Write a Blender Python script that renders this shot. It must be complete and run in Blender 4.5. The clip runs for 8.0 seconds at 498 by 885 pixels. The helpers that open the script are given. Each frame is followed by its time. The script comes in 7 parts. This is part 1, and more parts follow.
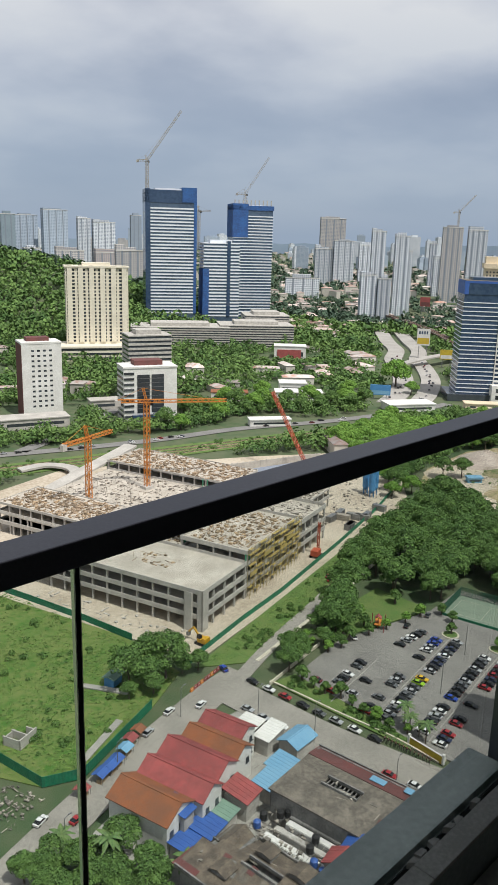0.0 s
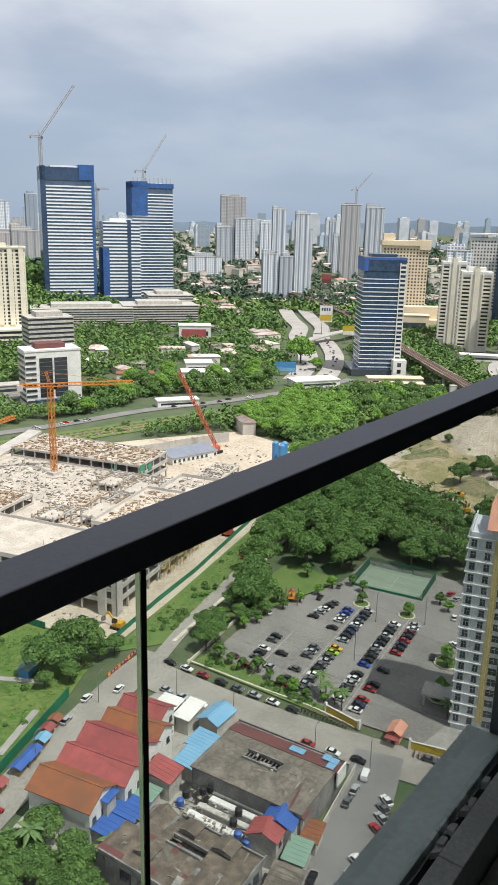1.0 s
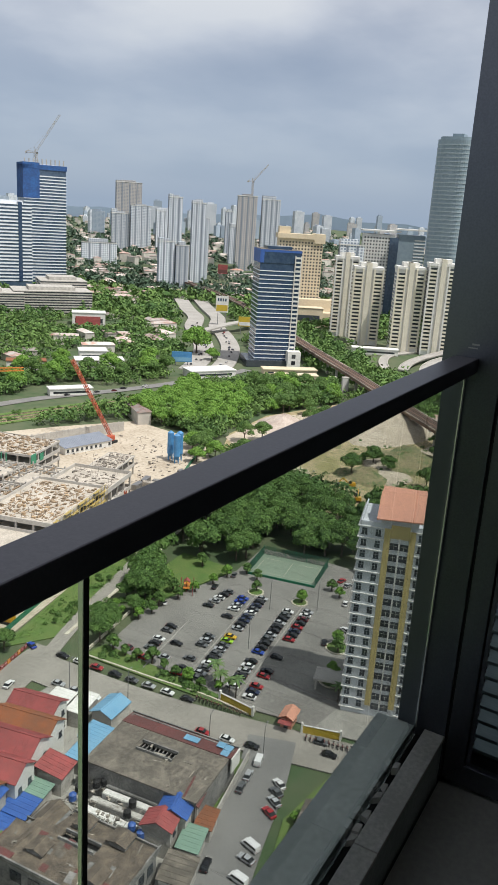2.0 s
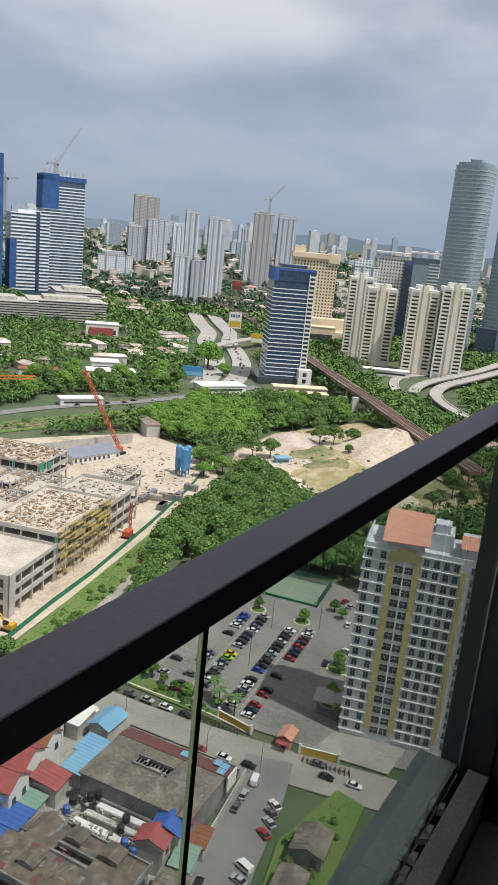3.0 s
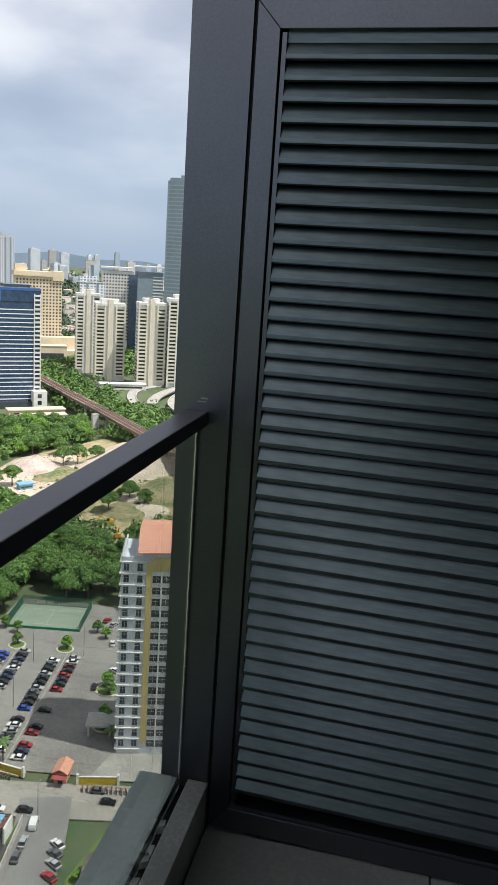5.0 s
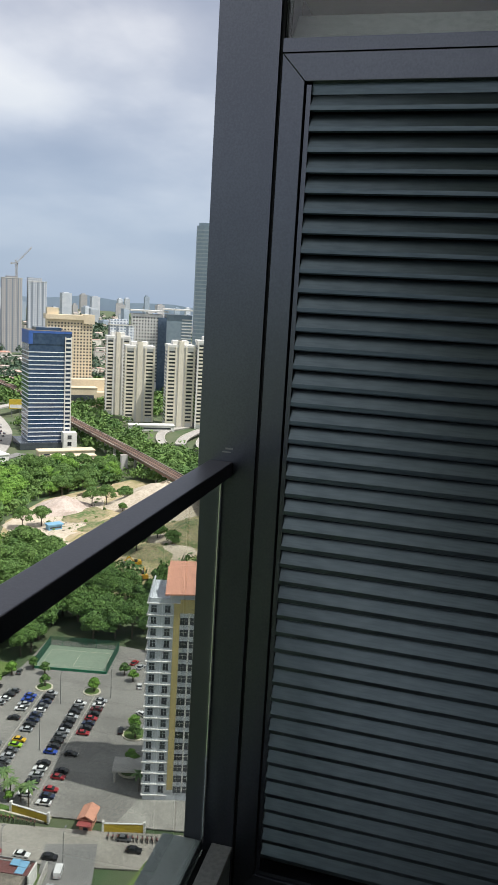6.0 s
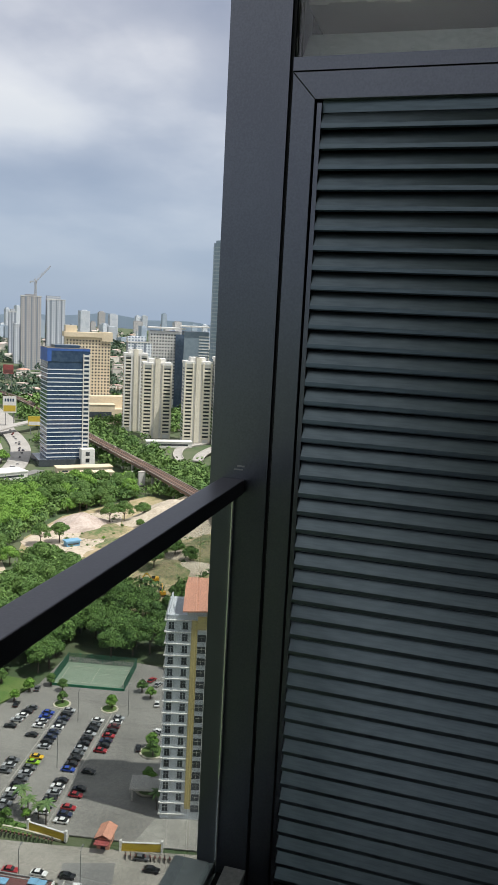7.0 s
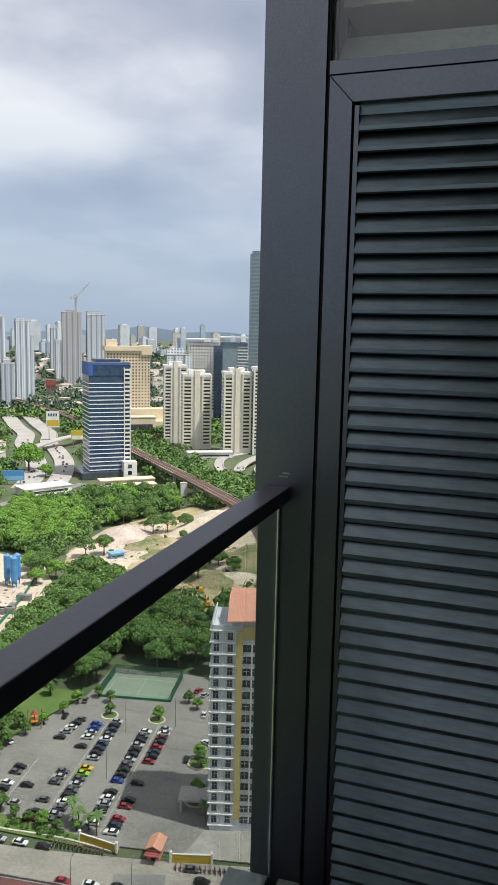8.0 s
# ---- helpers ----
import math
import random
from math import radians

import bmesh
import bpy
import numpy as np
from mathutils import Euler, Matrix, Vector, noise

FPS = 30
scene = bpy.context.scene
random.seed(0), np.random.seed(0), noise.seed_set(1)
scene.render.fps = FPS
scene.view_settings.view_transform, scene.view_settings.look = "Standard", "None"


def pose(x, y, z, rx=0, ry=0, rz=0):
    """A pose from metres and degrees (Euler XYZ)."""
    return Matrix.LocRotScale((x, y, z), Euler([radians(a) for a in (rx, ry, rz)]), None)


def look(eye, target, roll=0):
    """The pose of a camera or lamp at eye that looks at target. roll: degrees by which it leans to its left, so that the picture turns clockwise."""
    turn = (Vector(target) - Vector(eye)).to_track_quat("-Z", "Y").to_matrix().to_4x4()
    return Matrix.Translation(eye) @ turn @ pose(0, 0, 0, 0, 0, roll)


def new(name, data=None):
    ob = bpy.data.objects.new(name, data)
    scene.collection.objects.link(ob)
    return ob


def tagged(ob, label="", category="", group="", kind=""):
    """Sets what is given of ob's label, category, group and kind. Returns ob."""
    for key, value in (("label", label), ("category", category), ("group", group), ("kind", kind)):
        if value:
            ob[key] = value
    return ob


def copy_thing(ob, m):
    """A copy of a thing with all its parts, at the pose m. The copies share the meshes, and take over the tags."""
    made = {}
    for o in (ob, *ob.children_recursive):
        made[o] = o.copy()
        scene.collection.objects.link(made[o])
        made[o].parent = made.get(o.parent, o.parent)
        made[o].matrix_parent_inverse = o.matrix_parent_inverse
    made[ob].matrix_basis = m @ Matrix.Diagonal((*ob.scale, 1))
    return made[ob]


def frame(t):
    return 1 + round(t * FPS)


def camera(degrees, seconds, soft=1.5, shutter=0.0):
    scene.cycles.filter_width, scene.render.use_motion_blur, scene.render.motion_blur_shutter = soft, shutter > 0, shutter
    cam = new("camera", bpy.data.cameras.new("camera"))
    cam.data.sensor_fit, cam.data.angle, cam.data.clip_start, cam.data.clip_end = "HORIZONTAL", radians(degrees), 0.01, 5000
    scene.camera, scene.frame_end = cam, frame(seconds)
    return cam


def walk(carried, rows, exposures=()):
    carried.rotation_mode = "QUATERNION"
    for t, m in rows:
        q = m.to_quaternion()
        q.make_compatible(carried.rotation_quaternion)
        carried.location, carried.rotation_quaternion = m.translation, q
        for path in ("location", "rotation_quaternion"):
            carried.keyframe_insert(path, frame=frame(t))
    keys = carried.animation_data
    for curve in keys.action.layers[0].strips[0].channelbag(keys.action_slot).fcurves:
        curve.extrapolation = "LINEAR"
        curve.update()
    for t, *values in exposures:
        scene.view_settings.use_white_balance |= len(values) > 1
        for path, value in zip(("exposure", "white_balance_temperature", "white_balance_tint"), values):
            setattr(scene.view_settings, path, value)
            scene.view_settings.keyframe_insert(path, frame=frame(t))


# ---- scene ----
cam = camera(34.69, 8.0, soft=0.9)
PATH = [
    (0, (0.022, -0.288, 133.400), (13.943, 13.149, 128.338), 1.63),
    (0.1, (0.022, -0.263, 133.395), (13.751, 13.370, 128.329), 1.65),
    (0.2, (0.022, -0.237, 133.390), (13.522, 13.618, 128.314), 1.70),
    (0.3, (0.021, -0.212, 133.385), (13.558, 13.601, 128.291), 1.75),
    (0.4, (0.020, -0.185, 133.379), (13.711, 13.463, 128.253), 1.80),
    (0.5, (0.018, -0.158, 133.372), (14.055, 13.115, 128.196), 1.82),
    (0.6, (0.015, -0.130, 133.364), (14.395, 12.746, 128.128), 1.77),
    (0.7, (0.012, -0.102, 133.356), (14.719, 12.372, 128.056), 1.65),
    (0.8, (0.008, -0.077, 133.349), (14.988, 12.040, 127.983), 1.52),
    (0.9, (0.006, -0.055, 133.344), (15.188, 11.778, 127.912), 1.40),
    (1, (0.005, -0.038, 133.342), (15.335, 11.572, 127.845), 1.35),
    (1.5, (0.016, -0.015, 133.345), (16.093, 10.409, 127.612), 2.75),
    (1.7, (0.000, -0.005, 133.344), (16.533, 9.675, 127.604), 2.98),
    (2, (-0.009, 0.017, 133.346), (16.727, 9.411, 127.720), 3.76),
    (2.25, (-0.025, 0.057, 133.349), (16.686, 9.611, 127.923), 4.85),
    (2.5, (-0.041, 0.096, 133.352), (16.584, 9.902, 128.114), 5.84),
    (2.8, (-0.050, 0.118, 133.354), (16.559, 9.988, 128.184), 6.16),
    (3, (-0.049, 0.130, 133.359), (16.664, 9.779, 128.111), 5.71),
    (3.1, (-0.048, 0.120, 133.364), (16.868, 9.405, 128.104), 5.48),
    (3.2, (-0.046, 0.096, 133.371), (17.189, 8.794, 128.149), 4.92),
    (3.3, (-0.044, 0.068, 133.378), (17.391, 8.403, 128.226), 4.26),
    (3.5, (-0.039, 0.034, 133.390), (17.712, 7.789, 128.417), 3.47),
    (4, (-0.021, 0.038, 133.398), (18.357, 6.398, 128.730), 2.72),
    (4.5, (0.000, 0.000, 133.400), (18.909, 4.599, 128.784), 3.15),
    (4.7, (0.013, -0.009, 133.397), (19.047, 4.093, 128.829), 3.43),
    (5, (0.021, -0.009, 133.400), (19.150, 3.843, 129.015), 3.81),
    (5.25, (0.035, -0.008, 133.406), (19.221, 3.876, 129.307), 4.16),
    (5.5, (0.049, -0.007, 133.411), (19.262, 4.047, 129.613), 4.35),
    (5.8, (0.057, -0.007, 133.414), (19.256, 4.324, 129.855), 4.06),
    (6, (0.060, -0.006, 133.417), (19.211, 4.631, 129.988), 3.32),
    (6.5, (0.068, -0.005, 133.428), (19.176, 5.001, 130.290), 3.05),
    (7, (0.072, -0.016, 133.419), (19.171, 5.077, 130.367), 2.95),
    (7.5, (0.078, -0.029, 133.423), (19.242, 4.919, 130.551), 2.31),
    (7.7, (0.079, -0.024, 133.421), (19.217, 5.049, 130.593), 1.92),
    (7.8, (0.080, -0.019, 133.418), (19.153, 5.291, 130.588), 1.59),
    (8, (0.080, -0.005, 133.412), (18.915, 6.083, 130.556), 1.20),
]
EXPOSURES = [(0.0, -0.12), (0.5, -0.06), (1.0, 0.12), (1.5, 0.06), (2.8, -0.1), (3.1, -0.06), (3.6, 0.24), (4.0, 0.12), (4.5, 0.34), (6.0, 0.2), (7.0, 0.08), (7.5, 0.26), (8.0, 0.2)]
walk(cam, [(t, look(eye, target, roll)) for t, eye, target, roll in PATH], EXPOSURES)

EYE = 133.4   # height of the camera over the ground
CITY = 1.15   # the city plan below is drawn at 1 : 1.15 and enlarged at the end


# ---- sky and sun ----
def make_world():
    w = bpy.data.worlds.new("sky")
    scene.world = w
    w.use_nodes = True
    nt = w.node_tree
    nt.nodes.clear()
    N, L = nt.nodes.new, nt.links.new

    def mth(op, a, b=None):
        n = N("ShaderNodeMath")
        n.operation = op
        for i, v in enumerate((a, b)):
            if v is None:
                continue
            if isinstance(v, (int, float)):
                n.inputs[i].default_value = v
            else:
                L(v, n.inputs[i])
        return n.outputs[0]

    out, bg = N("ShaderNodeOutputWorld"), N("ShaderNodeBackground")
    sky = N("ShaderNodeTexSky")
    sky.sky_type, sky.sun_disc = "NISHITA", False
    sky.sun_elevation, sky.sun_rotation = radians(SUN_EL), radians(SUN_ROT)
    tc, sep = N("ShaderNodeTexCoord"), N("ShaderNodeSeparateXYZ")
    L(tc.outputs["Generated"], sep.inputs[0])
    z = mth("MAXIMUM", sep.outputs[2], 0.0)
    den = mth("ADD", z, 0.24)
    flat = N("ShaderNodeCombineXYZ")
    L(mth("DIVIDE", sep.outputs[0], den), flat.inputs[0])
    L(mth("DIVIDE", sep.outputs[1], den), flat.inputs[1])
    n1, n2 = N("ShaderNodeTexNoise"), N("ShaderNodeTexNoise")
    n1.inputs["Scale"].default_value, n1.inputs["Detail"].default_value, n1.inputs["Roughness"].default_value = 1.25, 7, 0.47
    n2.inputs["Scale"].default_value, n2.inputs["Detail"].default_value = 0.33, 4
    L(flat.outputs[0], n1.inputs["Vector"])
    L(flat.outputs[0], n2.inputs["Vector"])
    mixn = mth("ADD", mth("MULTIPLY", n1.outputs[0], 0.62), mth("MULTIPLY", n2.outputs[0], 0.38))
    ramp = N("ShaderNodeValToRGB")
    e = ramp.color_ramp.elements
    e[0].position, e[0].color = 0.355, (0.355, 0.40, 0.515, 1)
    e[1].position, e[1].color = 0.57, (1.0, 1.0, 1.0, 1)
    m = e.new(0.445)
    m.color = (0.54, 0.575, 0.67, 1)
    m = e.new(0.515)
    m.color = (0.83, 0.845, 0.895, 1)
    L(mixn, ramp.inputs[0])
    # towards the horizon the clouds merge into a blue-grey veil
    veil = N("ShaderNodeValToRGB")
    v = veil.color_ramp.elements
    v[0].position, v[0].color = 0.0, (1, 1, 1, 1)
    v[1].position, v[1].color = 0.30, (0, 0, 0, 1)
    mid = v.new(0.11)
    mid.color = (0.72, 0.72, 0.72, 1)
    L(z, veil.inputs[0])
    mix = N("ShaderNodeMix")
    mix.data_type = "RGBA"
    L(veil.outputs[0], mix.inputs["Factor"])
    L(ramp.outputs[0], mix.inputs["A"])
    mix.inputs["B"].default_value = (0.37, 0.47, 0.62, 1)
    dim = N("ShaderNodeMix")
    dim.data_type, dim.blend_type = "RGBA", "MULTIPLY"
    dim.inputs["Factor"].default_value = 1
    L(sky.outputs[0], dim.inputs["A"])
    dim.inputs["B"].default_value = (0.1, 0.1, 0.1, 1)
    cover = N("ShaderNodeMix")
    cover.data_type = "RGBA"
    cover.inputs["Factor"].default_value = 0.88
    L(dim.outputs["Result"], cover.inputs["A"])
    L(mix.outputs["Result"], cover.inputs["B"])
    L(cover.outputs["Result"], bg.inputs[0])
    bg.inputs[1].default_value = SKY
    L(bg.outputs[0], out.inputs[0])


SUN_EL, SUN_ROT, SKY = 64.0, 182.0, 0.94
make_world()
sun_data = bpy.data.lights.new("sun", "SUN")
sun_data.energy, sun_data.angle, sun_data.color = 4.4, radians(0.8), (1.0, 0.97, 0.92)
sun = new("sun", sun_data)
sun.matrix_world = look((0, 0, 0), (0.03, math.cos(radians(SUN_EL)), -math.sin(radians(SUN_EL))))


# ---- materials ----
def mat(name, c1, c2=None, rough=0.7, metal=0.0, scale=1.0, fine=12.0, bump=0.0, per="", spread=0.3, coords="Object", spec=0.5, stretch=(1, 1, 1)):
    """Two-scale procedural surface: broad stains and fine grain between c1 and c2. per: "object" or "island" varies the value from piece to piece."""
    m = bpy.data.materials.new(name)
    m.use_nodes = True
    nt = m.node_tree
    N, L = nt.nodes.new, nt.links.new
    b = nt.nodes["Principled BSDF"]
    b.inputs["Roughness"].default_value, b.inputs["Metallic"].default_value = rough, metal
    b.inputs["Specular IOR Level"].default_value = spec
    c2 = c2 or tuple(v * 0.75 for v in c1)
    if coords == "World":
        src = N("ShaderNodeNewGeometry").outputs["Position"]
    else:
        src = N("ShaderNodeTexCoord").outputs[coords]
    mp = N("ShaderNodeMapping")
    mp.inputs["Scale"].default_value = stretch
    L(src, mp.inputs[0])
    n1, n2 = N("ShaderNodeTexNoise"), N("ShaderNodeTexNoise")
    n1.inputs["Scale"].default_value, n1.inputs["Detail"].default_value = scale, 5
    n2.inputs["Scale"].default_value, n2.inputs["Detail"].default_value = fine, 3
    L(mp.outputs[0], n1.inputs["Vector"])
    L(mp.outputs[0], n2.inputs["Vector"])
    add = N("ShaderNodeMath")
    add.operation = "MULTIPLY_ADD"
    L(n2.outputs[0], add.inputs[0])
    add.inputs[1].default_value = 0.5
    half = N("ShaderNodeMath")
    half.operation = "MULTIPLY"
    L(n1.outputs[0], half.inputs[0])
    half.inputs[1].default_value = 0.5
    L(half.outputs[0], add.inputs[2])
    ramp = N("ShaderNodeValToRGB")
    e = ramp.color_ramp.elements
    e[0].position, e[0].color = 0.38, (*c1, 1)
    e[1].position, e[1].color = 0.57, (*c2, 1)
    L(add.outputs[0], ramp.inputs[0])
    col = ramp.outputs[0]
    if per:
        rnd = N("ShaderNodeObjectInfo").outputs["Random"] if per == "object" else N("ShaderNodeNewGeometry").outputs["Random Per Island"]
        hs = N("ShaderNodeHueSaturation")
        mr = N("ShaderNodeMapRange")
        L(rnd, mr.inputs[0])
        mr.inputs[3].default_value, mr.inputs[4].default_value = 1 - spread, 1 + spread
        L(mr.outputs[0], hs.inputs["Value"])
        L(col, hs.inputs["Color"])
        col = hs.outputs[0]
    L(col, b.inputs["Base Color"])
    if bump:
        bp = N("ShaderNodeBump")
        bp.inputs["Strength"].default_value, bp.inputs["Distance"].default_value = bump, 0.02 if coords != "World" else 0.2
        L(n2.outputs[0], bp.inputs["Height"])
        L(bp.outputs[0], b.inputs["Normal"])
    return m


def glass_mat(name, tint, rough=0.0):
    m = bpy.data.materials.new(name)
    m.use_nodes = True
    b = m.node_tree.nodes["Principled BSDF"]
    b.inputs["Base Color"].default_value = (*tint, 1)
    b.inputs["Roughness"].default_value = rough
    b.inputs["Transmission Weight"].default_value = 1.0
    b.inputs["IOR"].default_value = 1.45
    return m


def facade_mat(name, wall, pane, floor=3.2, bay=3.6, duty=(0.55, 0.6)):
    """A distant facade: rows of dark panes in a plain wall, too far off to be built one by one."""
    m = mat(name, wall, tuple(v * 0.85 for v in wall), rough=0.8, scale=0.05, fine=0.5, per="object", spread=0.22)
    nt = m.node_tree
    N, L = nt.nodes.new, nt.links.new
    b = nt.nodes["Principled BSDF"]
    base = b.inputs["Base Color"].links[0].from_socket
    tc, sep = N("ShaderNodeTexCoord"), N("ShaderNodeSeparateXYZ")
    L(tc.outputs["Object"], sep.inputs[0])

    def mth(op, a, v):
        n = N("ShaderNodeMath")
        n.operation = op
        L(a, n.inputs[0])
        if isinstance(v, (int, float)):
            n.inputs[1].default_value = v
        else:
            L(v, n.inputs[1])
        return n.outputs[0]

    up = mth("LESS_THAN", mth("FRACT", mth("DIVIDE", sep.outputs[2], floor), 0), duty[0])
    along = mth("ADD", sep.outputs[0], sep.outputs[1])
    side = mth("LESS_THAN", mth("FRACT", mth("DIVIDE", along, bay), 0), duty[1])
    mix = N("ShaderNodeMix")
    mix.data_type = "RGBA"
    L(mth("MULTIPLY", up, side), mix.inputs["Factor"])
    L(base, mix.inputs["A"])
    mix.inputs["B"].default_value = (*pane, 1)
    L(mix.outputs["Result"], b.inputs["Base Color"])
    return m


M = {}
M["alu"] = mat("dark_powder_coated_aluminium", (0.134, 0.142, 0.164), (0.113, 0.119, 0.140), rough=0.3, metal=0.88, scale=3, fine=220, bump=0.015, spec=0.5)
M["rail"] = mat("dark_rail_coating", (0.130, 0.124, 0.132), (0.108, 0.104, 0.112), rough=0.42, metal=0.55, scale=3, fine=220, bump=0.02, spec=0.5)
M["louvre"] = mat("dark_louvre_coating", (0.106, 0.133, 0.146), (0.079, 0.101, 0.112), rough=0.32, metal=0.92, scale=2, fine=60, bump=0.02, stretch=(1, 0.3, 3))
M["charcoal"] = mat("light_damping_charcoal", (0.05, 0.05, 0.052), (0.04, 0.04, 0.042), rough=0.8, scale=1.5, fine=40, bump=0.1)
M["joint"] = mat("black_joint", (0.01, 0.01, 0.011), rough=0.8)
M["silicone"] = mat("pale_silicone", (0.42, 0.41, 0.41), (0.24, 0.235, 0.23), rough=0.5, scale=20, fine=80)
M["cap"] = mat("grey_kerb_tile", (0.54, 0.52, 0.49), (0.40, 0.385, 0.36), rough=0.6, scale=5, fine=90, bump=0.1)
M["ledge"] = mat("weathered_ledge_render", (0.45, 0.485, 0.455), (0.34, 0.375, 0.345), rough=0.75, scale=4, fine=60, bump=0.1)
M["tile"] = mat("grey_balcony_tile", (0.33, 0.325, 0.31), (0.27, 0.265, 0.255), rough=0.5, scale=3, fine=60, bump=0.05)
M["plaster"] = mat("pale_plaster", (0.62, 0.61, 0.58), (0.54, 0.53, 0.5), rough=0.85, scale=1.5, fine=40, bump=0.1)
M["glassedge"] = glass_mat("ground_glass_edge", (0.36, 0.37, 0.36), 0.35)
M["glass"] = glass_mat("balustrade_glass", (0.77, 0.82, 0.80))
M["tintglass"] = glass_mat("window_glass", (0.92, 0.95, 0.95))
M["ground"] = mat("grass_and_scrub_ground", (0.052, 0.092, 0.036), (0.100, 0.118, 0.062), rough=0.95, scale=0.012, fine=0.11, coords="World")
M["grass"] = mat("lush_field_grass", (0.050, 0.138, 0.016), (0.150, 0.190, 0.052), rough=0.95, scale=0.045, fine=0.45, bump=0.6, coords="World")
M["lawn"] = mat("mown_grass", (0.07, 0.15, 0.03), (0.13, 0.18, 0.05), rough=0.95, scale=0.15, fine=1.5, bump=0.4, coords="World")
M["asphalt"] = mat("worn_asphalt", (0.155, 0.152, 0.145), (0.215, 0.21, 0.20), rough=0.9, scale=0.09, fine=1.6, coords="World")
M["lot"] = mat("car_park_asphalt", (0.165, 0.157, 0.143), (0.245, 0.233, 0.212), rough=0.9, scale=0.07, fine=1.2, coords="World")
M["street"] = mat("dusty_street", (0.225, 0.21, 0.182), (0.32, 0.298, 0.26), rough=0.95, scale=0.08, fine=1.1, coords="World")
M["dirt"] = mat("bare_sandy_soil", (0.36, 0.30, 0.225), (0.51, 0.445, 0.35), rough=0.95, scale=0.05, fine=0.6, bump=0.5, coords="World")
M["dirt2"] = mat("dug_earth", (0.42, 0.33, 0.215), (0.24, 0.22, 0.10), rough=0.95, scale=0.035, fine=0.22, bump=0.6, coords="World")
M["spoil"] = mat("pinkish_grey_spoil", (0.37, 0.30, 0.255), (0.49, 0.415, 0.36), rough=0.95, scale=0.12, fine=0.8, bump=0.6, coords="World")
# Colour of the far tower strips: the shade of recesses, painted.
M["far_recess_shade"] = mat("recess_shade_tint", (0.20, 0.235, 0.28), (0.24, 0.275, 0.32), rough=0.8, scale=0.05, fine=0.3)
M["yard"] = mat("concrete_yard", (0.26, 0.25, 0.225), (0.36, 0.345, 0.31), rough=0.95, scale=0.15, fine=1.3, coords="World")
M["highway"] = mat("pale_highway_concrete", (0.29, 0.275, 0.25), (0.39, 0.37, 0.34), rough=0.9, scale=0.05, fine=0.6, coords="World")
M["conc"] = mat("raw_concrete", (0.50, 0.475, 0.43), (0.38, 0.36, 0.325), rough=0.9, scale=0.14, fine=1.4, coords="World")
M["deck"] = mat("sunlit_concrete_deck", (0.55, 0.50, 0.425), (0.37, 0.335, 0.28), rough=0.9, scale=0.12, fine=1.6, bump=0.3, coords="World")
M["kerb"] = mat("painted_kerb", (0.62, 0.58, 0.46), (0.5, 0.46, 0.36), rough=0.8, scale=0.3, fine=2, coords="World")
M["hoard"] = mat("green_hoarding_sheet", (0.012, 0.19, 0.095), (0.016, 0.13, 0.07), rough=0.6, scale=0.3, fine=2, coords="World")
M["court"] = mat("faded_court_surface", (0.165, 0.225, 0.165), (0.205, 0.25, 0.19), rough=0.9, scale=0.15, fine=1.5, coords="World")
M["net"] = mat("green_fence_netting", (0.03, 0.10, 0.06), (0.04, 0.12, 0.08), rough=0.9)
M["white"] = mat("white_paint", (0.76, 0.75, 0.71), (0.62, 0.61, 0.57), rough=0.75, scale=0.12, fine=1.2, coords="World")
M["cream"] = mat("cream_paint", (0.76, 0.71, 0.58), (0.66, 0.61, 0.49), rough=0.8, scale=0.1, fine=1, coords="World")
M["aptwall"] = mat("pale_blue_white_paint", (0.60, 0.63, 0.66), (0.50, 0.53, 0.56), rough=0.8, scale=0.15, fine=1.2, coords="World")
M["yellow"] = mat("ochre_paint", (0.56, 0.46, 0.20), (0.48, 0.39, 0.17), rough=0.8, scale=0.2, fine=1.3, coords="World")
M["ywall"] = mat("yellow_wall_paint", (0.55, 0.40, 0.03), (0.46, 0.33, 0.04), rough=0.7, scale=0.3, fine=2, coords="World")
M["tan"] = mat("tan_render", (0.72, 0.61, 0.44), (0.62, 0.52, 0.37), rough=0.8, scale=0.06, fine=0.6, coords="World")
M["salmon"] = mat("salmon_sheet_roof", (0.62, 0.30, 0.20), (0.54, 0.26, 0.18), rough=0.7, scale=0.2, fine=1.2, coords="World")
M["redroof"] = mat("red_sheet_roof", (0.35, 0.080, 0.075), (0.24, 0.062, 0.058), rough=0.7, scale=0.3, fine=1.1, coords="World", per="object", spread=0.15)
M["orangeroof"] = mat("rusty_tile_roof", (0.31, 0.105, 0.042), (0.20, 0.085, 0.045), rough=0.85, scale=0.25, fine=1.8, bump=0.5, coords="World")
M["brownroof"] = mat("maroon_sheet_roof", (0.17, 0.055, 0.05), (0.12, 0.05, 0.045), rough=0.75, scale=0.2, fine=1.5, coords="World")
M["greyroof"] = mat("weathered_grey_roof", (0.230, 0.200, 0.162), (0.110, 0.097, 0.080), rough=0.95, scale=0.28, fine=1.1, bump=0.5, coords="World")
M["slate"] = mat("blue_grey_sheet_roof", (0.25, 0.275, 0.32), (0.20, 0.225, 0.265), rough=0.6, scale=0.2, fine=1.5, coords="World")
M["oldroof"] = mat("grimy_brown_roof", (0.215, 0.172, 0.128), (0.085, 0.070, 0.056), rough=0.95, scale=0.5, fine=3.2, bump=0.5, coords="World")
M["blueroof"] = mat("light_blue_sheet_roof", (0.14, 0.32, 0.48), (0.19, 0.38, 0.53), rough=0.55, scale=0.3, fine=2, coords="World")
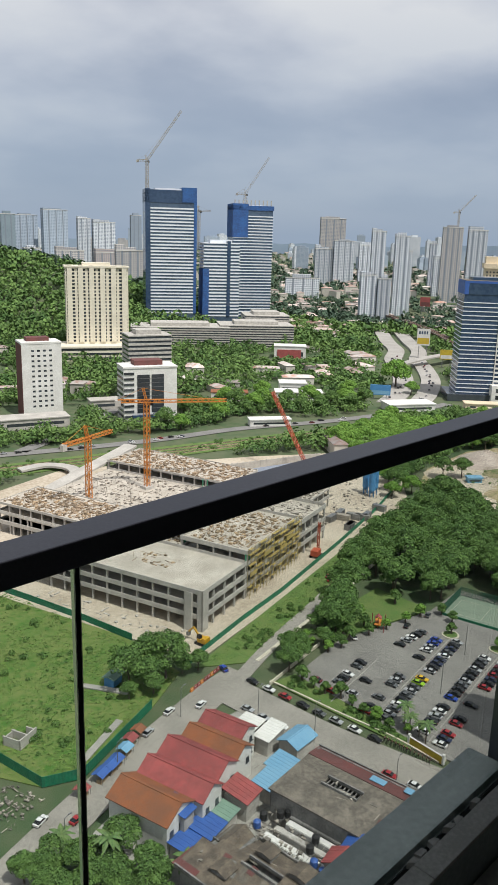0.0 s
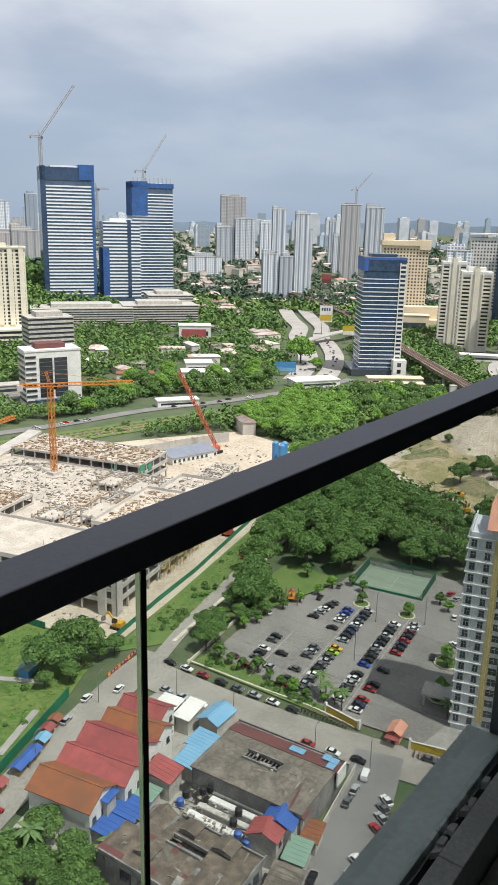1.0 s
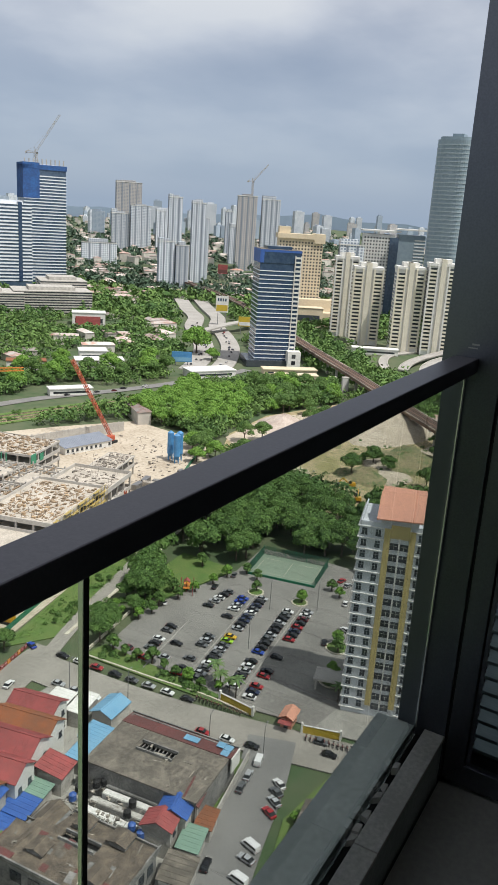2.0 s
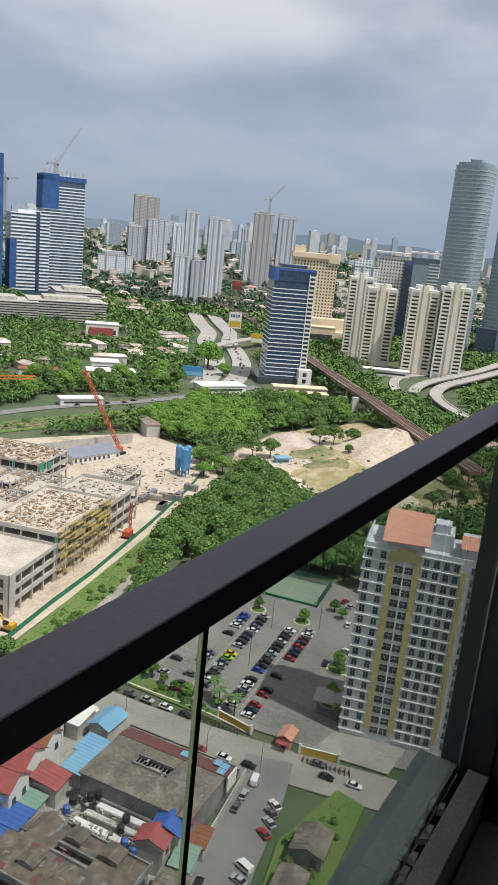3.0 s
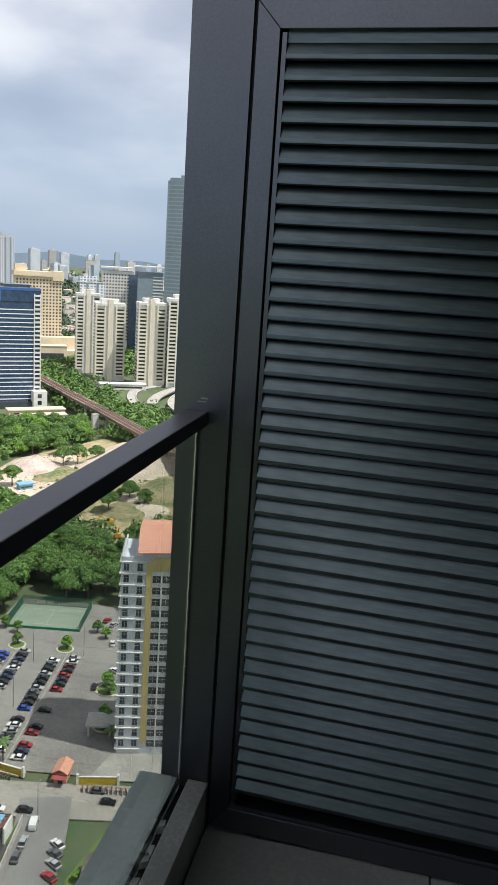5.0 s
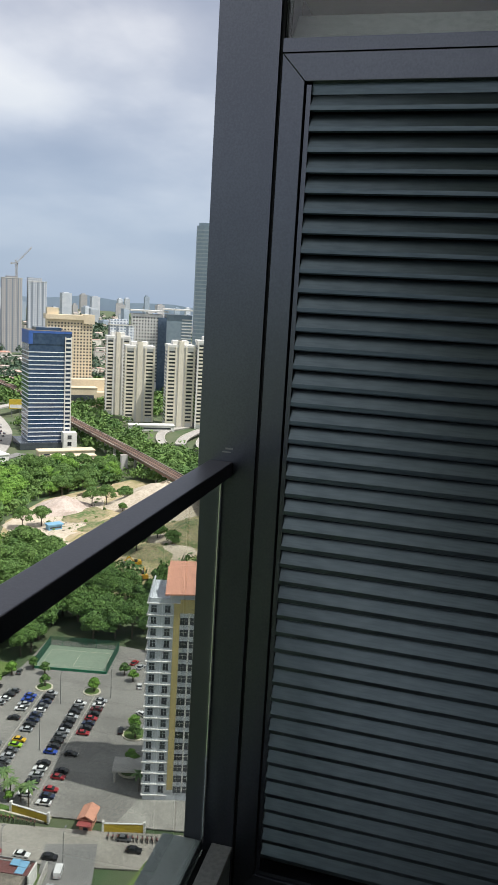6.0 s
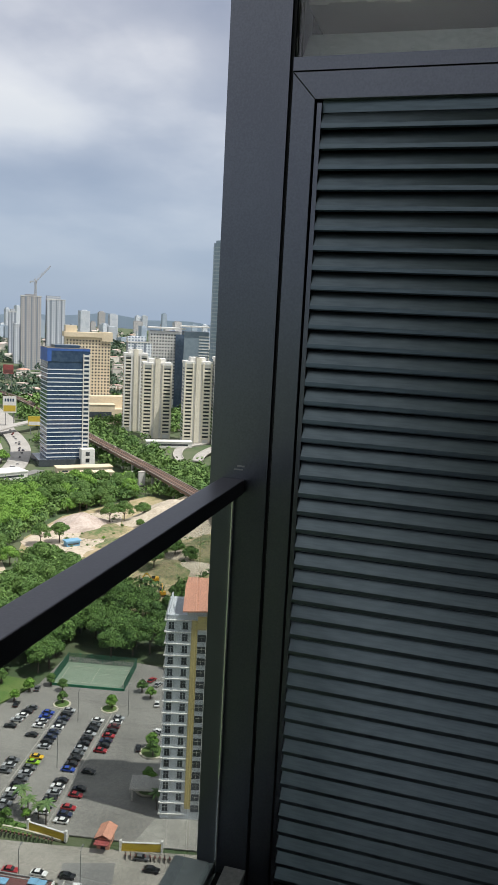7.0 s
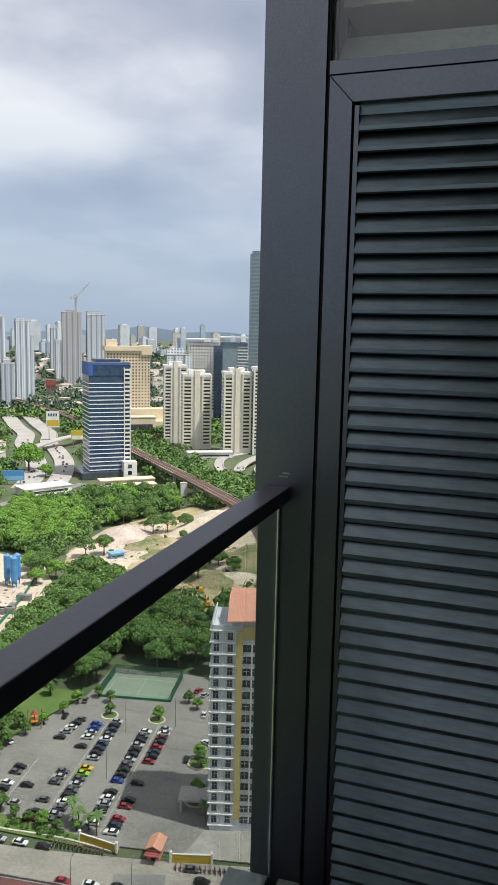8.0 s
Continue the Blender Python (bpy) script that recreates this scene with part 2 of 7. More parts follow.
M["deepblue"] = mat("deep_blue_tarpaulin", (0.045, 0.13, 0.42), (0.04, 0.10, 0.32), rough=0.5, scale=0.4, fine=2, coords="World")
M["greensheet"] = mat("pale_green_sheet_roof", (0.22, 0.34, 0.26), (0.17, 0.27, 0.21), rough=0.7, scale=0.4, fine=2, coords="World")
M["wallold"] = mat("stained_white_wall", (0.55, 0.53, 0.48), (0.36, 0.34, 0.31), rough=0.9, scale=0.35, fine=2, coords="World")
M["wallgrey"] = mat("grimy_grey_wall", (0.30, 0.29, 0.27), (0.14, 0.137, 0.13), rough=0.9, scale=0.3, fine=2, coords="World")
M["pane"] = mat("dark_window_glass", (0.035, 0.042, 0.05), (0.05, 0.058, 0.066), rough=0.12, scale=0.3, fine=2, spec=0.6, per="object", spread=0.5)
M["bluepane"] = mat("blue_curtain_glass", (0.055, 0.085, 0.135), (0.085, 0.125, 0.18), rough=0.12, scale=0.05, fine=0.4, spec=0.7)
M["navy"] = mat("navy_glass", (0.026, 0.052, 0.105), (0.045, 0.078, 0.14), rough=0.1, scale=0.05, fine=0.4, spec=0.7)
M["bluewrap"] = mat("blue_safety_netting", (0.035, 0.13, 0.37), (0.03, 0.08, 0.22), rough=0.8, scale=0.1, fine=0.7, coords="World")
M["band"] = mat("white_spandrel", (0.80, 0.83, 0.86), (0.70, 0.73, 0.77), rough=0.6, scale=0.05, fine=0.5, coords="World")
M["teal"] = mat("teal_tower_glass", (0.21, 0.275, 0.315), (0.26, 0.325, 0.365), rough=0.3, scale=0.03, fine=0.3, spec=0.6)
M["orange"] = mat("orange_crane_paint", (0.62, 0.22, 0.035), (0.5, 0.18, 0.03), rough=0.5, scale=0.5, fine=4)
M["redcrane"] = mat("red_crane_paint", (0.50, 0.10, 0.045), (0.38, 0.08, 0.04), rough=0.5, scale=0.5, fine=4)
M["cranegrey"] = mat("pale_crane_paint", (0.42, 0.36, 0.26), (0.34, 0.29, 0.22), rough=0.5, scale=0.5, fine=4)
M["digger"] = mat("yellow_machine_paint", (0.60, 0.33, 0.02), (0.48, 0.27, 0.02), rough=0.5, scale=0.5, fine=4)
M["silo"] = mat("blue_silo_paint", (0.09, 0.28, 0.52), (0.06, 0.21, 0.42), rough=0.5, scale=0.3, fine=3)
M["scaff"] = mat("yellow_scaffold_planks", (0.48, 0.36, 0.10), (0.36, 0.28, 0.11), rough=0.8, scale=0.3, fine=2, coords="World")
M["greennet"] = mat("green_site_net", (0.06, 0.30, 0.16), (0.05, 0.22, 0.13), rough=0.8, scale=0.3, fine=2, coords="World")
M["timber"] = mat("formwork_timber", (0.34, 0.24, 0.14), (0.22, 0.17, 0.12), rough=0.9, scale=0.3, fine=2, per="island", spread=0.5, coords="World")
M["rubble"] = mat("pale_site_clutter", (0.38, 0.34, 0.285), (0.19, 0.17, 0.145), rough=0.9, scale=0.3, fine=2, per="island", spread=0.6, coords="World")
M["viaduct"] = mat("rusty_brown_deck", (0.22, 0.135, 0.095), (0.15, 0.095, 0.07), rough=0.85, scale=0.1, fine=1, coords="World")
M["tyre"] = mat("black_rubber", (0.02, 0.02, 0.02), rough=0.8)
M["rim"] = mat("silver_rim", (0.4, 0.4, 0.41), rough=0.35, metal=0.8)
M["carglass"] = mat("tinted_car_glass", (0.015, 0.018, 0.02), rough=0.08, spec=0.6)
M["leaf"] = mat("broad_leaves", (0.054, 0.124, 0.026), (0.115, 0.205, 0.044), rough=0.75, scale=0.25, fine=2.5, per="island", spread=0.3)
M["leafbright"] = mat("bright_leaves", (0.100, 0.225, 0.030), (0.175, 0.315, 0.050), rough=0.8, scale=0.25, fine=2.5, per="island", spread=0.28)
M["woods"] = mat("woodland_leaves", (0.054, 0.122, 0.029), (0.122, 0.210, 0.050), rough=0.85, scale=0.03, fine=0.12, per="island", spread=0.25, coords="World")
# Bluer, duller green for far woods: haze put into the leaf colour.
M["farwoods"] = mat("haze_tinted_forest", (0.036, 0.070, 0.045), (0.062, 0.105, 0.062), rough=0.9, scale=0.012, fine=0.06, per="island", spread=0.25, coords="World")
M["oldgrass"] = mat("weedy_earth", (0.075, 0.125, 0.035), (0.26, 0.215, 0.125), rough=0.95, scale=0.06, fine=0.5, bump=0.6, coords="World")
M["weeds"] = mat("weed_tufts", (0.055, 0.140, 0.020), (0.125, 0.195, 0.042), rough=0.85, scale=0.06, fine=0.5, per="island", spread=0.45, coords="World")
M["palm"] = mat("palm_fronds", (0.07, 0.15, 0.045), (0.13, 0.19, 0.06), rough=0.7, scale=0.4, fine=3, per="island", spread=0.3)
M["bark"] = mat("grey_brown_bark", (0.13, 0.10, 0.075), (0.08, 0.065, 0.05), rough=0.95, scale=1, fine=8)
M["steel"] = mat("galvanised_steel", (0.30, 0.30, 0.30), (0.22, 0.22, 0.22), rough=0.5, metal=0.6, scale=1, fine=6)
M["houseroofs"] = mat("terracotta_and_pale_roofs", (0.34, 0.17, 0.12), (0.47, 0.43, 0.40), rough=0.85, scale=0.02, fine=0.2, per="island", spread=0.5, coords="World")
M["housewalls"] = mat("pale_house_walls", (0.66, 0.62, 0.55), (0.52, 0.49, 0.44), rough=0.85, scale=0.02, fine=0.2, per="island", spread=0.3, coords="World")
# Skyline walls and panes are paled and cooled: haze put into the colour.
M["far_white"] = facade_mat("haze_tinted_white_facade", (0.70, 0.73, 0.76), (0.27, 0.32, 0.39))
M["far_grey"] = facade_mat("haze_tinted_grey_facade", (0.42, 0.49, 0.57), (0.26, 0.32, 0.40))
M["far_beige"] = facade_mat("haze_tinted_beige_facade", (0.58, 0.55, 0.52), (0.26, 0.28, 0.32))
M["far_brown"] = facade_mat("haze_tinted_brown_facade", (0.48, 0.42, 0.40), (0.26, 0.28, 0.32))


# ---- building helpers ----
class Shape:
    """Gathers boxes, prisms and cards into one mesh."""

    def __init__(self):
        self.v, self.f = [], []

    def add(self, verts, faces):
        n = len(self.v)
        self.v += [tuple(p) for p in verts]
        self.f += [tuple(i + n for i in q) for q in faces]
        return self

    def box(self, x0, x1, y0, y1, z0, z1, m=None):
        v = [(x, y, z) for z in (z0, z1) for y in (y0, y1) for x in (x0, x1)]
        if m is not None:
            v = [m @ Vector(p) for p in v]
        return self.add(v, [(0, 2, 3, 1), (4, 5, 7, 6), (0, 1, 5, 4), (1, 3, 7, 5), (3, 2, 6, 7), (2, 0, 4, 6)])

    def prism(self, poly, z0, z1):
        n = len(poly)
        v = [(x, y, z0) for x, y in poly] + [(x, y, z1) for x, y in poly]
        f = [tuple(range(n - 1, -1, -1)), tuple(range(n, 2 * n))]
        f += [(i, (i + 1) % n, (i + 1) % n + n, i + n) for i in range(n)]
        return self.add(v, f)

    def cyl(self, x, y, z0, z1, r, n=12, r1=None):
        r1 = r if r1 is None else r1
        ring = [(math.cos(2 * math.pi * i / n), math.sin(2 * math.pi * i / n)) for i in range(n)]
        v = [(x + r * c, y + r * s, z0) for c, s in ring] + [(x + r1 * c, y + r1 * s, z1) for c, s in ring]
        f = [tuple(range(n - 1, -1, -1)), tuple(range(n, 2 * n))]
        return self.add(v, f + [(i, (i + 1) % n, (i + 1) % n + n, i + n) for i in range(n)])

    def bar(self, a, b, r):
        """A square bar from a to b."""
        a, b = Vector(a), Vector(b)
        m = Matrix.Translation(a) @ (b - a).to_track_quat("Z", "Y").to_matrix().to_4x4()
        return self.box(-r, r, -r, r, 0, (b - a).length, m)

    def gable(self, x0, x1, y0, y1, z, rise, over=0.4, thick=0.18):
        """A pitched roof with its ridge along x."""
        x0, x1, y0, y1 = x0 - over, x1 + over, y0 - over, y1 + over
        ym = (y0 + y1) / 2
        for ya, s in ((y0, 1), (y1, -1)):
            a = [(x0, ya, z), (x1, ya, z), (x1, ym, z + rise), (x0, ym, z + rise)]
            v = a + [(px, py, pz + thick) for px, py, pz in a]
            self.add(v, [(3, 2, 1, 0), (4, 5, 6, 7), (0, 1, 5, 4), (1, 2, 6, 5), (2, 3, 7, 6), (3, 0, 4, 7)])
        return self

    def mesh(self, name, material):
        me = bpy.data.meshes.new(name)
        me.from_pydata(self.v, [], self.f)
        me.update()
        bm = bmesh.new()
        bm.from_mesh(me)
        bmesh.ops.recalc_face_normals(bm, faces=bm.faces)
        bm.to_mesh(me)
        bm.free()
        me.materials.append(material)
        return me

    def cards(self, name, material):
        """As mesh, for loose leaves: the faces stay as they are turned."""
        me = bpy.data.meshes.new(name)
        me.from_pydata(self.v, [], self.f)
        me.update()
        me.materials.append(material)
        return me


def empty(name, m, label="", category="", group=""):
    ob = new(name)
    ob.matrix_world = m
    return tagged(ob, label, category, group)


def part(name, shape, material, parent, label="", m=None):
    ob = new(name, shape if isinstance(shape, bpy.types.Mesh) else shape.mesh(name, material))
    ob.parent = parent
    if m is not None:
        ob.matrix_basis = m
    return tagged(ob, label)


def solid(name, shape, material, label="", category="", kind="", group="", m=None):
    ob = new(name, shape if isinstance(shape, bpy.types.Mesh) else shape.mesh(name, material))
    if m is not None:
        ob.matrix_world = m
    return tagged(ob, label, category, group, kind)


def bevelled(ob, width=0.003, segments=2):
    b = ob.modifiers.new("edge", "BEVEL")
    b.width, b.segments, b.limit_method = width, segments, "ANGLE"
    return ob


def plan(angle, ox, oy):
    """A local ground plan turned by angle degrees about (ox, oy): gives world x, y."""
    c, s = math.cos(radians(angle)), math.sin(radians(angle))
    return lambda u, v: (ox + c * u - s * v, oy + s * u + c * v)


def sheet(name, poly, z, material, label, category="ground", kind="structure", thick=0.25):
    return solid(name, Shape().prism(poly, z - thick, z), material, label, category, kind)


def ribbon(name, pts, width, z, material, label, category="road", thick=0.25, kind="structure", heights=None):
    """A strip of constant width along a smoothed line."""
    p = [Vector(q).to_2d() for q in pts]
    fine = []
    for i in range(len(p) - 1):
        a, b, c, d = p[max(i - 1, 0)], p[i], p[i + 1], p[min(i + 2, len(p) - 1)]
        for k in range(8):
            t = k / 8
            fine.append(0.5 * (2 * b + (c - a) * t + (2 * a - 5 * b + 4 * c - d) * t * t + (3 * b - a - 3 * c + d) * t**3))
    fine.append(p[-1])
    s = Shape()
    rows = []
    for i, q in enumerate(fine):
        d = (fine[min(i + 1, len(fine) - 1)] - fine[max(i - 1, 0)]).normalized()
        nrm = Vector((-d.y, d.x)) * width / 2
        zz = z if heights is None else heights(i / (len(fine) - 1))
        rows += [(*(q + nrm), zz), (*(q - nrm), zz), (*(q - nrm), zz - thick), (*(q + nrm), zz - thick)]
    faces = []
    for i in range(len(fine) - 1):
        o = 4 * i
        faces += [(o + j, o + (j + 1) % 4, o + 4 + (j + 1) % 4, o + 4 + j) for j in range(4)]
    faces += [(0, 1, 2, 3), tuple(len(rows) - 4 + j for j in (3, 2, 1, 0))]
    s.add(rows, faces)
    ob = solid(name, s, material, label, category, kind)
    return ob, fine


def inside(poly, x, y):
    hit, n = False, len(poly)
    for i in range(n):
        (x0, y0), (x1, y1) = poly[i], poly[i - 1]
        if (y0 > y) != (y1 > y) and x < (x1 - x0) * (y - y0) / (y1 - y0) + x0:
            hit = not hit
    return hit


def scatter(poly, gap, seed, jitter=0.45):
    """Points over a polygon on a shaken grid."""
    r = random.Random(seed)
    xs, ys = [p[0] for p in poly], [p[1] for p in poly]
    got = []
    y = min(ys)
    while y < max(ys):
        x = min(xs)
        while x < max(xs):
            px, py = x + r.uniform(-jitter, jitter) * gap, y + r.uniform(-jitter, jitter) * gap
            if inside(poly, px, py):
                got.append((px, py))
            x += gap
        y += gap
    return got


# ---- balcony ----
def balcony():
    e = EYE
    zf, zk, zr = e - 1.502, e - 1.366, e - 0.357  # floor, kerb top, rail top
    solid("floor", Shape().box(-2.9, 1.86, -1.4, 0.412, zf - 0.03, zf - 0.004), M["joint"], "dark bedding under the grey balcony tiles", "floor", "structure")
    floor = bpy.data.objects["floor"]
    tile = Shape().box(-0.297, 0.297, -0.297, 0.297, -0.004, 0).mesh("tile", M["tile"])
    for i in range(8):
        for j in range(3):
            x0 = 1.56 - 0.6 * i
            part("tile", tile, None, floor, m=pose(x0, 0.112 - 0.6 * j, zf))
    solid("slab", Shape().box(-2.9, 2.1, -1.4, 0.60, zf - 0.25, zf - 0.03), M["ledge"], "concrete balcony slab edge", "slab", "structure")
    # kerb with tiled cap, open channel and outer ledge
    kerb = solid("kerb", Shape().box(-2.9, 1.864, 0.416, 0.470, zf - 0.03, zk - 0.012).box(-2.9, 1.864, 0.470, 0.615, zf - 0.03, zk - 0.03), M["ledge"], "low rendered kerb under the glass balustrade", "kerb", "structure")
    for i in range(8):
        x1 = 1.862 - (0.485 + 0.6 * (i - 1) if i else 0)
        x0 = 1.862 - (0.485 + 0.6 * i) + 0.003
        bevelled(part("cap_tile", Shape().box(x0, x1, 0.412, 0.468, zk - 0.012, zk), M["cap"], kerb), 0.002)
    part("outer_ledge", Shape().box(-2.9, 1.864, 0.508, 0.612, zk - 0.03, zk - 0.004), M["ledge"], kerb)
    # The channel's depth shade is put in as a black strip.
    part("channel_dirt", Shape().box(-2.9, 1.864, 0.4702, 0.4905, zk - 0.0299, zk - 0.026), M["joint"], kerb, "black strip that deepens the open channel")
    # broken sealant in the channel
    r = random.Random(4)
    for i in range(46):
        x = 1.84 - 0.042 * i - r.uniform(0, 0.02)
        if r.random() < 0.5:
            continue
        s = Shape().prism([(x, 0.472 + r.uniform(0, 0.004)), (x - r.uniform(0.015, 0.045), 0.473), (x - r.uniform(0.02, 0.04), 0.489 + r.uniform(-0.004, 0.004)), (x - 0.004, 0.487)], zk - 0.029, zk - r.uniform(0.002, 0.015))
        part("sealant", s, M["cap"], kerb, "crumbling pale sealant")
    # glass
    glass = empty("glass_balustrade", pose(0, 0, 0), "clear frameless glass balustrade set in the kerb", "balustrade")
    for x0, x1 in ((0.5357, 1.852), (-2.88, 0.526)):
        g = part("pane", Shape().box(x0, x1, 0.491, 0.503, zk - 0.029, zr - 0.034), M["glass"], glass)
    part("joint_strip", Shape().box(0.5283, 0.5338, 0.4900, 0.502, zk - 0.029, zr - 0.034), M["joint"], glass, "dark sealant joint between panes")
    part("edge_bead", Shape().box(0.5340, 0.5355, 0.4915, 0.5025, zk - 0.029, zr - 0.034), M["glassedge"], glass, "pale glass edge")
    part("edge_bead", Shape().box(0.5262, 0.5281, 0.4915, 0.5025, zk - 0.029, zr - 0.034), M["glassedge"], glass, "pale ground glass edge")
    part("edge_bead", Shape().box(1.8530, 1.8550, 0.489, 0.496, zk, zr - 0.034), M["silicone"], glass, "thin white sealant bead")
    # rail
    rail = empty("handrail", pose(0, 0, 0), "dark grey aluminium handrail on the glass balustrade", "handrail")
    bevelled(part("bar", Shape().box(-2.9, 1.8645, 0.468, 0.526, zr - 0.035, zr), M["rail"], rail), 0.0025)
    part("glazing_channel", Shape().box(-2.9, 1.86, 0.486, 0.508, zr - 0.041, zr - 0.034), M["joint"], rail)
    # corner post of the louvre wall
    post = empty("corner_post", pose(0, 0, 0), "dark grey powder-coated metal corner post", "post")
    bevelled(part("post_body", Shape().box(1.865, 2.08, 0.4135, 0.555, zf - 1.6, e + 3.1), M["alu"], post), 0.002)
    part("cover_strip", Shape().box(1.8635, 1.865, 0.4135, 0.436, zf, e + 1.35), M["alu"], post)
    # fixing marks above the rail end
    part("scratch", Shape().box(1.8644, 1.865, 0.470, 0.488, zr + 0.029, zr + 0.033), M["steel"], post, "scuffed bright scratch")
    part("scratch", Shape().box(1.8644, 1.865, 0.474, 0.496, zr + 0.021, zr + 0.024), M["steel"], post, "scuffed bright scratch")
    # louvre panel
    top, bot, x = e + 0.556, zf + 0.006, 1.866
    yl, yr = 0.4055, -0.62
    # The groove's shade is put in as a slightly recessed black strip.
    solid("joint_strip", Shape().box(1.872, 1.95, 0.4057, 0.4133, zf, e + 1.35), M["joint"], "black strip for the shadow gap beside the louvre panel", "trim", "structure")
    lv = empty("louvre_panel", pose(0, 0, 0), "dark blue-grey metal louvre panel closing the balcony end", "louvre")
    zt, zb, y1 = e + 0.498, e - 1.434, 0.353
    y2 = yr + 0.06
    for nm, poly in (("stile", [(y1, zt), (yl, top), (yl, bot), (y1, zb)]), ("stile", [(y2, zb), (yr, bot), (yr, top), (y2, zt)]), ("top_rail", [(y2 + 0.0005, zt), (yr + 0.0005, top), (yl - 0.0005, top), (y1 - 0.0005, zt)]), ("bottom_rail", [(yr + 0.0005, bot), (y2 + 0.0005, zb), (y1 - 0.0005, zb), (yl - 0.0005, bot)])):
        k = len(poly)
        mitred = Shape().add([(px, py, pz) for px in (x, x + 0.055) for py, pz in poly], [tuple(range(k)), tuple(range(2 * k - 1, k - 1, -1))] + [(i, (i + 1) % k, (i + 1) % k + k, i + k) for i in range(k)])
        bevelled(part(nm, mitred, M["alu"], lv), 0.0012)
    part("head_strip", Shape().box(x + 0.018, x + 0.05, y2, y1 - 0.014, e + 0.474, zt), M["louvre"], lv)
    part("bead", Shape().box(x + 0.006, x + 0.05, y1 - 0.014, y1 - 0.004, zb, zt - 0.006), M["alu"], lv)
    part("bead", Shape().box(x + 0.006, x + 0.05, yr + 0.06, y1 - 0.014, zb + 0.002, zb + 0.012), M["alu"], lv)
    part("backing", Shape().box(x + 0.062, x + 0.07, yr, yl, bot, top), M["joint"], lv)
    n, pitch = 43, 0.04338
    sl = Shape()
    prof = [(0.0, 0.0), (0.006, -0.003), (0.021, 0.036), (0.0165, 0.0385), (0.0005, 0.009)]
    k = len(prof)
    for yy in (y1 - 0.0145, yr + 0.06):
        sl.v += [(px, yy, pz) for px, pz in prof]
    sl.f += [tuple(range(k)), tuple(range(2 * k - 1, k - 1, -1))] + [(i, (i + 1) % k, (i + 1) % k + k, i + k) for i in range(k)]
    slat = sl.mesh("slat", M["louvre"])
    for i in range(n):
        part("slat", slat, None, lv, m=pose(x + 0.005, 0, e + 0.4395 - pitch * i))
    # transom window over the louvre
    tw = empty("window_1", pose(0, 0, 0), "dark framed transom window above the louvre panel", "window")
    tagged(tw, kind="structure")
    part("window_sill", Shape().box(x - 0.002, x + 0.055, yr, yl, top + 0.002, top + 0.030), M["alu"], tw)
    part("window_frame", Shape().box(x, x + 0.05, yr, yl, e + 1.25, e + 1.33), M["alu"], tw)
    part("pane", Shape().box(x + 0.02, x + 0.026, yr, yl, top + 0.030, e + 1.25), M["tintglass"], tw).visible_shadow = False
    r = random.Random(9)
    beam = Shape().box(x + 0.10, x + 0.3, yr, yl - 0.004, top + 0.172, e + 1.3)
    for k in range(34):
        yy = yl - 0.02 - 0.03 * k
        w, dz = r.uniform(0.015, 0.05), r.uniform(0.004, 0.02)
        beam.box(x + 0.094 - r.uniform(0, 0.01), x + 0.10, yy - w, yy, top + 0.172 - dz * 0.4, top + 0.172 + dz)
    solid("beam", beam, M["wallold"], "rough stained concrete beam behind the transom window", "beam", "structure")
    solid("ledge", Shape().add([(x + 0.05, yr, top + 0.03), (x + 0.05, yl - 0.004, top + 0.03), (x + 0.13, yl - 0.004, top + 0.118), (x + 0.13, yr, top + 0.118), (x + 0.3, yr, top + 0.118), (x + 0.3, yl - 0.004, top + 0.118), (x + 0.3, yl - 0.004, top + 0.004), (x + 0.3, yr, top + 0.004), (x + 0.05, yr, top + 0.004), (x + 0.05, yl - 0.004, top + 0.004)], [(0, 1, 2, 3), (3, 2, 5, 4), (4, 5, 6, 7), (7, 6, 9, 8), (8, 9, 1, 0), (0, 3, 4, 7, 8), (1, 9, 6, 5, 2)]), M["ledge"], "dusty sloping ledge behind the transom window", "ledge", "structure")
    # the end panel and its window stand a little askew to the slab
    hinge = Vector((x, yl, 0))
    for ob in (lv, tw):
        ob.matrix_world = Matrix.Translation(hinge) @ pose(0, 0, 0, rz=-2.3) @ Matrix.Translation(-hinge)
    # closing walls and ceiling
    # The third piece, outside the post, is added to stop a sky leak.
    solid("wall_end", Shape().box(1.94, 2.2, -1.5, 0.41, zf - 0.3, top).box(2.2, 2.4, -1.5, 0.41, top, e + 3.1).box(2.0815, 2.4, 0.4145, 0.45, top - 0.2, e + 3.1), M["charcoal"], "plain wall behind the louvre panel", "wall", "structure")
    # Unseen return and back walls, dark to keep bounced light off the rail.
    solid("wall_side", Shape().box(1.86, 1.94, -1.5, -0.622, zf, e + 3.1), M["charcoal"], "unseen charcoal return wall, dark against bounced light", "wall", "structure")
    solid("wall_back", Shape().box(-2.9, 2.2, -1.6, -1.4, zf - 0.3, e + 3.1), M["charcoal"], "unseen back wall in charcoal to keep bounced light low", "wall", "structure")
    # Unseen soffit; its height and reach are set to trim sky light from above.
    solid("ceiling", Shape().box(-2.9, 2.2, -1.4, 0.60, e + 3.1, e + 3.3), M["plaster"], "unseen white soffit placed to shape the sky light", "ceiling", "structure")
    # Added unseen wall; its height keeps sky reflections off the lower slats and post.
    solid("wall_parapet", Shape().box(-3.1, -2.905, -1.4, 0.62, zf - 0.03, e + 0.95), M["charcoal"], "unseen charcoal end wall added to darken the lower louvre", "wall", "structure")
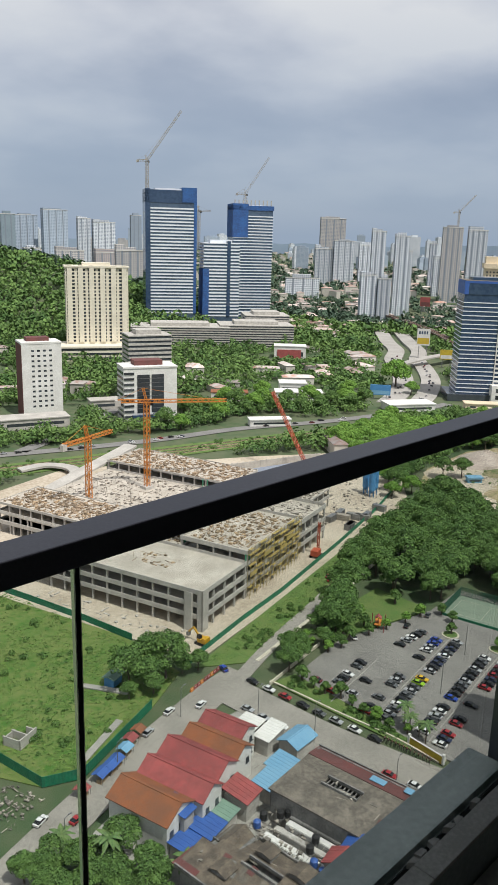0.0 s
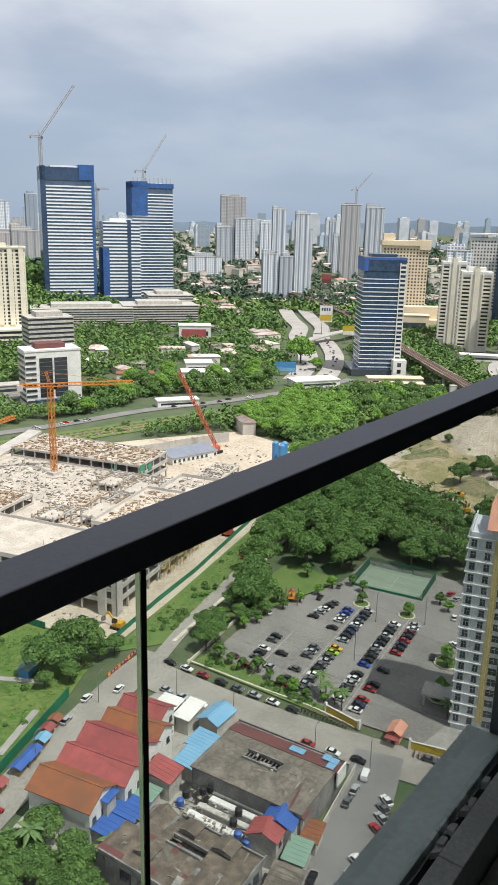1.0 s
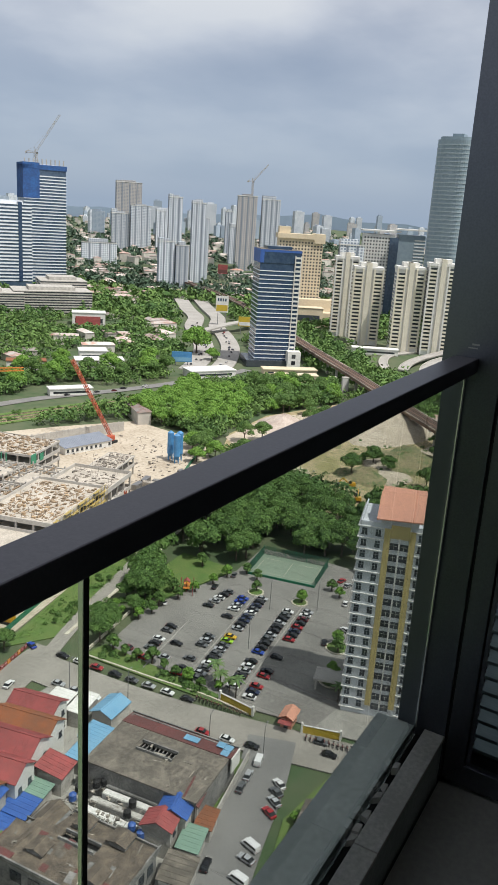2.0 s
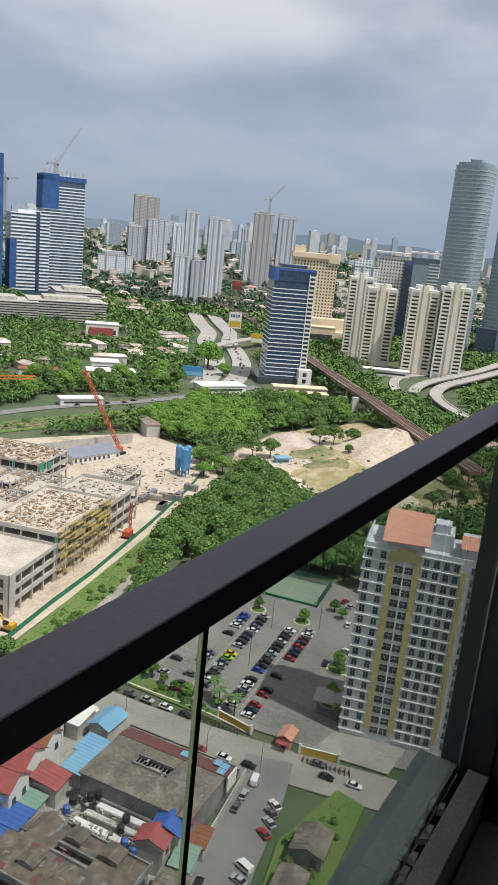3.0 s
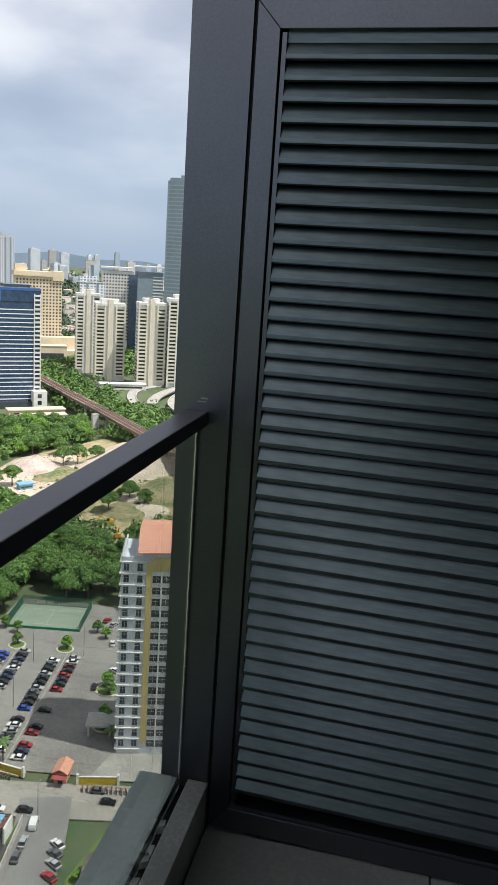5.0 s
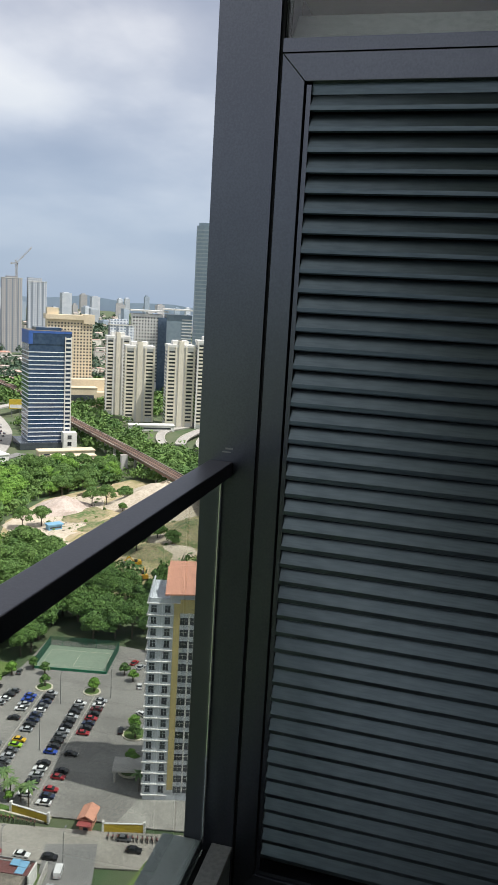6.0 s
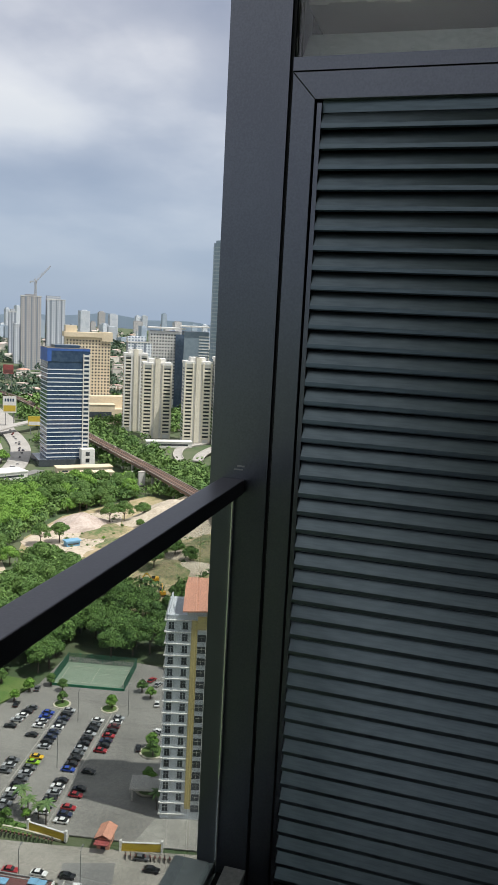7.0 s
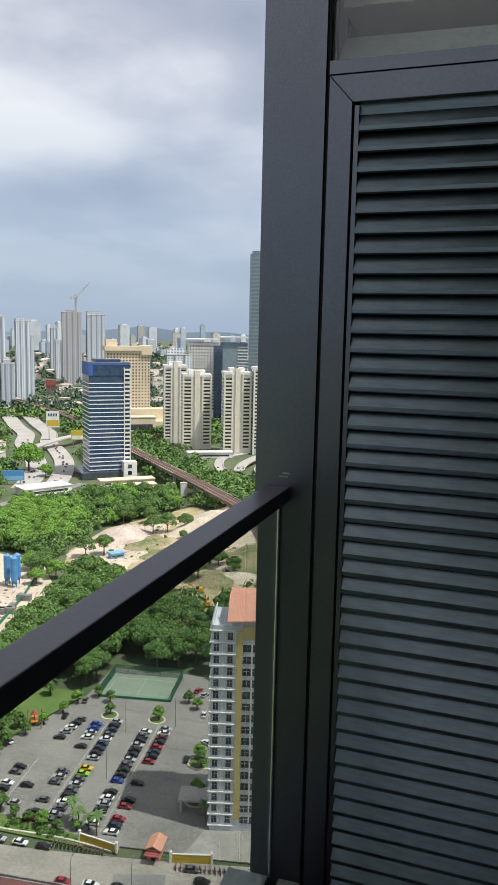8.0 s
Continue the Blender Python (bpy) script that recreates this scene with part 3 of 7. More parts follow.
    solid("tower_wall", Shape().box(-14, 6, -18, -1.61, 0, e + 14).box(-14, 6, -1.61, 0.35, 0, zf - 0.26), M["plaster"], "plain rendered wall of the block that carries the balcony", "wall", "structure")


balcony()
BALCONY = set(scene.objects)


# ---- ground, roads and open areas ----
def hill(x, y):
    """Height of the land: flat near by, a wooded hill and low swells farther out."""
    d = math.hypot(x, y)
    h = 86 * math.exp(-(((x - 480) / 260) ** 2 + ((y - 960) / 250) ** 2))
    far = min(max((d - 1150) / 1500, 0), 1)
    return h * min(max((d - 560) / 240, 0), 1) + far * (26 + 30 * noise.noise((x / 800, y / 800, 0.3)))


def build_ground():
    rings, spokes = [6 * 1.095**i for i in range(75)], 180
    v, f = [(0, 0, -0.3)], []
    for r in rings:
        r = min(r, 4250)
        for k in range(spokes):
            a = 2 * math.pi * k / spokes
            x, y = r * math.cos(a), r * math.sin(a)
            v.append((x, y, -0.3 + hill(x, y)))
    f += [(0, 1 + k, 1 + (k + 1) % spokes) for k in range(spokes)]
    for i in range(len(rings) - 1):
        o = 1 + i * spokes
        f += [(o + k, o + spokes + k, o + spokes + (k + 1) % spokes, o + (k + 1) % spokes) for k in range(spokes)]
    ob = solid("ground", Shape().add(v, f), M["ground"], "green and sandy city ground reaching the horizon", "ground", "structure")
    for p in ob.data.polygons:
        p.use_smooth = True
    # hills at the end of the view, their haze put into the colour
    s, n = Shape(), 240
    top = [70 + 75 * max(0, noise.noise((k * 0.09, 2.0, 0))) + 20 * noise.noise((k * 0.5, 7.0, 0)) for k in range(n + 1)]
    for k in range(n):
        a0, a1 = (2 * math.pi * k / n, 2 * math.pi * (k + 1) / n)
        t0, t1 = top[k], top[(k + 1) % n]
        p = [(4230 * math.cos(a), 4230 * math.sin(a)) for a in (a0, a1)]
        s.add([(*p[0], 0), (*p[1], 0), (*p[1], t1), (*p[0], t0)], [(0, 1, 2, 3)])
    solid("backdrop", s, M["backdrop"], "horizon hills in a haze-tinted pale blue-grey", "hills", "structure")


# The pale blue-grey is haze painted as base colour.
M["backdrop"] = mat("haze_coloured_hills", (0.34, 0.42, 0.52), (0.30, 0.38, 0.48), rough=1.0, scale=0.002, fine=0.01, coords="World", spec=0)
build_ground()

A = plan(9.0, 149.0, 82.5)     # car park and street grid
B = plan(15.5, 147.4, 159.4)   # building site grid

sheet("field", [(66, 150), (76, 132), (84, 128.3), (112, 139), (128, 147), (129, 169), (119, 226), (60, 215)], 0.02, M["grass"], "overgrown green field inside the hoarding", "field")
sheet("building_site", [B(-14, -8), B(150, -16), (330, 212), (338, 262), (300, 285), (210, 330), B(-14, 150)], 0.03, M["dirt"], "pale dusty soil of the building site", "soil")
sheet("verge", [B(-18, -9), B(92, -11), B(150, -18), B(150, -24), B(60, -26), B(-8, -20)], 0.05, M["lawn"], "grassy strip along the hoarding", "grass")
sheet("earthworks", [(285, 98), (268, 112), (300, 150), (330, 200), (352, 210), (400, 214), (470, 190), (440, 110), (340, 70)], 0.04, M["dirt2"], "dug-over sandy earthworks", "soil")
sheet("sand_patch", [(330, 192), (345, 208), (400, 212), (430, 190), (380, 170), (345, 172)], 0.07, M["dirt"], "bright bare sand", "soil")
sheet("sand_patch", [(296, 150), (322, 180), (345, 165), (312, 140)], 0.07, M["dirt"], "bright bare sand", "soil")
ribbon("street", [(52, 112), (78, 120.5), (105, 128), (128, 133.5), (140, 135)], 9.5, 0.08, M["street"], "dusty street past the terrace houses")
ribbon("street", [(131.5, 136), (132.5, 118), (134, 100), (138, 78), (141.5, 62), (147, 40), (156, 8)], 11.5, 0.10, M["street"], "street lined with parked cars")
ribbon("track", [(139, 134), (160, 141), (186, 148), (216, 157), (246, 168)], 4.2, 0.09, M["street"], "unpaved track beside the site", "track")
ribbon("lane", [(141, 68), (126, 63), (108, 58.6), (88, 53)], 11, 0.12, M["asphalt"], "worn lane with parked cars", "road")
sheet("car_park", [(148.5, 121), (151, 124.5), (174, 128), (211, 120), (232, 122), (236, 98), (236, 88), (240, 60), (190, 30), (160, 34), (151, 58), (147, 82)], 0.14, M["lot"], "grey asphalt car park", "car park")
sheet("lawn", [(178, 128.5), (196, 141), (212, 142), (212, 124), (207, 121.5)], 0.10, M["lawn"], "mown grass by the playground", "grass")
sheet("lawn", [(142.5, 126), (150, 124.6), (148, 84), (145, 84)], 0.16, M["lawn"], "grass verge between street and car park", "grass")
sheet("green_plot", [(141, 51), (120, 54), (104, 49.5), (108, 40), (140, 44)], 0.16, M["lawn"], "rough green plot beside the lane", "grass")
sheet("green_plot", [(130, 74), (131, 68.6), (113, 65.5), (112, 69)], 0.16, M["lawn"], "narrow green plot behind a wall", "grass")
sheet("yard", [(128, 123), (131, 100), (133, 76), (112, 66), (70, 56), (62, 100), (76, 113), (112, 124)], 0.06, M["yard"], "stained concrete yards between the old houses", "yard")


def kerb_line(name, pts, w, h, material, label):
    ribbon(name, pts, w, 0.12 + h, material, label, "kerb", thick=h + 0.2)


kerb_line("kerb", [(142.6, 127), (143.6, 116), (144.5, 104), (146, 90), (145.6, 77)], 0.5, 0.25, M["kerb"], "pale kerb along the grass verge")
kerb_line("wall_low", [A(-1, 44), A(26, 44.5)], 0.4, 0.7, M["kerb"], "low pale wall at the edge of the car park")
kerb_line("kerb", [B(-6, -22), B(40, -25), B(80, -26)], 1.1, 0.1, M["kerb"], "broken concrete drain edge")

# car park islands and dividers
DIV = ((2, 27.0, 26.5), (2, 15.2, 52), (0.5, 0.0, 53))
for u0, v, length in DIV:
    s = Shape().prism([A(u0, v - 0.16), A(u0 + length, v - 0.16), A(u0 + length, v + 0.16), A(u0, v + 0.16)], 0.0, 0.26)
    solid("divider", s, M["yard"], "pale concrete divider between parking rows", "kerb", "structure")
marks = Shape()
for u0, v, length in DIV:
    for k in range(int(length / 2.55) + 1):
        for sgn in (-1, 1):
            p = [A(u0 + 2.55 * k + du, v + sgn * vv) for du, vv in ((-0.06, 0.6), (0.06, 0.6), (0.06, 5.2), (-0.06, 5.2))]
            marks.prism(p, 0.13, 0.145)
solid("bay_marking", marks, M["yard"], "worn white bay lines on the asphalt", "marking", "stuff")


def round_island(x, y, r):
    ob = empty("planting_island", pose(x, y, 0.1), "round planted island with a pale kerb", "island")
    part("kerb", Shape().cyl(0, 0, 0, 0.3, r, 24), M["kerb"], ob)
    part("soil", Shape().cyl(0, 0, 0.3, 0.36, r - 0.5, 24), M["lawn"], ob)


round_island(170, 66.5, 3.2)
round_island(*A(55.5, 1.5), 2.6)
round_island(*A(55.5, 16), 2.6)
round_island(186, 72, 3.4)

# tennis court
ct = empty("tennis_court", pose(222, 106.3, 0.16, rz=10.5), "faded green tennis court inside netting", "tennis court")
part("court_surface", Shape().box(-8.5, 8.5, -11.5, 11.5, 0, 0.1), M["court"], ct)
for x0, x1, y0, y1 in ((-5.5, -5.4, -10, 10), (5.4, 5.5, -10, 10), (-5.5, 5.5, -10, -9.9), (-5.5, 5.5, 9.9, 10), (-5.5, 5.5, -0.05, 0.05)):
    part("line", Shape().box(x0, x1, y0, y1, 0.1, 0.108), M["kerb"], ct)
for i in range(5):
    for sx, sy in ((-8.5 + 4.25 * i, -11.5), (-8.5 + 4.25 * i, 11.5)):
        part("fence_post", Shape().cyl(sx, sy, 0, 3.4, 0.07, 8), M["hoard"], ct)
for i in range(1, 6):
    part("fence_post", Shape().cyl(8.5, -11.5 + 3.8 * i, 0, 3.4, 0.07, 8), M["hoard"], ct)
for (xa, ya), (xb, yb) in (((-8.5, 11.5), (8.5, 11.5)), ((8.5, 11.5), (8.5, -11.5)), ((8.5, -11.5), (-8.5, -11.5))):
    net = Shape()
    n = int(max(abs(xb - xa), abs(yb - ya)) / 0.25)
    for k in range(n + 1):
        t = k / n
        net.bar((xa + (xb - xa) * t, ya + (yb - ya) * t, 0.1), (xa + (xb - xa) * t, ya + (yb - ya) * t, 3.3), 0.03)
    for k in range(13):
        net.bar((xa, ya, 0.2 + 0.25 * k), (xb, yb, 0.2 + 0.25 * k), 0.03)
    part("netting", net, M["net"], ct)
part("low_wall", Shape().box(-8.8, -8.6, -11.5, 11.5, -0.1, 0.8), M["hoard"], ct)


# green hoardings
def hoarding(pts, h, label):
    top = empty("hoarding", pose(0, 0, 0), label, "fence")
    for (x0, y0), (x1, y1) in zip(pts, pts[1:]):
        d = Vector((x1 - x0, y1 - y0))
        n = max(1, round(d.length / 4.8))
        ang = math.degrees(math.atan2(d.y, d.x))
        for k in range(n):
            q = Vector((x0, y0)) + d * (k / n)
            w = d.length / n
            front = [(min(0.2 * j, w - 0.05), -0.07 if j // 2 % 2 else -0.03) for j in range(int((w - 0.05) / 0.2) + 1)] + [(w - 0.05, -0.03)]
            front = [p for i, p in enumerate(front) if i == 0 or p[0] > front[i - 1][0] + 0.001]
            part("panel", Shape().prism(front + [(w - 0.05, 0.04), (0, 0.04)], 0, h), M["hoard"], top, m=pose(q.x, q.y, 0, rz=ang))


hoarding([(62, 153), (73.7, 145.5), (76, 131.7), (84.1, 128.2), (111.7, 138.8)], 2.6, "green corrugated hoarding round the field")
hoarding([(118, 224), (120.6, 213), (125.9, 189), (129.1, 169.5)], 2.2, "green hoarding behind the field")
hoarding([(131, 147.5), (138.2, 150.2), (161.6, 156.4), (185.6, 161.8), (233.9, 175.6), (280, 190), (325.7, 207.8), (323, 228)], 1.8, "green hoarding along the building site")


# ---- building site ----
def storeys(name, u0, u1, v0, v1, levels, label, top_mat=None, parapet=1.0, bay=6.0):
    """An open concrete frame: slabs, columns, edge beams and stub walls on the site's grid."""
    top = empty(name, pose(*B(u0, v0), 0, rz=15.5), label, "building")
    w, d = u1 - u0, v1 - v0
    zs = [0.05] + list(levels)
    for k, z in enumerate(levels):
        last = k == len(levels) - 1
        part("deck" if last else "slab", Shape().box(0, w, 0, d, z - 0.35, z), top_mat if last and top_mat else M["conc"], top)
    for k, z in enumerate(levels):
        edge = Shape()
        h = parapet if k == len(levels) - 1 else 1.05
        for a in ((0, w, -0.12, 0.12), (0, w, d - 0.12, d + 0.12), (-0.12, 0.12, 0, d), (w - 0.12, w + 0.12, 0, d)):
            edge.box(*a, z - 0.5, z + h)
        part("edge_beam", edge, M["conc"], top)
    nu, nv = max(1, round(w / bay)), max(1, round(d / bay))
    cm = Shape().box(-0.3, 0.3, -0.3, 0.3, 0, zs[-1] - 0.1).mesh("column", M["conc"])
    for i in range(nu + 1):
        for j in range(nv + 1):
            if i in (0, nu) or j in (0, nv) or (i % 2 == 0 and j % 2 == 0):
                x, y = 0.45 + (w - 0.9) * i / nu, 0.45 + (d - 0.9) * j / nv
                part("column", cm, None, top, m=pose(x, y, 0))
    core = Shape().box(w * 0.35, w * 0.65, d * 0.4, d * 0.7, 0, zs[-1] - 0.4)
    part("core_wall", core, M["conc"], top)
    return top


def clutter(name, poly, z, n, seed, material, label, size=0.75):
    """Loose planks, pallets and blocks lying on a deck."""
    r = random.Random(seed)
    s = Shape()
    xs, ys = [p[0] for p in poly], [p[1] for p in poly]
    made = 0
    while made < n:
        x, y = r.uniform(min(xs), max(xs)), r.uniform(min(ys), max(ys))
        if not inside(poly, x, y):
            continue
        m = pose(x, y, z, rz=15.5 + r.choice((0, 90)) + r.uniform(-12, 12))
        kind = r.random()
        if kind < 0.5:
            a, b, h = r.uniform(1, 4), r.uniform(0.12, 0.5), r.uniform(0.08, 0.3)
        elif kind < 0.85:
            a, b, h = r.uniform(0.6, 2), r.uniform(0.5, 1.5), r.uniform(0.2, 0.9)
        else:
            a, b, h = 0.12, 0.12, r.uniform(1, 2.4)
        a, b, h = a * size, b * size, h * size
        s.box(-a / 2, a / 2, -b / 2, b / 2, 0, h, m)
        made += 1
    solid(name, s, material, label, "clutter", "stuff")


def site():
    low = storeys("parking_block", 0, 27, 0, 66, (4.3, 8.1, 12.3), "unfinished concrete parking block with open storeys", M["deck"])
    part("corner_wall", Shape().box(-0.25, 3.2, -0.25, 0.1, 0, 13.4), M["conc"], low)
    part("corner_wall", Shape().box(-0.25, 0.1, -0.25, 1.6, 0, 13.4), M["conc"], low)
    part("stair_tower", Shape().box(-1.2, -0.2, 3.2, 5.4, 0, 12).box(-1.3, -1.1, 3.1, 5.5, 0, 12.6), M["conc"], low)
    mid = storeys("parking_wing", 27.3, 66, 0, 26, (4.3, 8.1, 11.9, 15.7), "scaffolded concrete wing of the parking block", M["deck"])
    # scaffolding on the long face
    sc = empty("scaffolding", pose(*B(27.3, -1.3), 0, rz=15.5), "yellow scaffolding along the concrete wing", "scaffolding")
    for i in range(17):
        part("standard", Shape().box(-0.04, 0.04, -0.04, 0.04, 0, 17.4, pose(i * 2.4, 0, 0)).box(-0.04, 0.04, -0.04, 0.04, 0, 17.4, pose(i * 2.4, 1.0, 0)), M["scaff"], sc)
    for k in range(1, 10):
        part("ledger", Shape().box(0, 38.6, -0.05, 0.05, 1.9 * k + 0.9, 1.9 * k + 1.0), M["scaff"], sc)
        for i in range(16):
            if (i * 7 + k * 5) % 9 < (5 if k > 4 else 2):
                part("plank", Shape().box(i * 2.4 + 0.05, i * 2.4 + 2.35, 0.1, 0.95, 1.9 * k, 1.9 * k + 0.08), M["scaff"], sc)
    for i, k in ((0, 4), (1, 4), (15, 3), (4, 6), (5, 6), (6, 6), (9, 5), (10, 5), (11, 6), (12, 6), (13, 5)):
        part("board", Shape().box(i * 2.4, i * 2.4 + 2.3, -0.1, -0.05, 1.9 * k + 0.2, 1.9 * k + 1.7), M["scaff"], sc)
    storeys("parking_end", 66.3, 91, 0, 24, (4.3, 8.1, 13.3), "pale finished end of the parking block", M["deck"], 1.3)
    storeys("podium_deck", 27.3, 96.7, 26.3, 112, (4.3, 8.4), "bright concrete podium deck", M["deck"], 0.15, 8)
    storeys("parking_annexe", 27.5, 50, 66.3, 111.6, (4.3, 8.1, 12.2), "unfinished side wing of the parking block", M["deck"], 0.4)
    storeys("unfinished_block", 97, 122, 47, 113, (4.3, 8.1, 12.4), "unfinished back wing with starter bars", M["deck"], 0.4)
    storeys("transfer_deck", 91.3, 128, 14, 26, (4.3, 8.4), "low concrete deck in formwork", M["deck"], 0.2)
    gn = empty("site_netting", pose(0, 0, 0), "green safety netting on the frame", "netting")
    for u, v, z0, z1, w in ((29, 26.6, 8.5, 13.8, 4.5), (97, 46.8, 8.6, 12.8, 4), (60, 25.9, 8.8, 12, 3), (104, 46.8, 8.5, 11.5, 3), (96, 58, 8.5, 12.6, 0.6), (95.6, 60, 8.5, 12.6, 0.6), (26.8, 0.5, 12.6, 15.4, 3.0)):
        part("net", Shape().box(0, w, -0.1, 0.1, z0, z1, pose(*B(u, v), 0, rz=15.5)), M["greennet"], gn)
    quad = lambda a, b, c, d: [B(a, c), B(b, c), B(b, d), B(a, d)]
    clutter("site_clutter", quad(30, 64, 2, 24), 15.7, 420, 1, M["timber"], "planks and formwork heaped on the wing's roof")
    clutter("site_clutter", quad(68, 89, 2, 22), 13.3, 160, 2, M["rubble"], "formwork and pallets on the end roof")
    clutter("site_clutter", quad(52, 96, 28, 110), 8.4, 900, 3, M["rubble"], "scattered formwork on the podium deck")
    clutter("site_clutter", quad(28.5, 49, 68, 110), 12.2, 800, 4, M["timber"], "formwork and timber on the side wing")
    clutter("site_clutter", quad(98, 121, 48, 112), 12.4, 1000, 5, M["timber"], "dense timber formwork on the back wing")
    clutter("site_clutter", quad(92, 127, 15, 25), 8.4, 240, 6, M["rubble"], "formwork on the low deck")
    clutter("site_clutter", quad(10, 20, 20, 34), 12.3, 34, 7, M["timber"], "tools and timber on the terrace")
    clutter("site_clutter", [B(95, -8), B(145, -12), (310, 205), (318, 250), B(150, 60), B(118, 26)], 0.03, 300, 8, M["rubble"], "stacked materials on the site ground")
    clutter("site_clutter", quad(-10, -2, 4, 60), 0.03, 60, 9, M["conc"], "long concrete piles beside the block")
    clutter("site_clutter", quad(30, 96, 27, 60), 8.4, 700, 10, M["timber"], "stacked formwork timber on the podium deck")
    # raised concrete frames standing on the podium deck
    for u0, v0, w, d, h in ((39, 29, 26, 13, 4.0), (68, 28, 22, 14, 3.6), (34, 46, 14, 9, 2.6), (74, 46, 16, 10, 2.8)):
        fr = empty("formwork_frame", pose(*B(u0, v0), 8.4, rz=15.5), "bare concrete frame in timber formwork on the deck", "frame", "formwork frames")
        for i in range(5):
            for j in range(4):
                part("column", Shape().box(w * i / 4 - 0.25, w * i / 4 + 0.25, d * j / 3 - 0.25, d * j / 3 + 0.25, 0, h + 0.9), M["conc"], fr)
        for j in range(4):
            part("beam", Shape().box(0, w, d * j / 3 - 0.2, d * j / 3 + 0.2, h - 0.5, h), M["timber"] if j % 2 else M["conc"], fr)
        for i in range(5):
            part("beam", Shape().box(w * i / 4 - 0.2, w * i / 4 + 0.2, 0, d, h - 0.45, h + 0.02), M["conc"], fr)
        part("slab", Shape().box(0, w * 0.55, 0, d * 0.7, h + 0.03, h + 0.2), M["deck"], fr)
    # hoarding-lined wall and ramp behind
    ribbon("ramp", [B(58, 116.5), B(74, 117), B(92, 117), B(124, 120)], 7, 9, M["conc"], "concrete ramp rising behind the site", "ramp", 1.0, heights=lambda t: 6.5 + 6.5 * t)
    ribbon("ramp", [B(80, 124), B(90, 128), B(99, 134), B(104, 144), B(102, 156), B(90, 162)], 6, 4, M["conc"], "looping low concrete ramp behind the site", "ramp", 1.0, heights=lambda t: 4.5 - 3 * t)
    rp = empty("ramp_pier_row", pose(0, 0, 0), "concrete piers under the curved ramp", "pier")
    for u, v, h in ((62, 116.6, 6), (74, 117, 7), (88, 117, 8.5), (104, 118, 10), (120, 119.5, 11.5), (92, 129, 3), (103, 141, 2.2)):
        part("pier", Shape().box(-0.6, 0.6, -0.6, 0.6, 0, h, pose(*B(u, v), 0)), M["conc"], rp)
    wl = empty("site_wall", pose(0, 0, 0), "grey panelled wall along the far edge of the site", "wall")
    p0, p1 = Vector((262, 272)), Vector((318, 254))
    for k in range(18):
        q = p0.lerp(p1, k / 18)
        part("panel", Shape().box(0, 3.1, -0.15, 0.15, 0, 5.2).box(-0.2, 0.2, -0.25, 0.25, 0, 5.6), M["conc"], wl, m=pose(q.x, q.y, 0, rz=math.degrees(math.atan2(*(p1 - p0).yx))))
    # batching plant
    for i, (x, y) in enumerate(((292, 202), (296.5, 203.5), (294, 207))):
        s = empty("cement_silo", pose(x, y, 0), "tall blue cement silo on the site", "silo", "cement silos")
        part("drum", Shape().cyl(0, 0, 3.4, 13.5, 1.5, 20).cyl(0, 0, 1.9, 3.4, 0.5, 20, 1.5).cyl(0, 0, 13.5, 14.3, 1.5, 20, 0.5), M["silo"], s)
        for a in range(4):
            part("leg", Shape().box(-0.12, 0.12, -0.12, 0.12, 0, 4, pose(1.2 * math.cos(a * 1.57), 1.2 * math.sin(a * 1.57), 0)), M["silo"], s)
    r = random.Random(8)
    for i in range(9):
        x, y = B(r.uniform(104, 135), r.uniform(-8, 6))
        c = empty("site_container", pose(x, y, 0.03, rz=r.choice((15, 105)) + r.uniform(-8, 8)), "grimy ribbed steel site container", "container", "site containers")
        part("shell", Shape().box(-3, 3, -1.2, 1.2, 0, 2.5), r.choice((M["steel"], M["rubble"], M["silo"], M["wallgrey"])), c)
        for k in range(11):
            part("rib", Shape().box(-2.9 + 0.55 * k, -2.7 + 0.55 * k, -1.26, -1.2, 0.1, 2.4), M["steel"], c)


def lattice(shape, a, b, w, n, r):
    """A square lattice mast or boom from a to b in n bays."""
    a, b = Vector(a), Vector(b)
    m = Matrix.Translation(a) @ (b - a).to_track_quat("Z", "Y").to_matrix().to_4x4()
    ln = (b - a).length
    c = [(-w / 2, -w / 2), (w / 2, -w / 2), (w / 2, w / 2), (-w / 2, w / 2)]
    for x, y in c:
        shape.bar(m @ Vector((x, y, 0)), m @ Vector((x, y, ln)), r)
    for k in range(n):
        z0, z1 = ln * k / n, ln * (k + 1) / n
        for i in range(4):
            (x0, y0), (x1, y1) = c[i], c[(i + 1) % 4]
            if k % 2:
                x0, y0, x1, y1 = x1, y1, x0, y0
            shape.bar(m @ Vector((x0, y0, z0)), m @ Vector((x1, y1, z1)), r * 0.7)
    return shape


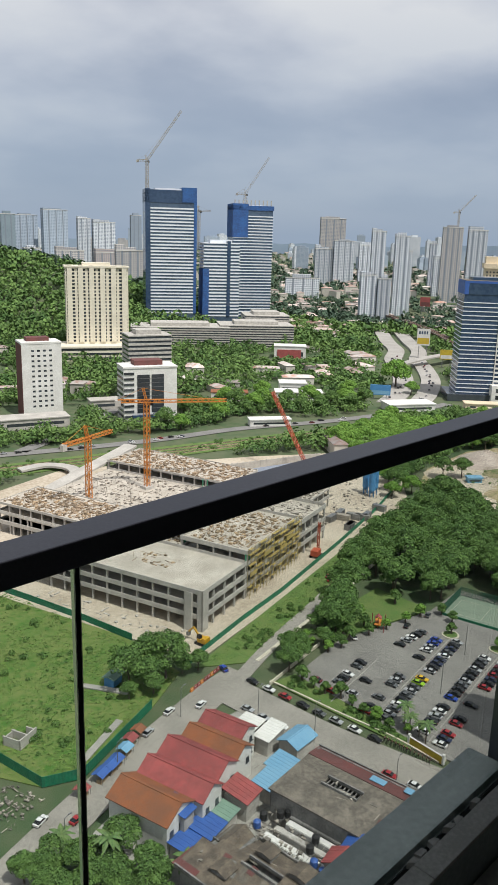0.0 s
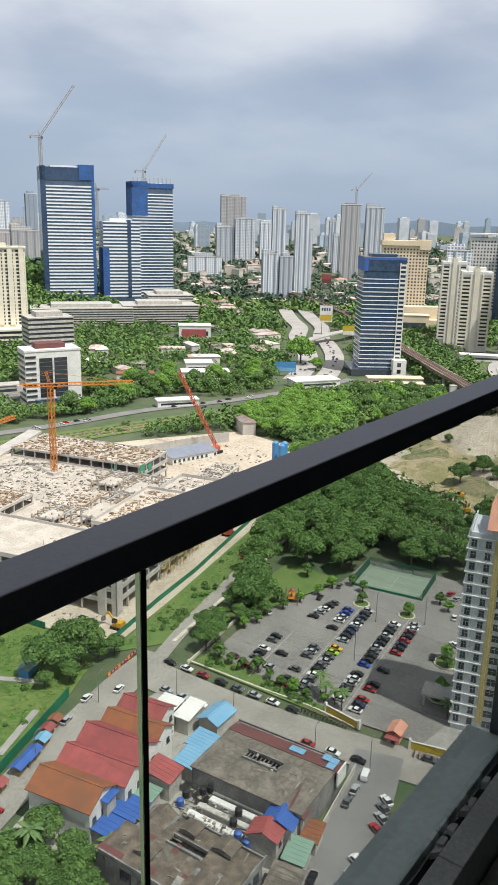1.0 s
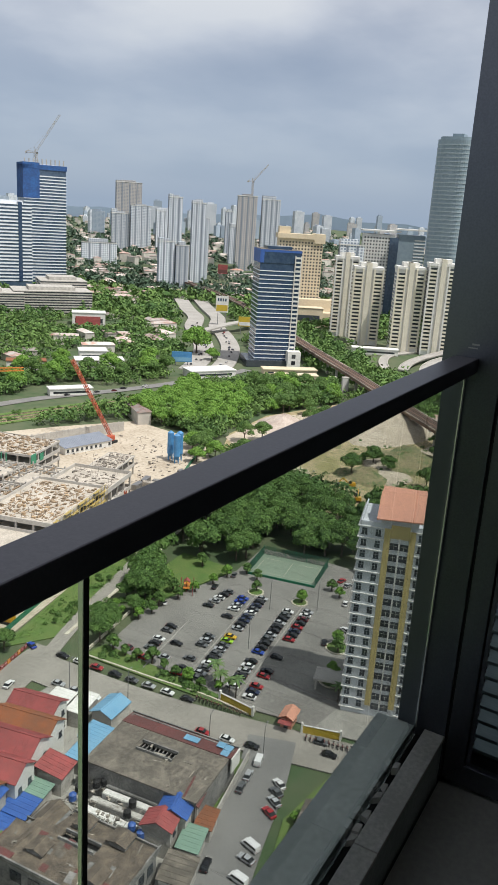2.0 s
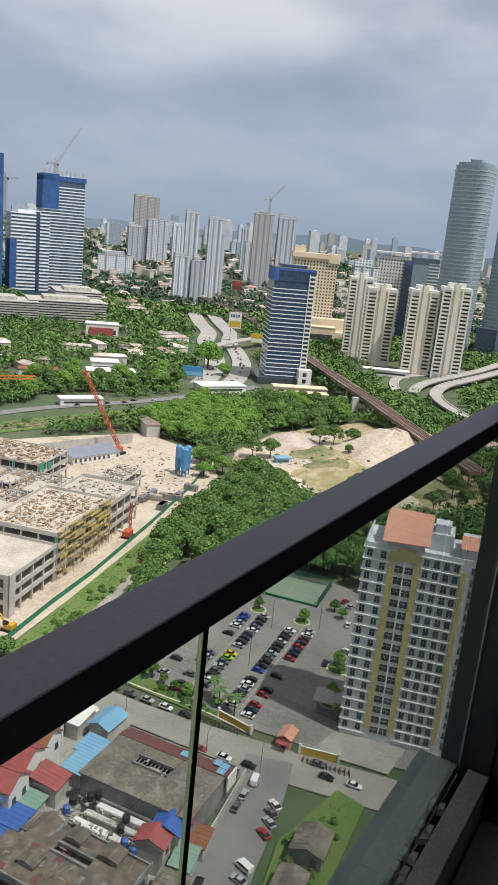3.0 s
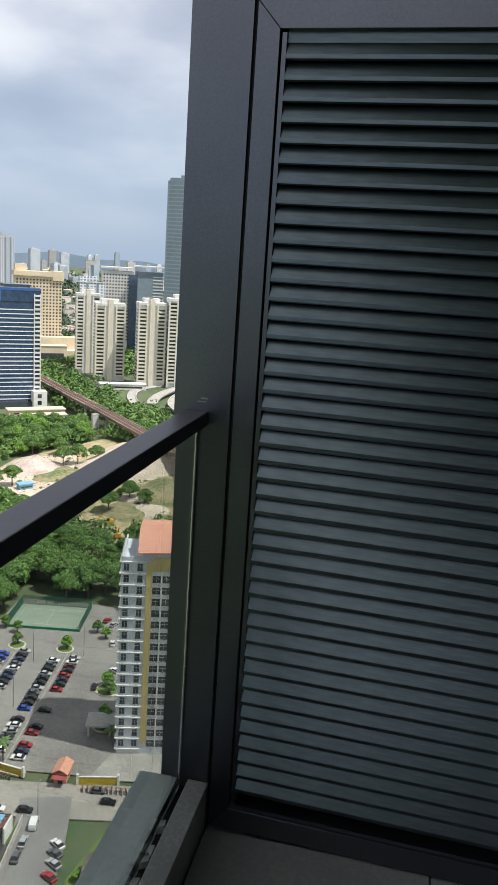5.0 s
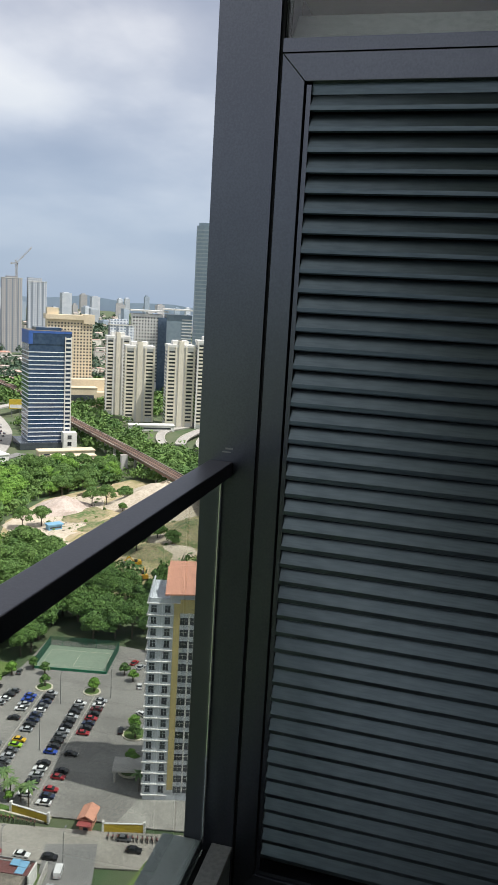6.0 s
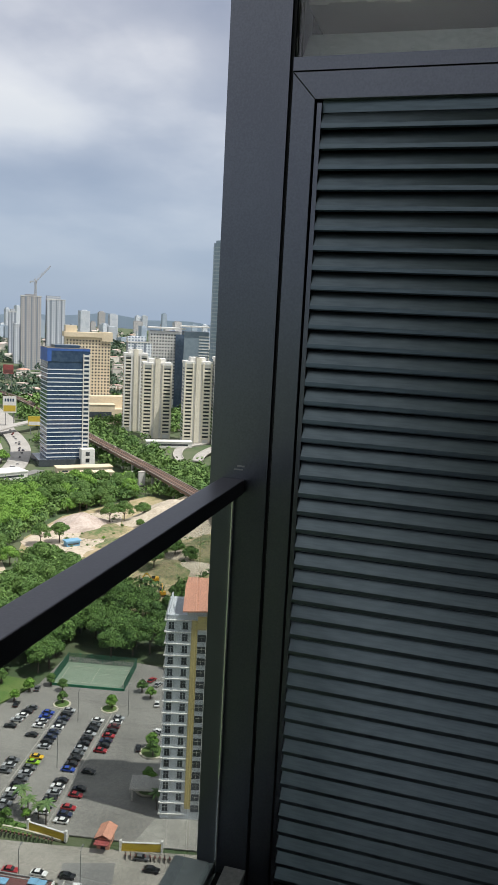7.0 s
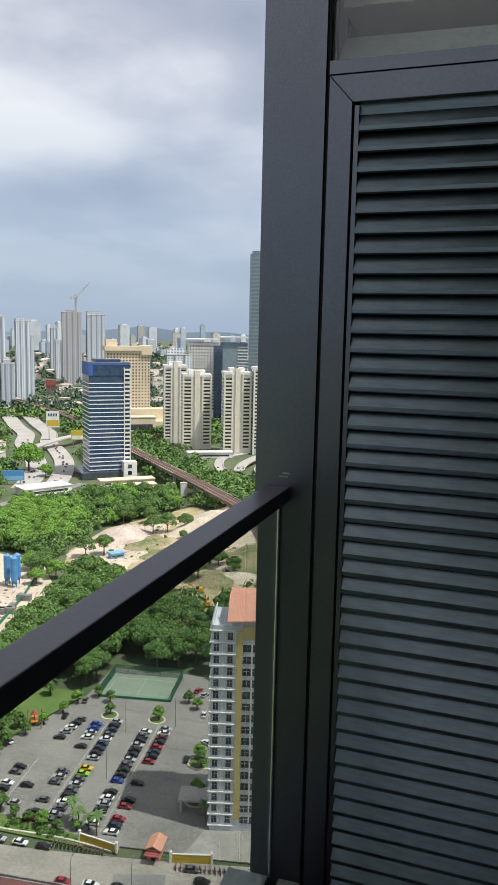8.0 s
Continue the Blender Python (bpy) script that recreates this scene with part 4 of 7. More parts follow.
def tower_crane(x, y, z0, h, jib_dir, jib, counter, material, label, luff=0.0, w=1.8):
    t = empty("tower_crane", pose(x, y, z0), label, "crane")
    part("base", Shape().box(-2.2, 2.2, -2.2, 2.2, 0, 1.2), M["conc"], t)
    part("mast", lattice(Shape(), (0, 0, 1.2), (0, 0, h), w, max(6, int(h / 2)), 0.13), material, t)
    c, s = math.cos(radians(jib_dir)), math.sin(radians(jib_dir))
    cl, sl = math.cos(radians(luff)), math.sin(radians(luff))
    part("jib", lattice(Shape(), (0, 0, h + 0.5), (c * jib * cl, s * jib * cl, h + 0.5 + jib * sl), w * 0.7, int(jib / 2.2), 0.10), material, t)
    part("counter_jib", lattice(Shape(), (0, 0, h + 0.5), (-c * counter, -s * counter, h + 0.5), w * 0.7, int(counter / 2), 0.12), material, t)
    part("counterweight", Shape().box(-1.2, 1.2, -0.8, 0.8, -1.6, 0.9, pose(-c * counter, -s * counter, h, rz=jib_dir)), M["conc"], t)
    part("cab", Shape().box(-0.9, 0.9, -0.9, 0.9, 0, 2.2, pose(c * 1.8 - s * 1.2, s * 1.8 + c * 1.2, h - 1.6, rz=jib_dir)), M["carglass"], t)
    part("apex", lattice(Shape(), (0, 0, h), (-c * 1.5, -s * 1.5, h + 6), w * 0.5, 4, 0.10), material, t)
    tie = Shape().bar((-c * 1.5, -s * 1.5, h + 6), (c * jib * cl * 0.8, s * jib * cl * 0.8, h + 1 + jib * sl * 0.8), 0.05)
    tie.bar((-c * 1.5, -s * 1.5, h + 6), (-c * counter, -s * counter, h + 1), 0.05)
    part("tie_rod", tie, material, t)


def digger(x, y, ang, label="yellow excavator on the earthworks"):
    d = empty("excavator", pose(x, y, 0.08, rz=ang), label, "excavator")
    for s in (-1.1, 1.1):
        part("track", Shape().box(-1.9, 1.9, s - 0.3, s + 0.3, 0, 0.8), M["tyre"], d)
    part("house", Shape().box(-1.8, 1.1, -1.25, 1.25, 0.9, 2.0).box(-1.8, -0.6, -1.2, 1.2, 2.0, 2.4), M["digger"], d)
    part("cab", Shape().box(0, 1.3, 0.2, 1.2, 1.8, 3.0), M["carglass"], d)
    part("boom", Shape().bar((1.0, -0.3, 1.6), (3.6, -0.3, 4.2), 0.22).bar((3.6, -0.3, 4.2), (5.4, -0.3, 2.2), 0.18), M["digger"], d)
    part("bucket", Shape().box(5.0, 5.9, -0.8, 0.2, 1.0, 2.2), M["steel"], d)


site()
tower_crane(175.5, 258, 8.4, 27, 15, 15, 14, M["orange"], "orange flat-top tower crane standing on the podium deck")
tower_crane(206, 259, 8.4, 38, -35, 34, 12, M["orange"], "tall orange tower crane with a long jib")
cr = empty("crawler_crane", pose(297, 246, 0), "red crawler crane with a raised lattice boom", "crane")
part("undercarriage", Shape().box(-3, 3, -2.6, -1.4, 0, 1.2).box(-3, 3, 1.4, 2.6, 0, 1.2).box(-2, 2, -1.4, 1.4, 0.4, 1.0), M["tyre"], cr)
part("house", Shape().box(-3.5, 2, -1.6, 1.6, 1.2, 3.6), M["redcrane"], cr)
part("boom", lattice(Shape(), (1.5, 0, 2.2), (-3, 22, 39), 1.3, 22, 0.12), M["redcrane"], cr)
digger(300, 114, 30)
digger(314.8, 123.5, 120, "yellow excavator on the dug-over slope")
digger(305.5, 110, 200, "second yellow excavator beside the soil heap")
digger(*B(-6, -4), 100, "small yellow excavator by the hoarding")
pr = empty("piling_rig", pose(*B(72, -5), 0, rz=20), "dark red piling rig beside the block", "piling rig")
part("tracks", Shape().box(-2.2, 2.2, -1.8, -1, 0, 0.9).box(-2.2, 2.2, 1, 1.8, 0, 0.9), M["tyre"], pr)
part("house", Shape().box(-2.4, 1.6, -1.4, 1.4, 0.9, 2.9), M["redcrane"], pr)
part("leader", lattice(Shape(), (2, 0, 0.6), (2, 0, 13), 0.7, 10, 0.08), M["redcrane"], pr)
# soil heaps
HEAPS = [(388, 196, 13, 7), (425, 150, 30, 12), (370, 118, 18, 5), (345, 150, 16, 4)]
heap_rng = random.Random(14)
HEAPS += [(heap_rng.uniform(300, 430), heap_rng.uniform(100, 190), heap_rng.uniform(5, 15), heap_rng.uniform(1.2, 3.8)) for k in range(22)]
HEAPS = [q for q in HEAPS if math.hypot(q[0] - 306, q[1] - 115) > q[2] * 1.5 + 9]
for i, (x, y, r0, h) in enumerate(HEAPS):
    s, n = Shape(), 28
    for k in range(7):
        q = k / 6
        for a in range(n):
            t = 2 * math.pi * a / n
            rr = r0 * (1 - q) * (1 + 0.45 * noise.noise((math.cos(t) * 1.5, math.sin(t) * 1.5, i + q)))
            s.v.append((x + rr * math.cos(t) * 1.4, y + rr * math.sin(t), h * (q**0.8) * (1 + 0.2 * noise.noise((a * 0.3, q * 4, i)))))
    for k in range(6):
        s.f += [(k * n + a, k * n + (a + 1) % n, (k + 1) * n + (a + 1) % n, (k + 1) * n + a) for a in range(n)]
    solid("spoil_mound", s, M["spoil"] if i < 1 else (M["dirt2"], M["dirt"], M["oldgrass"])[i % 3], "large heap of bare pinkish-grey soil" if i < 4 else "low uneven mound of dug earth and weeds", "soil heap", group="soil heaps")


# ---- highways, viaduct, billboards ----
ROAD_POINTS = []
CLEAR = []
BACK_ROAD = []


def roads_far():
    global ROAD_POINTS
    for pts, w in (([(478, 322), (520, 340), (566, 368), (610, 402), (650, 436), (705, 470), (760, 520), (880, 618)], 17), ([(492, 306), (530, 322), (580, 350), (628, 386), (668, 420), (720, 452), (780, 505), (900, 606)], 16)):
        ob, fine = ribbon("highway", pts, w, 0.3, M["highway"], "pale multi-lane highway bending between trees", "road", 4.0, heights=lambda t: 0.4 + 3.2 * t)
        ROAD_POINTS += [Vector((q.x, q.y, 0.4 + 3.2 * i / (len(fine) - 1))) for i, q in enumerate(fine) if q.length < 980]
    ribbon("highway", [(600, 405), (640, 400), (690, 396), (760, 420), (860, 470)], 9, 8, M["highway"], "flyover crossing the highway", "flyover", 1.2, heights=lambda t: 3 + 7 * math.sin(math.pi * t))
    # looping ramps of the interchange, on round piers
    for pts, w, z0, z1 in (([(536, 132), (548, 146), (572, 168), (600, 184), (640, 190), (690, 184), (760, 176), (840, 170)], 9, 1.0, 6.0), ([(600, 202), (622, 206), (652, 205), (690, 198), (750, 190), (840, 186)], 8, 1.5, 7.0), ([(596, 214), (624, 228), (660, 236), (700, 226), (760, 212)], 7, 0.4, 0.6)):
        ob, fine = ribbon("ramp_road", pts, w, z0, M["highway"], "curving pale ramp road of the interchange", "road", 0.9, heights=lambda t: z0 + (z1 - z0) * t)
        CLEAR.extend(q.copy() for q in fine)
        for sgn in (-1, 1):
            wall = Shape()
            for i in range(len(fine) - 1):
                d = (fine[i + 1] - fine[i]).normalized()
                n = Vector((-d.y, d.x)) * w * 0.5 * sgn
                t = i / (len(fine) - 1)
                z = z0 + (z1 - z0) * t
                wall.bar((*(fine[i] + n), z + 0.4), (*(fine[i + 1] + n), z + 0.4), 0.35)
            solid("ramp_parapet", wall, M["conc"], "pale concrete parapet of the ramp road", "parapet", "structure")
    ribbon("road", [(210, 372), (260, 395), (300, 418), (380, 470), (470, 540)], 8, 0.2, M["asphalt"], "suburban road between offices")
    ob, fine = ribbon("road", [(196, 374), (240, 358), (285, 345), (338, 335), (400, 312), (470, 296), (510, 292)], 8, 0.2, M["asphalt"], "service road behind the railway")
    CLEAR.extend(q.copy() for q in fine[::2])
    BACK_ROAD.extend(fine[2:-8])
    ribbon("road", [(1000, 880), (1080, 820), (1160, 740), (1300, 600)], 14, 9, M["highway"], "distant elevated road", "road", 1.5)
    ribbon("railway_verge", [(150, 356), (210, 341), (270, 323), (341, 302), (420, 274)], 20, 0.1, M["lawn"], "rough grass beside the railway", "grass")
    for off in (0, 4.5, 10):
        ob, fine = ribbon("railway", [(150, 350 + off), (210, 335 + off), (270, 317 + off), (341, 296 + off), (420, 268 + off)], 2.4, 0.22, M["dirt2"], "brown ballasted railway track", "railway")
        for q in (-0.7, 0.7):
            bars = Shape()
            for k in range(len(fine) - 1):
                d = (fine[k + 1] - fine[k]).normalized()
                n = Vector((-d.y, d.x)) * q
                bars.bar((*(fine[k] + n), 0.3), (*(fine[k + 1] + n), 0.3), 0.09)
            solid("rail_line", bars, M["tyre"], "dark steel rail on the ballast", "rail", "structure")
    CLEAR.extend(q.copy() for q in fine)
    # light-rail viaduct
    ob, fine = ribbon("viaduct", [(380, 90), (440, 146), (500, 200), (560, 256), (610, 302), (720, 400), (850, 528), (1020, 745)], 9, 11, M["viaduct"], "rust-brown elevated railway viaduct", "viaduct", 1.6)
    for sgn in (-1, 1):
        s = Shape()
        for i in range(0, len(fine) - 1):
            d = (fine[i + 1] - fine[i]).normalized()
            n = Vector((-d.y, d.x)) * 4.5 * sgn
            s.bar((*(fine[i] + n), 11.3), (*(fine[i + 1] + n), 11.3), 0.32)
        solid("viaduct_parapet", s, M["rubble"], "pale parapet of the railway viaduct", "parapet", "structure")
    rails = Shape()
    for q in (-2.6, -1.2, 1.2, 2.6):
        for i in range(0, len(fine) - 1):
            d = (fine[i + 1] - fine[i]).normalized()
            n = Vector((-d.y, d.x)) * q
            rails.bar((*(fine[i] + n), 11.1), (*(fine[i + 1] + n), 11.1), 0.12)
    solid("viaduct_rails", rails, M["tyre"], "dark rails and cable trough on the viaduct", "rails", "structure")
    pm = Shape().cyl(0, 0, 0, 9.6, 1.0, 10).box(-1.2, 1.2, -4, 4, 8.4, 9.5).mesh("pier", M["conc"])
    vp = empty("viaduct_pier_row", pose(0, 0, 0), "round concrete piers under the railway viaduct", "pier")
    for i in range(2, len(fine) - 1, 2):
        d = (fine[i + 1] - fine[i - 1]).normalized()
        part("pier", pm, None, vp, m=pose(fine[i].x, fine[i].y, 0, rz=math.degrees(math.atan2(d.y, d.x))))
    # bare piers of an unfinished bridge
    for x, y in ((492, 214), (497, 207)):
        b = empty("bridge_pier", pose(x, y, 0, rz=40), "unfinished pale concrete bridge pier", "pier", "bridge piers")
        part("shaft", Shape().box(-1.5, 1.5, -2.2, 2.2, 0, 9.5), M["plaster"], b)
        part("head", Shape().box(-1.6, 1.6, -2.4, 2.4, 9.5, 10.0), M["conc"], b)
        CLEAR.append(Vector((x, y)))
    # billboards: boards in plain colours
    for x, y, w, h, z, c, c2, ang, label in ((679, 422, 12.5, 16, 15, "white", "ywall", -58, "tall white and yellow advertising board"), (657, 382, 12, 9, 8, "ywall", "white", -58, "yellow advertising board beside the highway"), (486, 335, 15, 7.6, 3, "silo", "blueroof", -57, "wide blue advertising board"), (933, 582, 13, 12, 29, "redroof", "brownroof", -58, "dark red advertising screen")):
        b = empty("billboard", pose(x, y, 0, rz=ang), label, "billboard", "billboards")
        part("board", Shape().box(-w / 2, w / 2, -0.4, 0.4, z, z + h), M[c], b)
        part("panel", Shape().box(-w * 0.45, w * 0.45, -0.46, -0.4, z + h * 0.08, z + h * 0.45), M[c2], b)
        if c == "white":
            for i in range(4):
                part("letter_bar", Shape().box(-w * 0.36 + i * w * 0.19, -w * 0.24 + i * w * 0.19, -0.46, -0.4, z + h * 0.68, z + h * 0.86), M["navy"], b)
        for s in (-0.3, 0.3):
            part("leg", Shape().box(w * s - 0.3, w * s + 0.3, 0.4, 1.0, 0, z + h * 0.6), M["steel"], b)
    # low buildings near the highway
    for x, y, w, d, h, c, ang, label in ((572, 501, 30, 16, 14, "white", -48, "white hall with a large red screen on its front"), (470, 300, 34, 16, 5, "white", -32, "low white shed roof beside the highway"), (436, 372, 34, 14, 6, "white", -44, "low white house with a flat roof"), (452, 392, 20, 14, 8, "white", -44, "white two-storey house by the highway"), (395, 402, 26, 10, 6, "orangeroof", -44, "long low house with an orange roof"), (246, 418, 40, 14, 6, "conc", -20, "low grey depot roof"), (214, 440, 26, 12, 5, "blueroof", -20, "low depot with a light blue roof"), (318, 430, 40, 10, 6, "conc", -24, "low grey building behind trees"), (350, 182, 7, 4, 2.4, "blueroof", -40, "small shed with a light blue roof"), (360, 330, 26, 8, 4, "white", -34, "low white site office"), (520, 262, 40, 10, 4, "tan", -50, "terraced earth wall by the office tower"), (500, 246, 30, 8, 5, "tan", -50, "terraced tan retaining wall"), (660, 250, 40, 10, 5, "white", -62, "low white podium by the condominiums"), (760, 372, 40, 16, 20, "tan", -56, "low tan hotel wing")):
        b = empty("low_building", pose(x, y, 0, rz=ang), label, "building")
        part("wall", Shape().box(-w / 2, w / 2, -d / 2, d / 2, 0, h), M["white"] if c == "orangeroof" else M[c], b)
        part("roof", Shape().box(-w / 2 - 0.5, w / 2 + 0.5, -d / 2 - 0.5, d / 2 + 0.5, h, h + 0.6), M[c], b)
        part("window", Shape().box(-w * 0.42, w * 0.42, -d / 2 - 0.06, -d / 2 + 0.05, h * 0.35, h * 0.65), M["pane"], b)
        if "red screen" in label:
            part("screen", Shape().box(-w * 0.4, w * 0.35, -d / 2 - 0.5, -d / 2 - 0.1, 3, 11), M["redroof"], b)


roads_far()


# ---- buildings ----
def face_panes(top, w, d, z0, floors, storey, cols, pw, ph, sides="fl", material=None, name="window", sill=0.9, proud=0.02):
    """One pane per bay and storey on the sides named: f front, l left, r right, b back."""
    material = material or M["pane"]
    pm = Shape().box(-pw / 2, pw / 2, -proud, 0.1, 0, ph).mesh("pane", material)
    for s in sides:
        n = cols if s in "fb" else max(1, round(cols * d / w))
        span = w if s in "fb" else d
        for k in range(floors):
            for i in range(n):
                q = -span / 2 + span * (i + 0.5) / n
                z = z0 + storey * k + sill
                m = {"f": pose(q, -d / 2, z), "b": pose(q, d / 2, z, rz=180), "l": pose(-w / 2, q, z, rz=-90), "r": pose(w / 2, q, z, rz=90)}[s]
                part(name, pm, None, top, m=m)


def banded(name, x, y, ang, w, d, h, floors, body, band, label, band_h=0.45, out=0.35, base=5.0, cap=None, cut=0.0):
    """A glass tower wrapped by a spandrel band at each storey."""
    top = empty(name, pose(x, y, hill(x, y) * 0.5, rz=ang), label, "tower")
    part("body", Shape().box(-w / 2, w / 2, -d / 2, d / 2, 0, h), body, top)
    st = (h - base - cut) / floors
    bm = Shape().box(-w / 2 - out, w / 2 + out, -d / 2 - out, d / 2 + out, 0, st * band_h).mesh("band", band)
    for k in range(floors):
        part("band", bm, None, top, m=pose(0, 0, base + st * k))
    roof = Shape().box(-w / 2 - out, w / 2 + out, -d / 2 - out, d / 2 + out, h, h + 0.8).box(-w * 0.3, w * 0.3, -d * 0.3, d * 0.3, h + 0.8, h + 4)
    part("roof", roof, cap or band, top)
    return top


def far_block(x, y, ang, w, d, h, material, label, steps=0, seed=0, recess=True):
    r = random.Random(seed)
    top = empty("distant_tower", pose(x, y, hill(x, y) - 0.5, rz=ang), label, "tower", "skyline towers")
    h = h - hill(x, y)
    s = Shape().box(-w / 2, w / 2, -d / 2, d / 2, 0, h)
    part("body", s, material, top)
    rs = Shape().box(-w * 0.3, w * 0.25, -d * 0.3, d * 0.3, h, h + r.uniform(2, 6))
    if steps:
        rs.box(-w / 2, -w * 0.2, -d / 2, d / 2, h, h + steps)
    part("roof_plant", rs, material, top)
    # flat strips stand proud; their dark colour gives the shade of recesses
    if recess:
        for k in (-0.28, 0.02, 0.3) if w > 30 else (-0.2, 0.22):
            part("recess", Shape().box(w * k - 1.1, w * k + 1.1, -d / 2 - 0.4, -d / 2, 0, h), M["far_recess_shade"], top)
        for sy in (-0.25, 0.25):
            part("recess", Shape().box(-w / 2 - 0.4, -w / 2, d * sy - 1.1, d * sy + 1.1, 0, h), M["far_recess_shade"], top)
        part("coping", Shape().box(-w / 2 - 0.5, w / 2 + 0.5, -d / 2 - 0.5, d / 2 + 0.5, h - 1.2, h), M["white"], top)
    return top


def towers():
    # the three glass towers on one podium
    a = banded("office_tower", 580, 689, -33, 54, 30, 145, 33, M["bluepane"], M["band"], "dark blue glass tower with white floor bands", base=18, cut=14)
    part("crown", Shape().box(-27.4, 27.4, -15.4, 15.4, 134, 147).box(-27.4, -22, -15.4, 15.4, 20, 148), M["navy"], a, "dark glass crown")
    part("wrap", Shape().box(12, 27.6, -15.8, 15.6, 135, 150).box(24.5, 27.7, -15.7, 15.7, 18, 137), M["bluewrap"], a, "blue safety netting")
    b = banded("office_tower", 632, 664, -33, 40, 28, 97, 22, M["bluepane"], M["band"], "lower glass tower with white floor bands", base=18)
    part("wrap", Shape().box(-21, -14, -14.6, 14, 20, 70), M["bluewrap"], b, "blue safety netting")
    part("plain_panel", Shape().box(6, 10, -14.6, 14, 18, 100), M["navy"], b)
    c = banded("office_tower", 687, 671, -33, 46, 32, 138, 34, M["bluepane"], M["band"], "unfinished blue glass tower with bare top floors", base=18, cut=6, band_h=0.35)
    part("wrap", Shape().box(-24, -6, -16.6, 16.6, 106, 143).box(-24, 24, -16.6, 16.6, 136, 141), M["bluewrap"], c, "blue safety netting")
    cols = Shape()
    for i in range(10):
        cols.box(-22 + 4.7 * i, -21 + 4.7 * i, -15, -14, 138, 147)
    part("column_stub", cols, M["conc"], c)
    tower_crane(563, 706, 150, 38, -46, 62, 10, M["cranegrey"], "luffing crane on top of the glass tower", luff=54, w=2.6)
    tower_crane(684, 677, 140, 20, -46, 48, 10, M["cranegrey"], "luffing crane on the unfinished tower", luff=57, w=2.6)
    tower_crane(624, 690, 97, 42, -60, 14, 10, M["cranegrey"], "crane mast between the glass towers", w=2.2)
    for x, y, w, h, n in ((524, 606, 96, 20, 5), (590, 566, 74, 24, 6), (625, 585, 46, 30, 8)):
        p = banded("podium", x, y, -38, w, 40, h, n + 3, M["pane"], M["wallold"], "white banded parking podium below the glass towers", base=2, band_h=0.5)
    # cream apartment slab
    ap = empty("apartment_tower", pose(418, 596, 0, rz=-30), "cream apartment tower with dark window columns", "tower")
    part("podium", Shape().box(-36, 36, -26, 10, 0, 18), M["cream"], ap)
    part("body", Shape().box(-27, 27, -9, 9, 18, 84), M["cream"], ap)
    for i in range(6):
        part("pier", Shape().box(-25.6 + 9.4 * i, -21.4 + 9.4 * i, -10.2, -9, 20, 86), M["cream"], ap)
    part("cornice", Shape().box(-28, 28, -10.4, 10, 84, 85.4).box(-12, 12, -6, 6, 85.4, 88), M["cream"], ap)
    face_panes(ap, 54, 18, 19, 21, 3.05, 12, 2.3, 1.9, "fl")
    # Dark strips on the solid podium give parking openings their shade by colour.
    for k in range(4):
        part("parking_opening", Shape().box(-34, 34, -26.15, -26, 2.4 + 4 * k, 4.4 + 4 * k), M["pane"], ap)
    # banded apartment slab at the foot of the hill
    banded("apartment_tower", 302, 588, -30, 26, 20, 100, 30, M["pane"], M["cream"], "cream apartment slab with dark balcony bands", base=6, band_h=0.55)
    # white slab with small windows
    wo = empty("office_block", pose(268, 446, 0, rz=-18), "plain white office block with small dark windows", "building")
    part("body", Shape().box(-12.5, 12.5, -8, 8, 0, 46), M["white"], wo)
    part("side_wall", Shape().box(-12.7, -12.5, -8, 8, 0, 46), M["brownroof"], wo)
    part("roof_parapet", Shape().box(-12.7, 12.7, -8.2, 8.2, 46, 47.2), M["white"], wo)
    part("roof_plant", Shape().box(-8, 6, -3, 5, 47.2, 49.5), M["brownroof"], wo)
    pm = Shape().box(-0.9, 0.9, -0.06, 0.05, 0, 1.2).mesh("pane", M["pane"])
    for k in range(12):
        for i in range(4):
            part("window", pm, None, wo, m=pose(-5.6 + 3.7 * i, -8, 6 + 3.2 * k))
    # white office with a dark glass front
    wb = empty("office_block", pose(312, 392, 0, rz=-24), "white office block with a dark glass front", "building")
    part("body", Shape().box(-17, 17, -9, 9, 0, 34), M["white"], wb)
    part("glass_front", Shape().box(-8.5, -0.6, -9.3, -9, 6, 30), M["pane"], wb)
    part("glass_front", Shape().box(0.6, 8.5, -9.3, -9, 6, 30), M["pane"], wb)
    for k in range(8):
        part("mullion", Shape().box(-8.5, 8.5, -9.36, -9.3, 8.6 + 2.7 * k, 8.8 + 2.7 * k), M["steel"], wb)
    part("roof", Shape().box(-17.3, 17.3, -9.4, 9.4, 34, 35), M["white"], wb)
    part("roof_room", Shape().box(-9, 9, -4, 6, 35, 38), M["brownroof"], wb)
    part("canopy", Shape().box(-12, 12, -12, -9.2, 3.5, 5), M["navy"], wb)
    for k in range(9):
        part("fin", Shape().box(-16.8, -10.5, -9.4, -9, 3 + 3.4 * k, 4.4 + 3.4 * k), M["pane"], wb)
        part("fin", Shape().box(-17.3, -17, -8, 8, 3 + 3.4 * k, 4.6 + 3.4 * k), M["pane"], wb)
    banded("office_block", 350, 440, -24, 30, 20, 46, 13, M["pane"], M["wallold"], "pale office block with dark ribbon windows", base=6, band_h=0.5)
    # dark office tower with white ribs
    bk = banded("office_tower", 549, 294, -50, 31, 27, 86, 22, M["navy"], M["band"], "navy glass office tower with thin pale bands", base=6, band_h=0.2, out=0.25, cut=11, cap=M["navy"])
    part("crown", Shape().box(-15.8, 15.8, -13.8, 13.8, 78, 87), M["navy"], bk)
    part("crown_band", Shape().box(-15.9, 15.9, -13.9, 13.9, 86.0, 87.6).box(-15.9, -12.8, -13.95, 13.9, 78, 86), M["deepblue"], bk, "bright blue crown band")
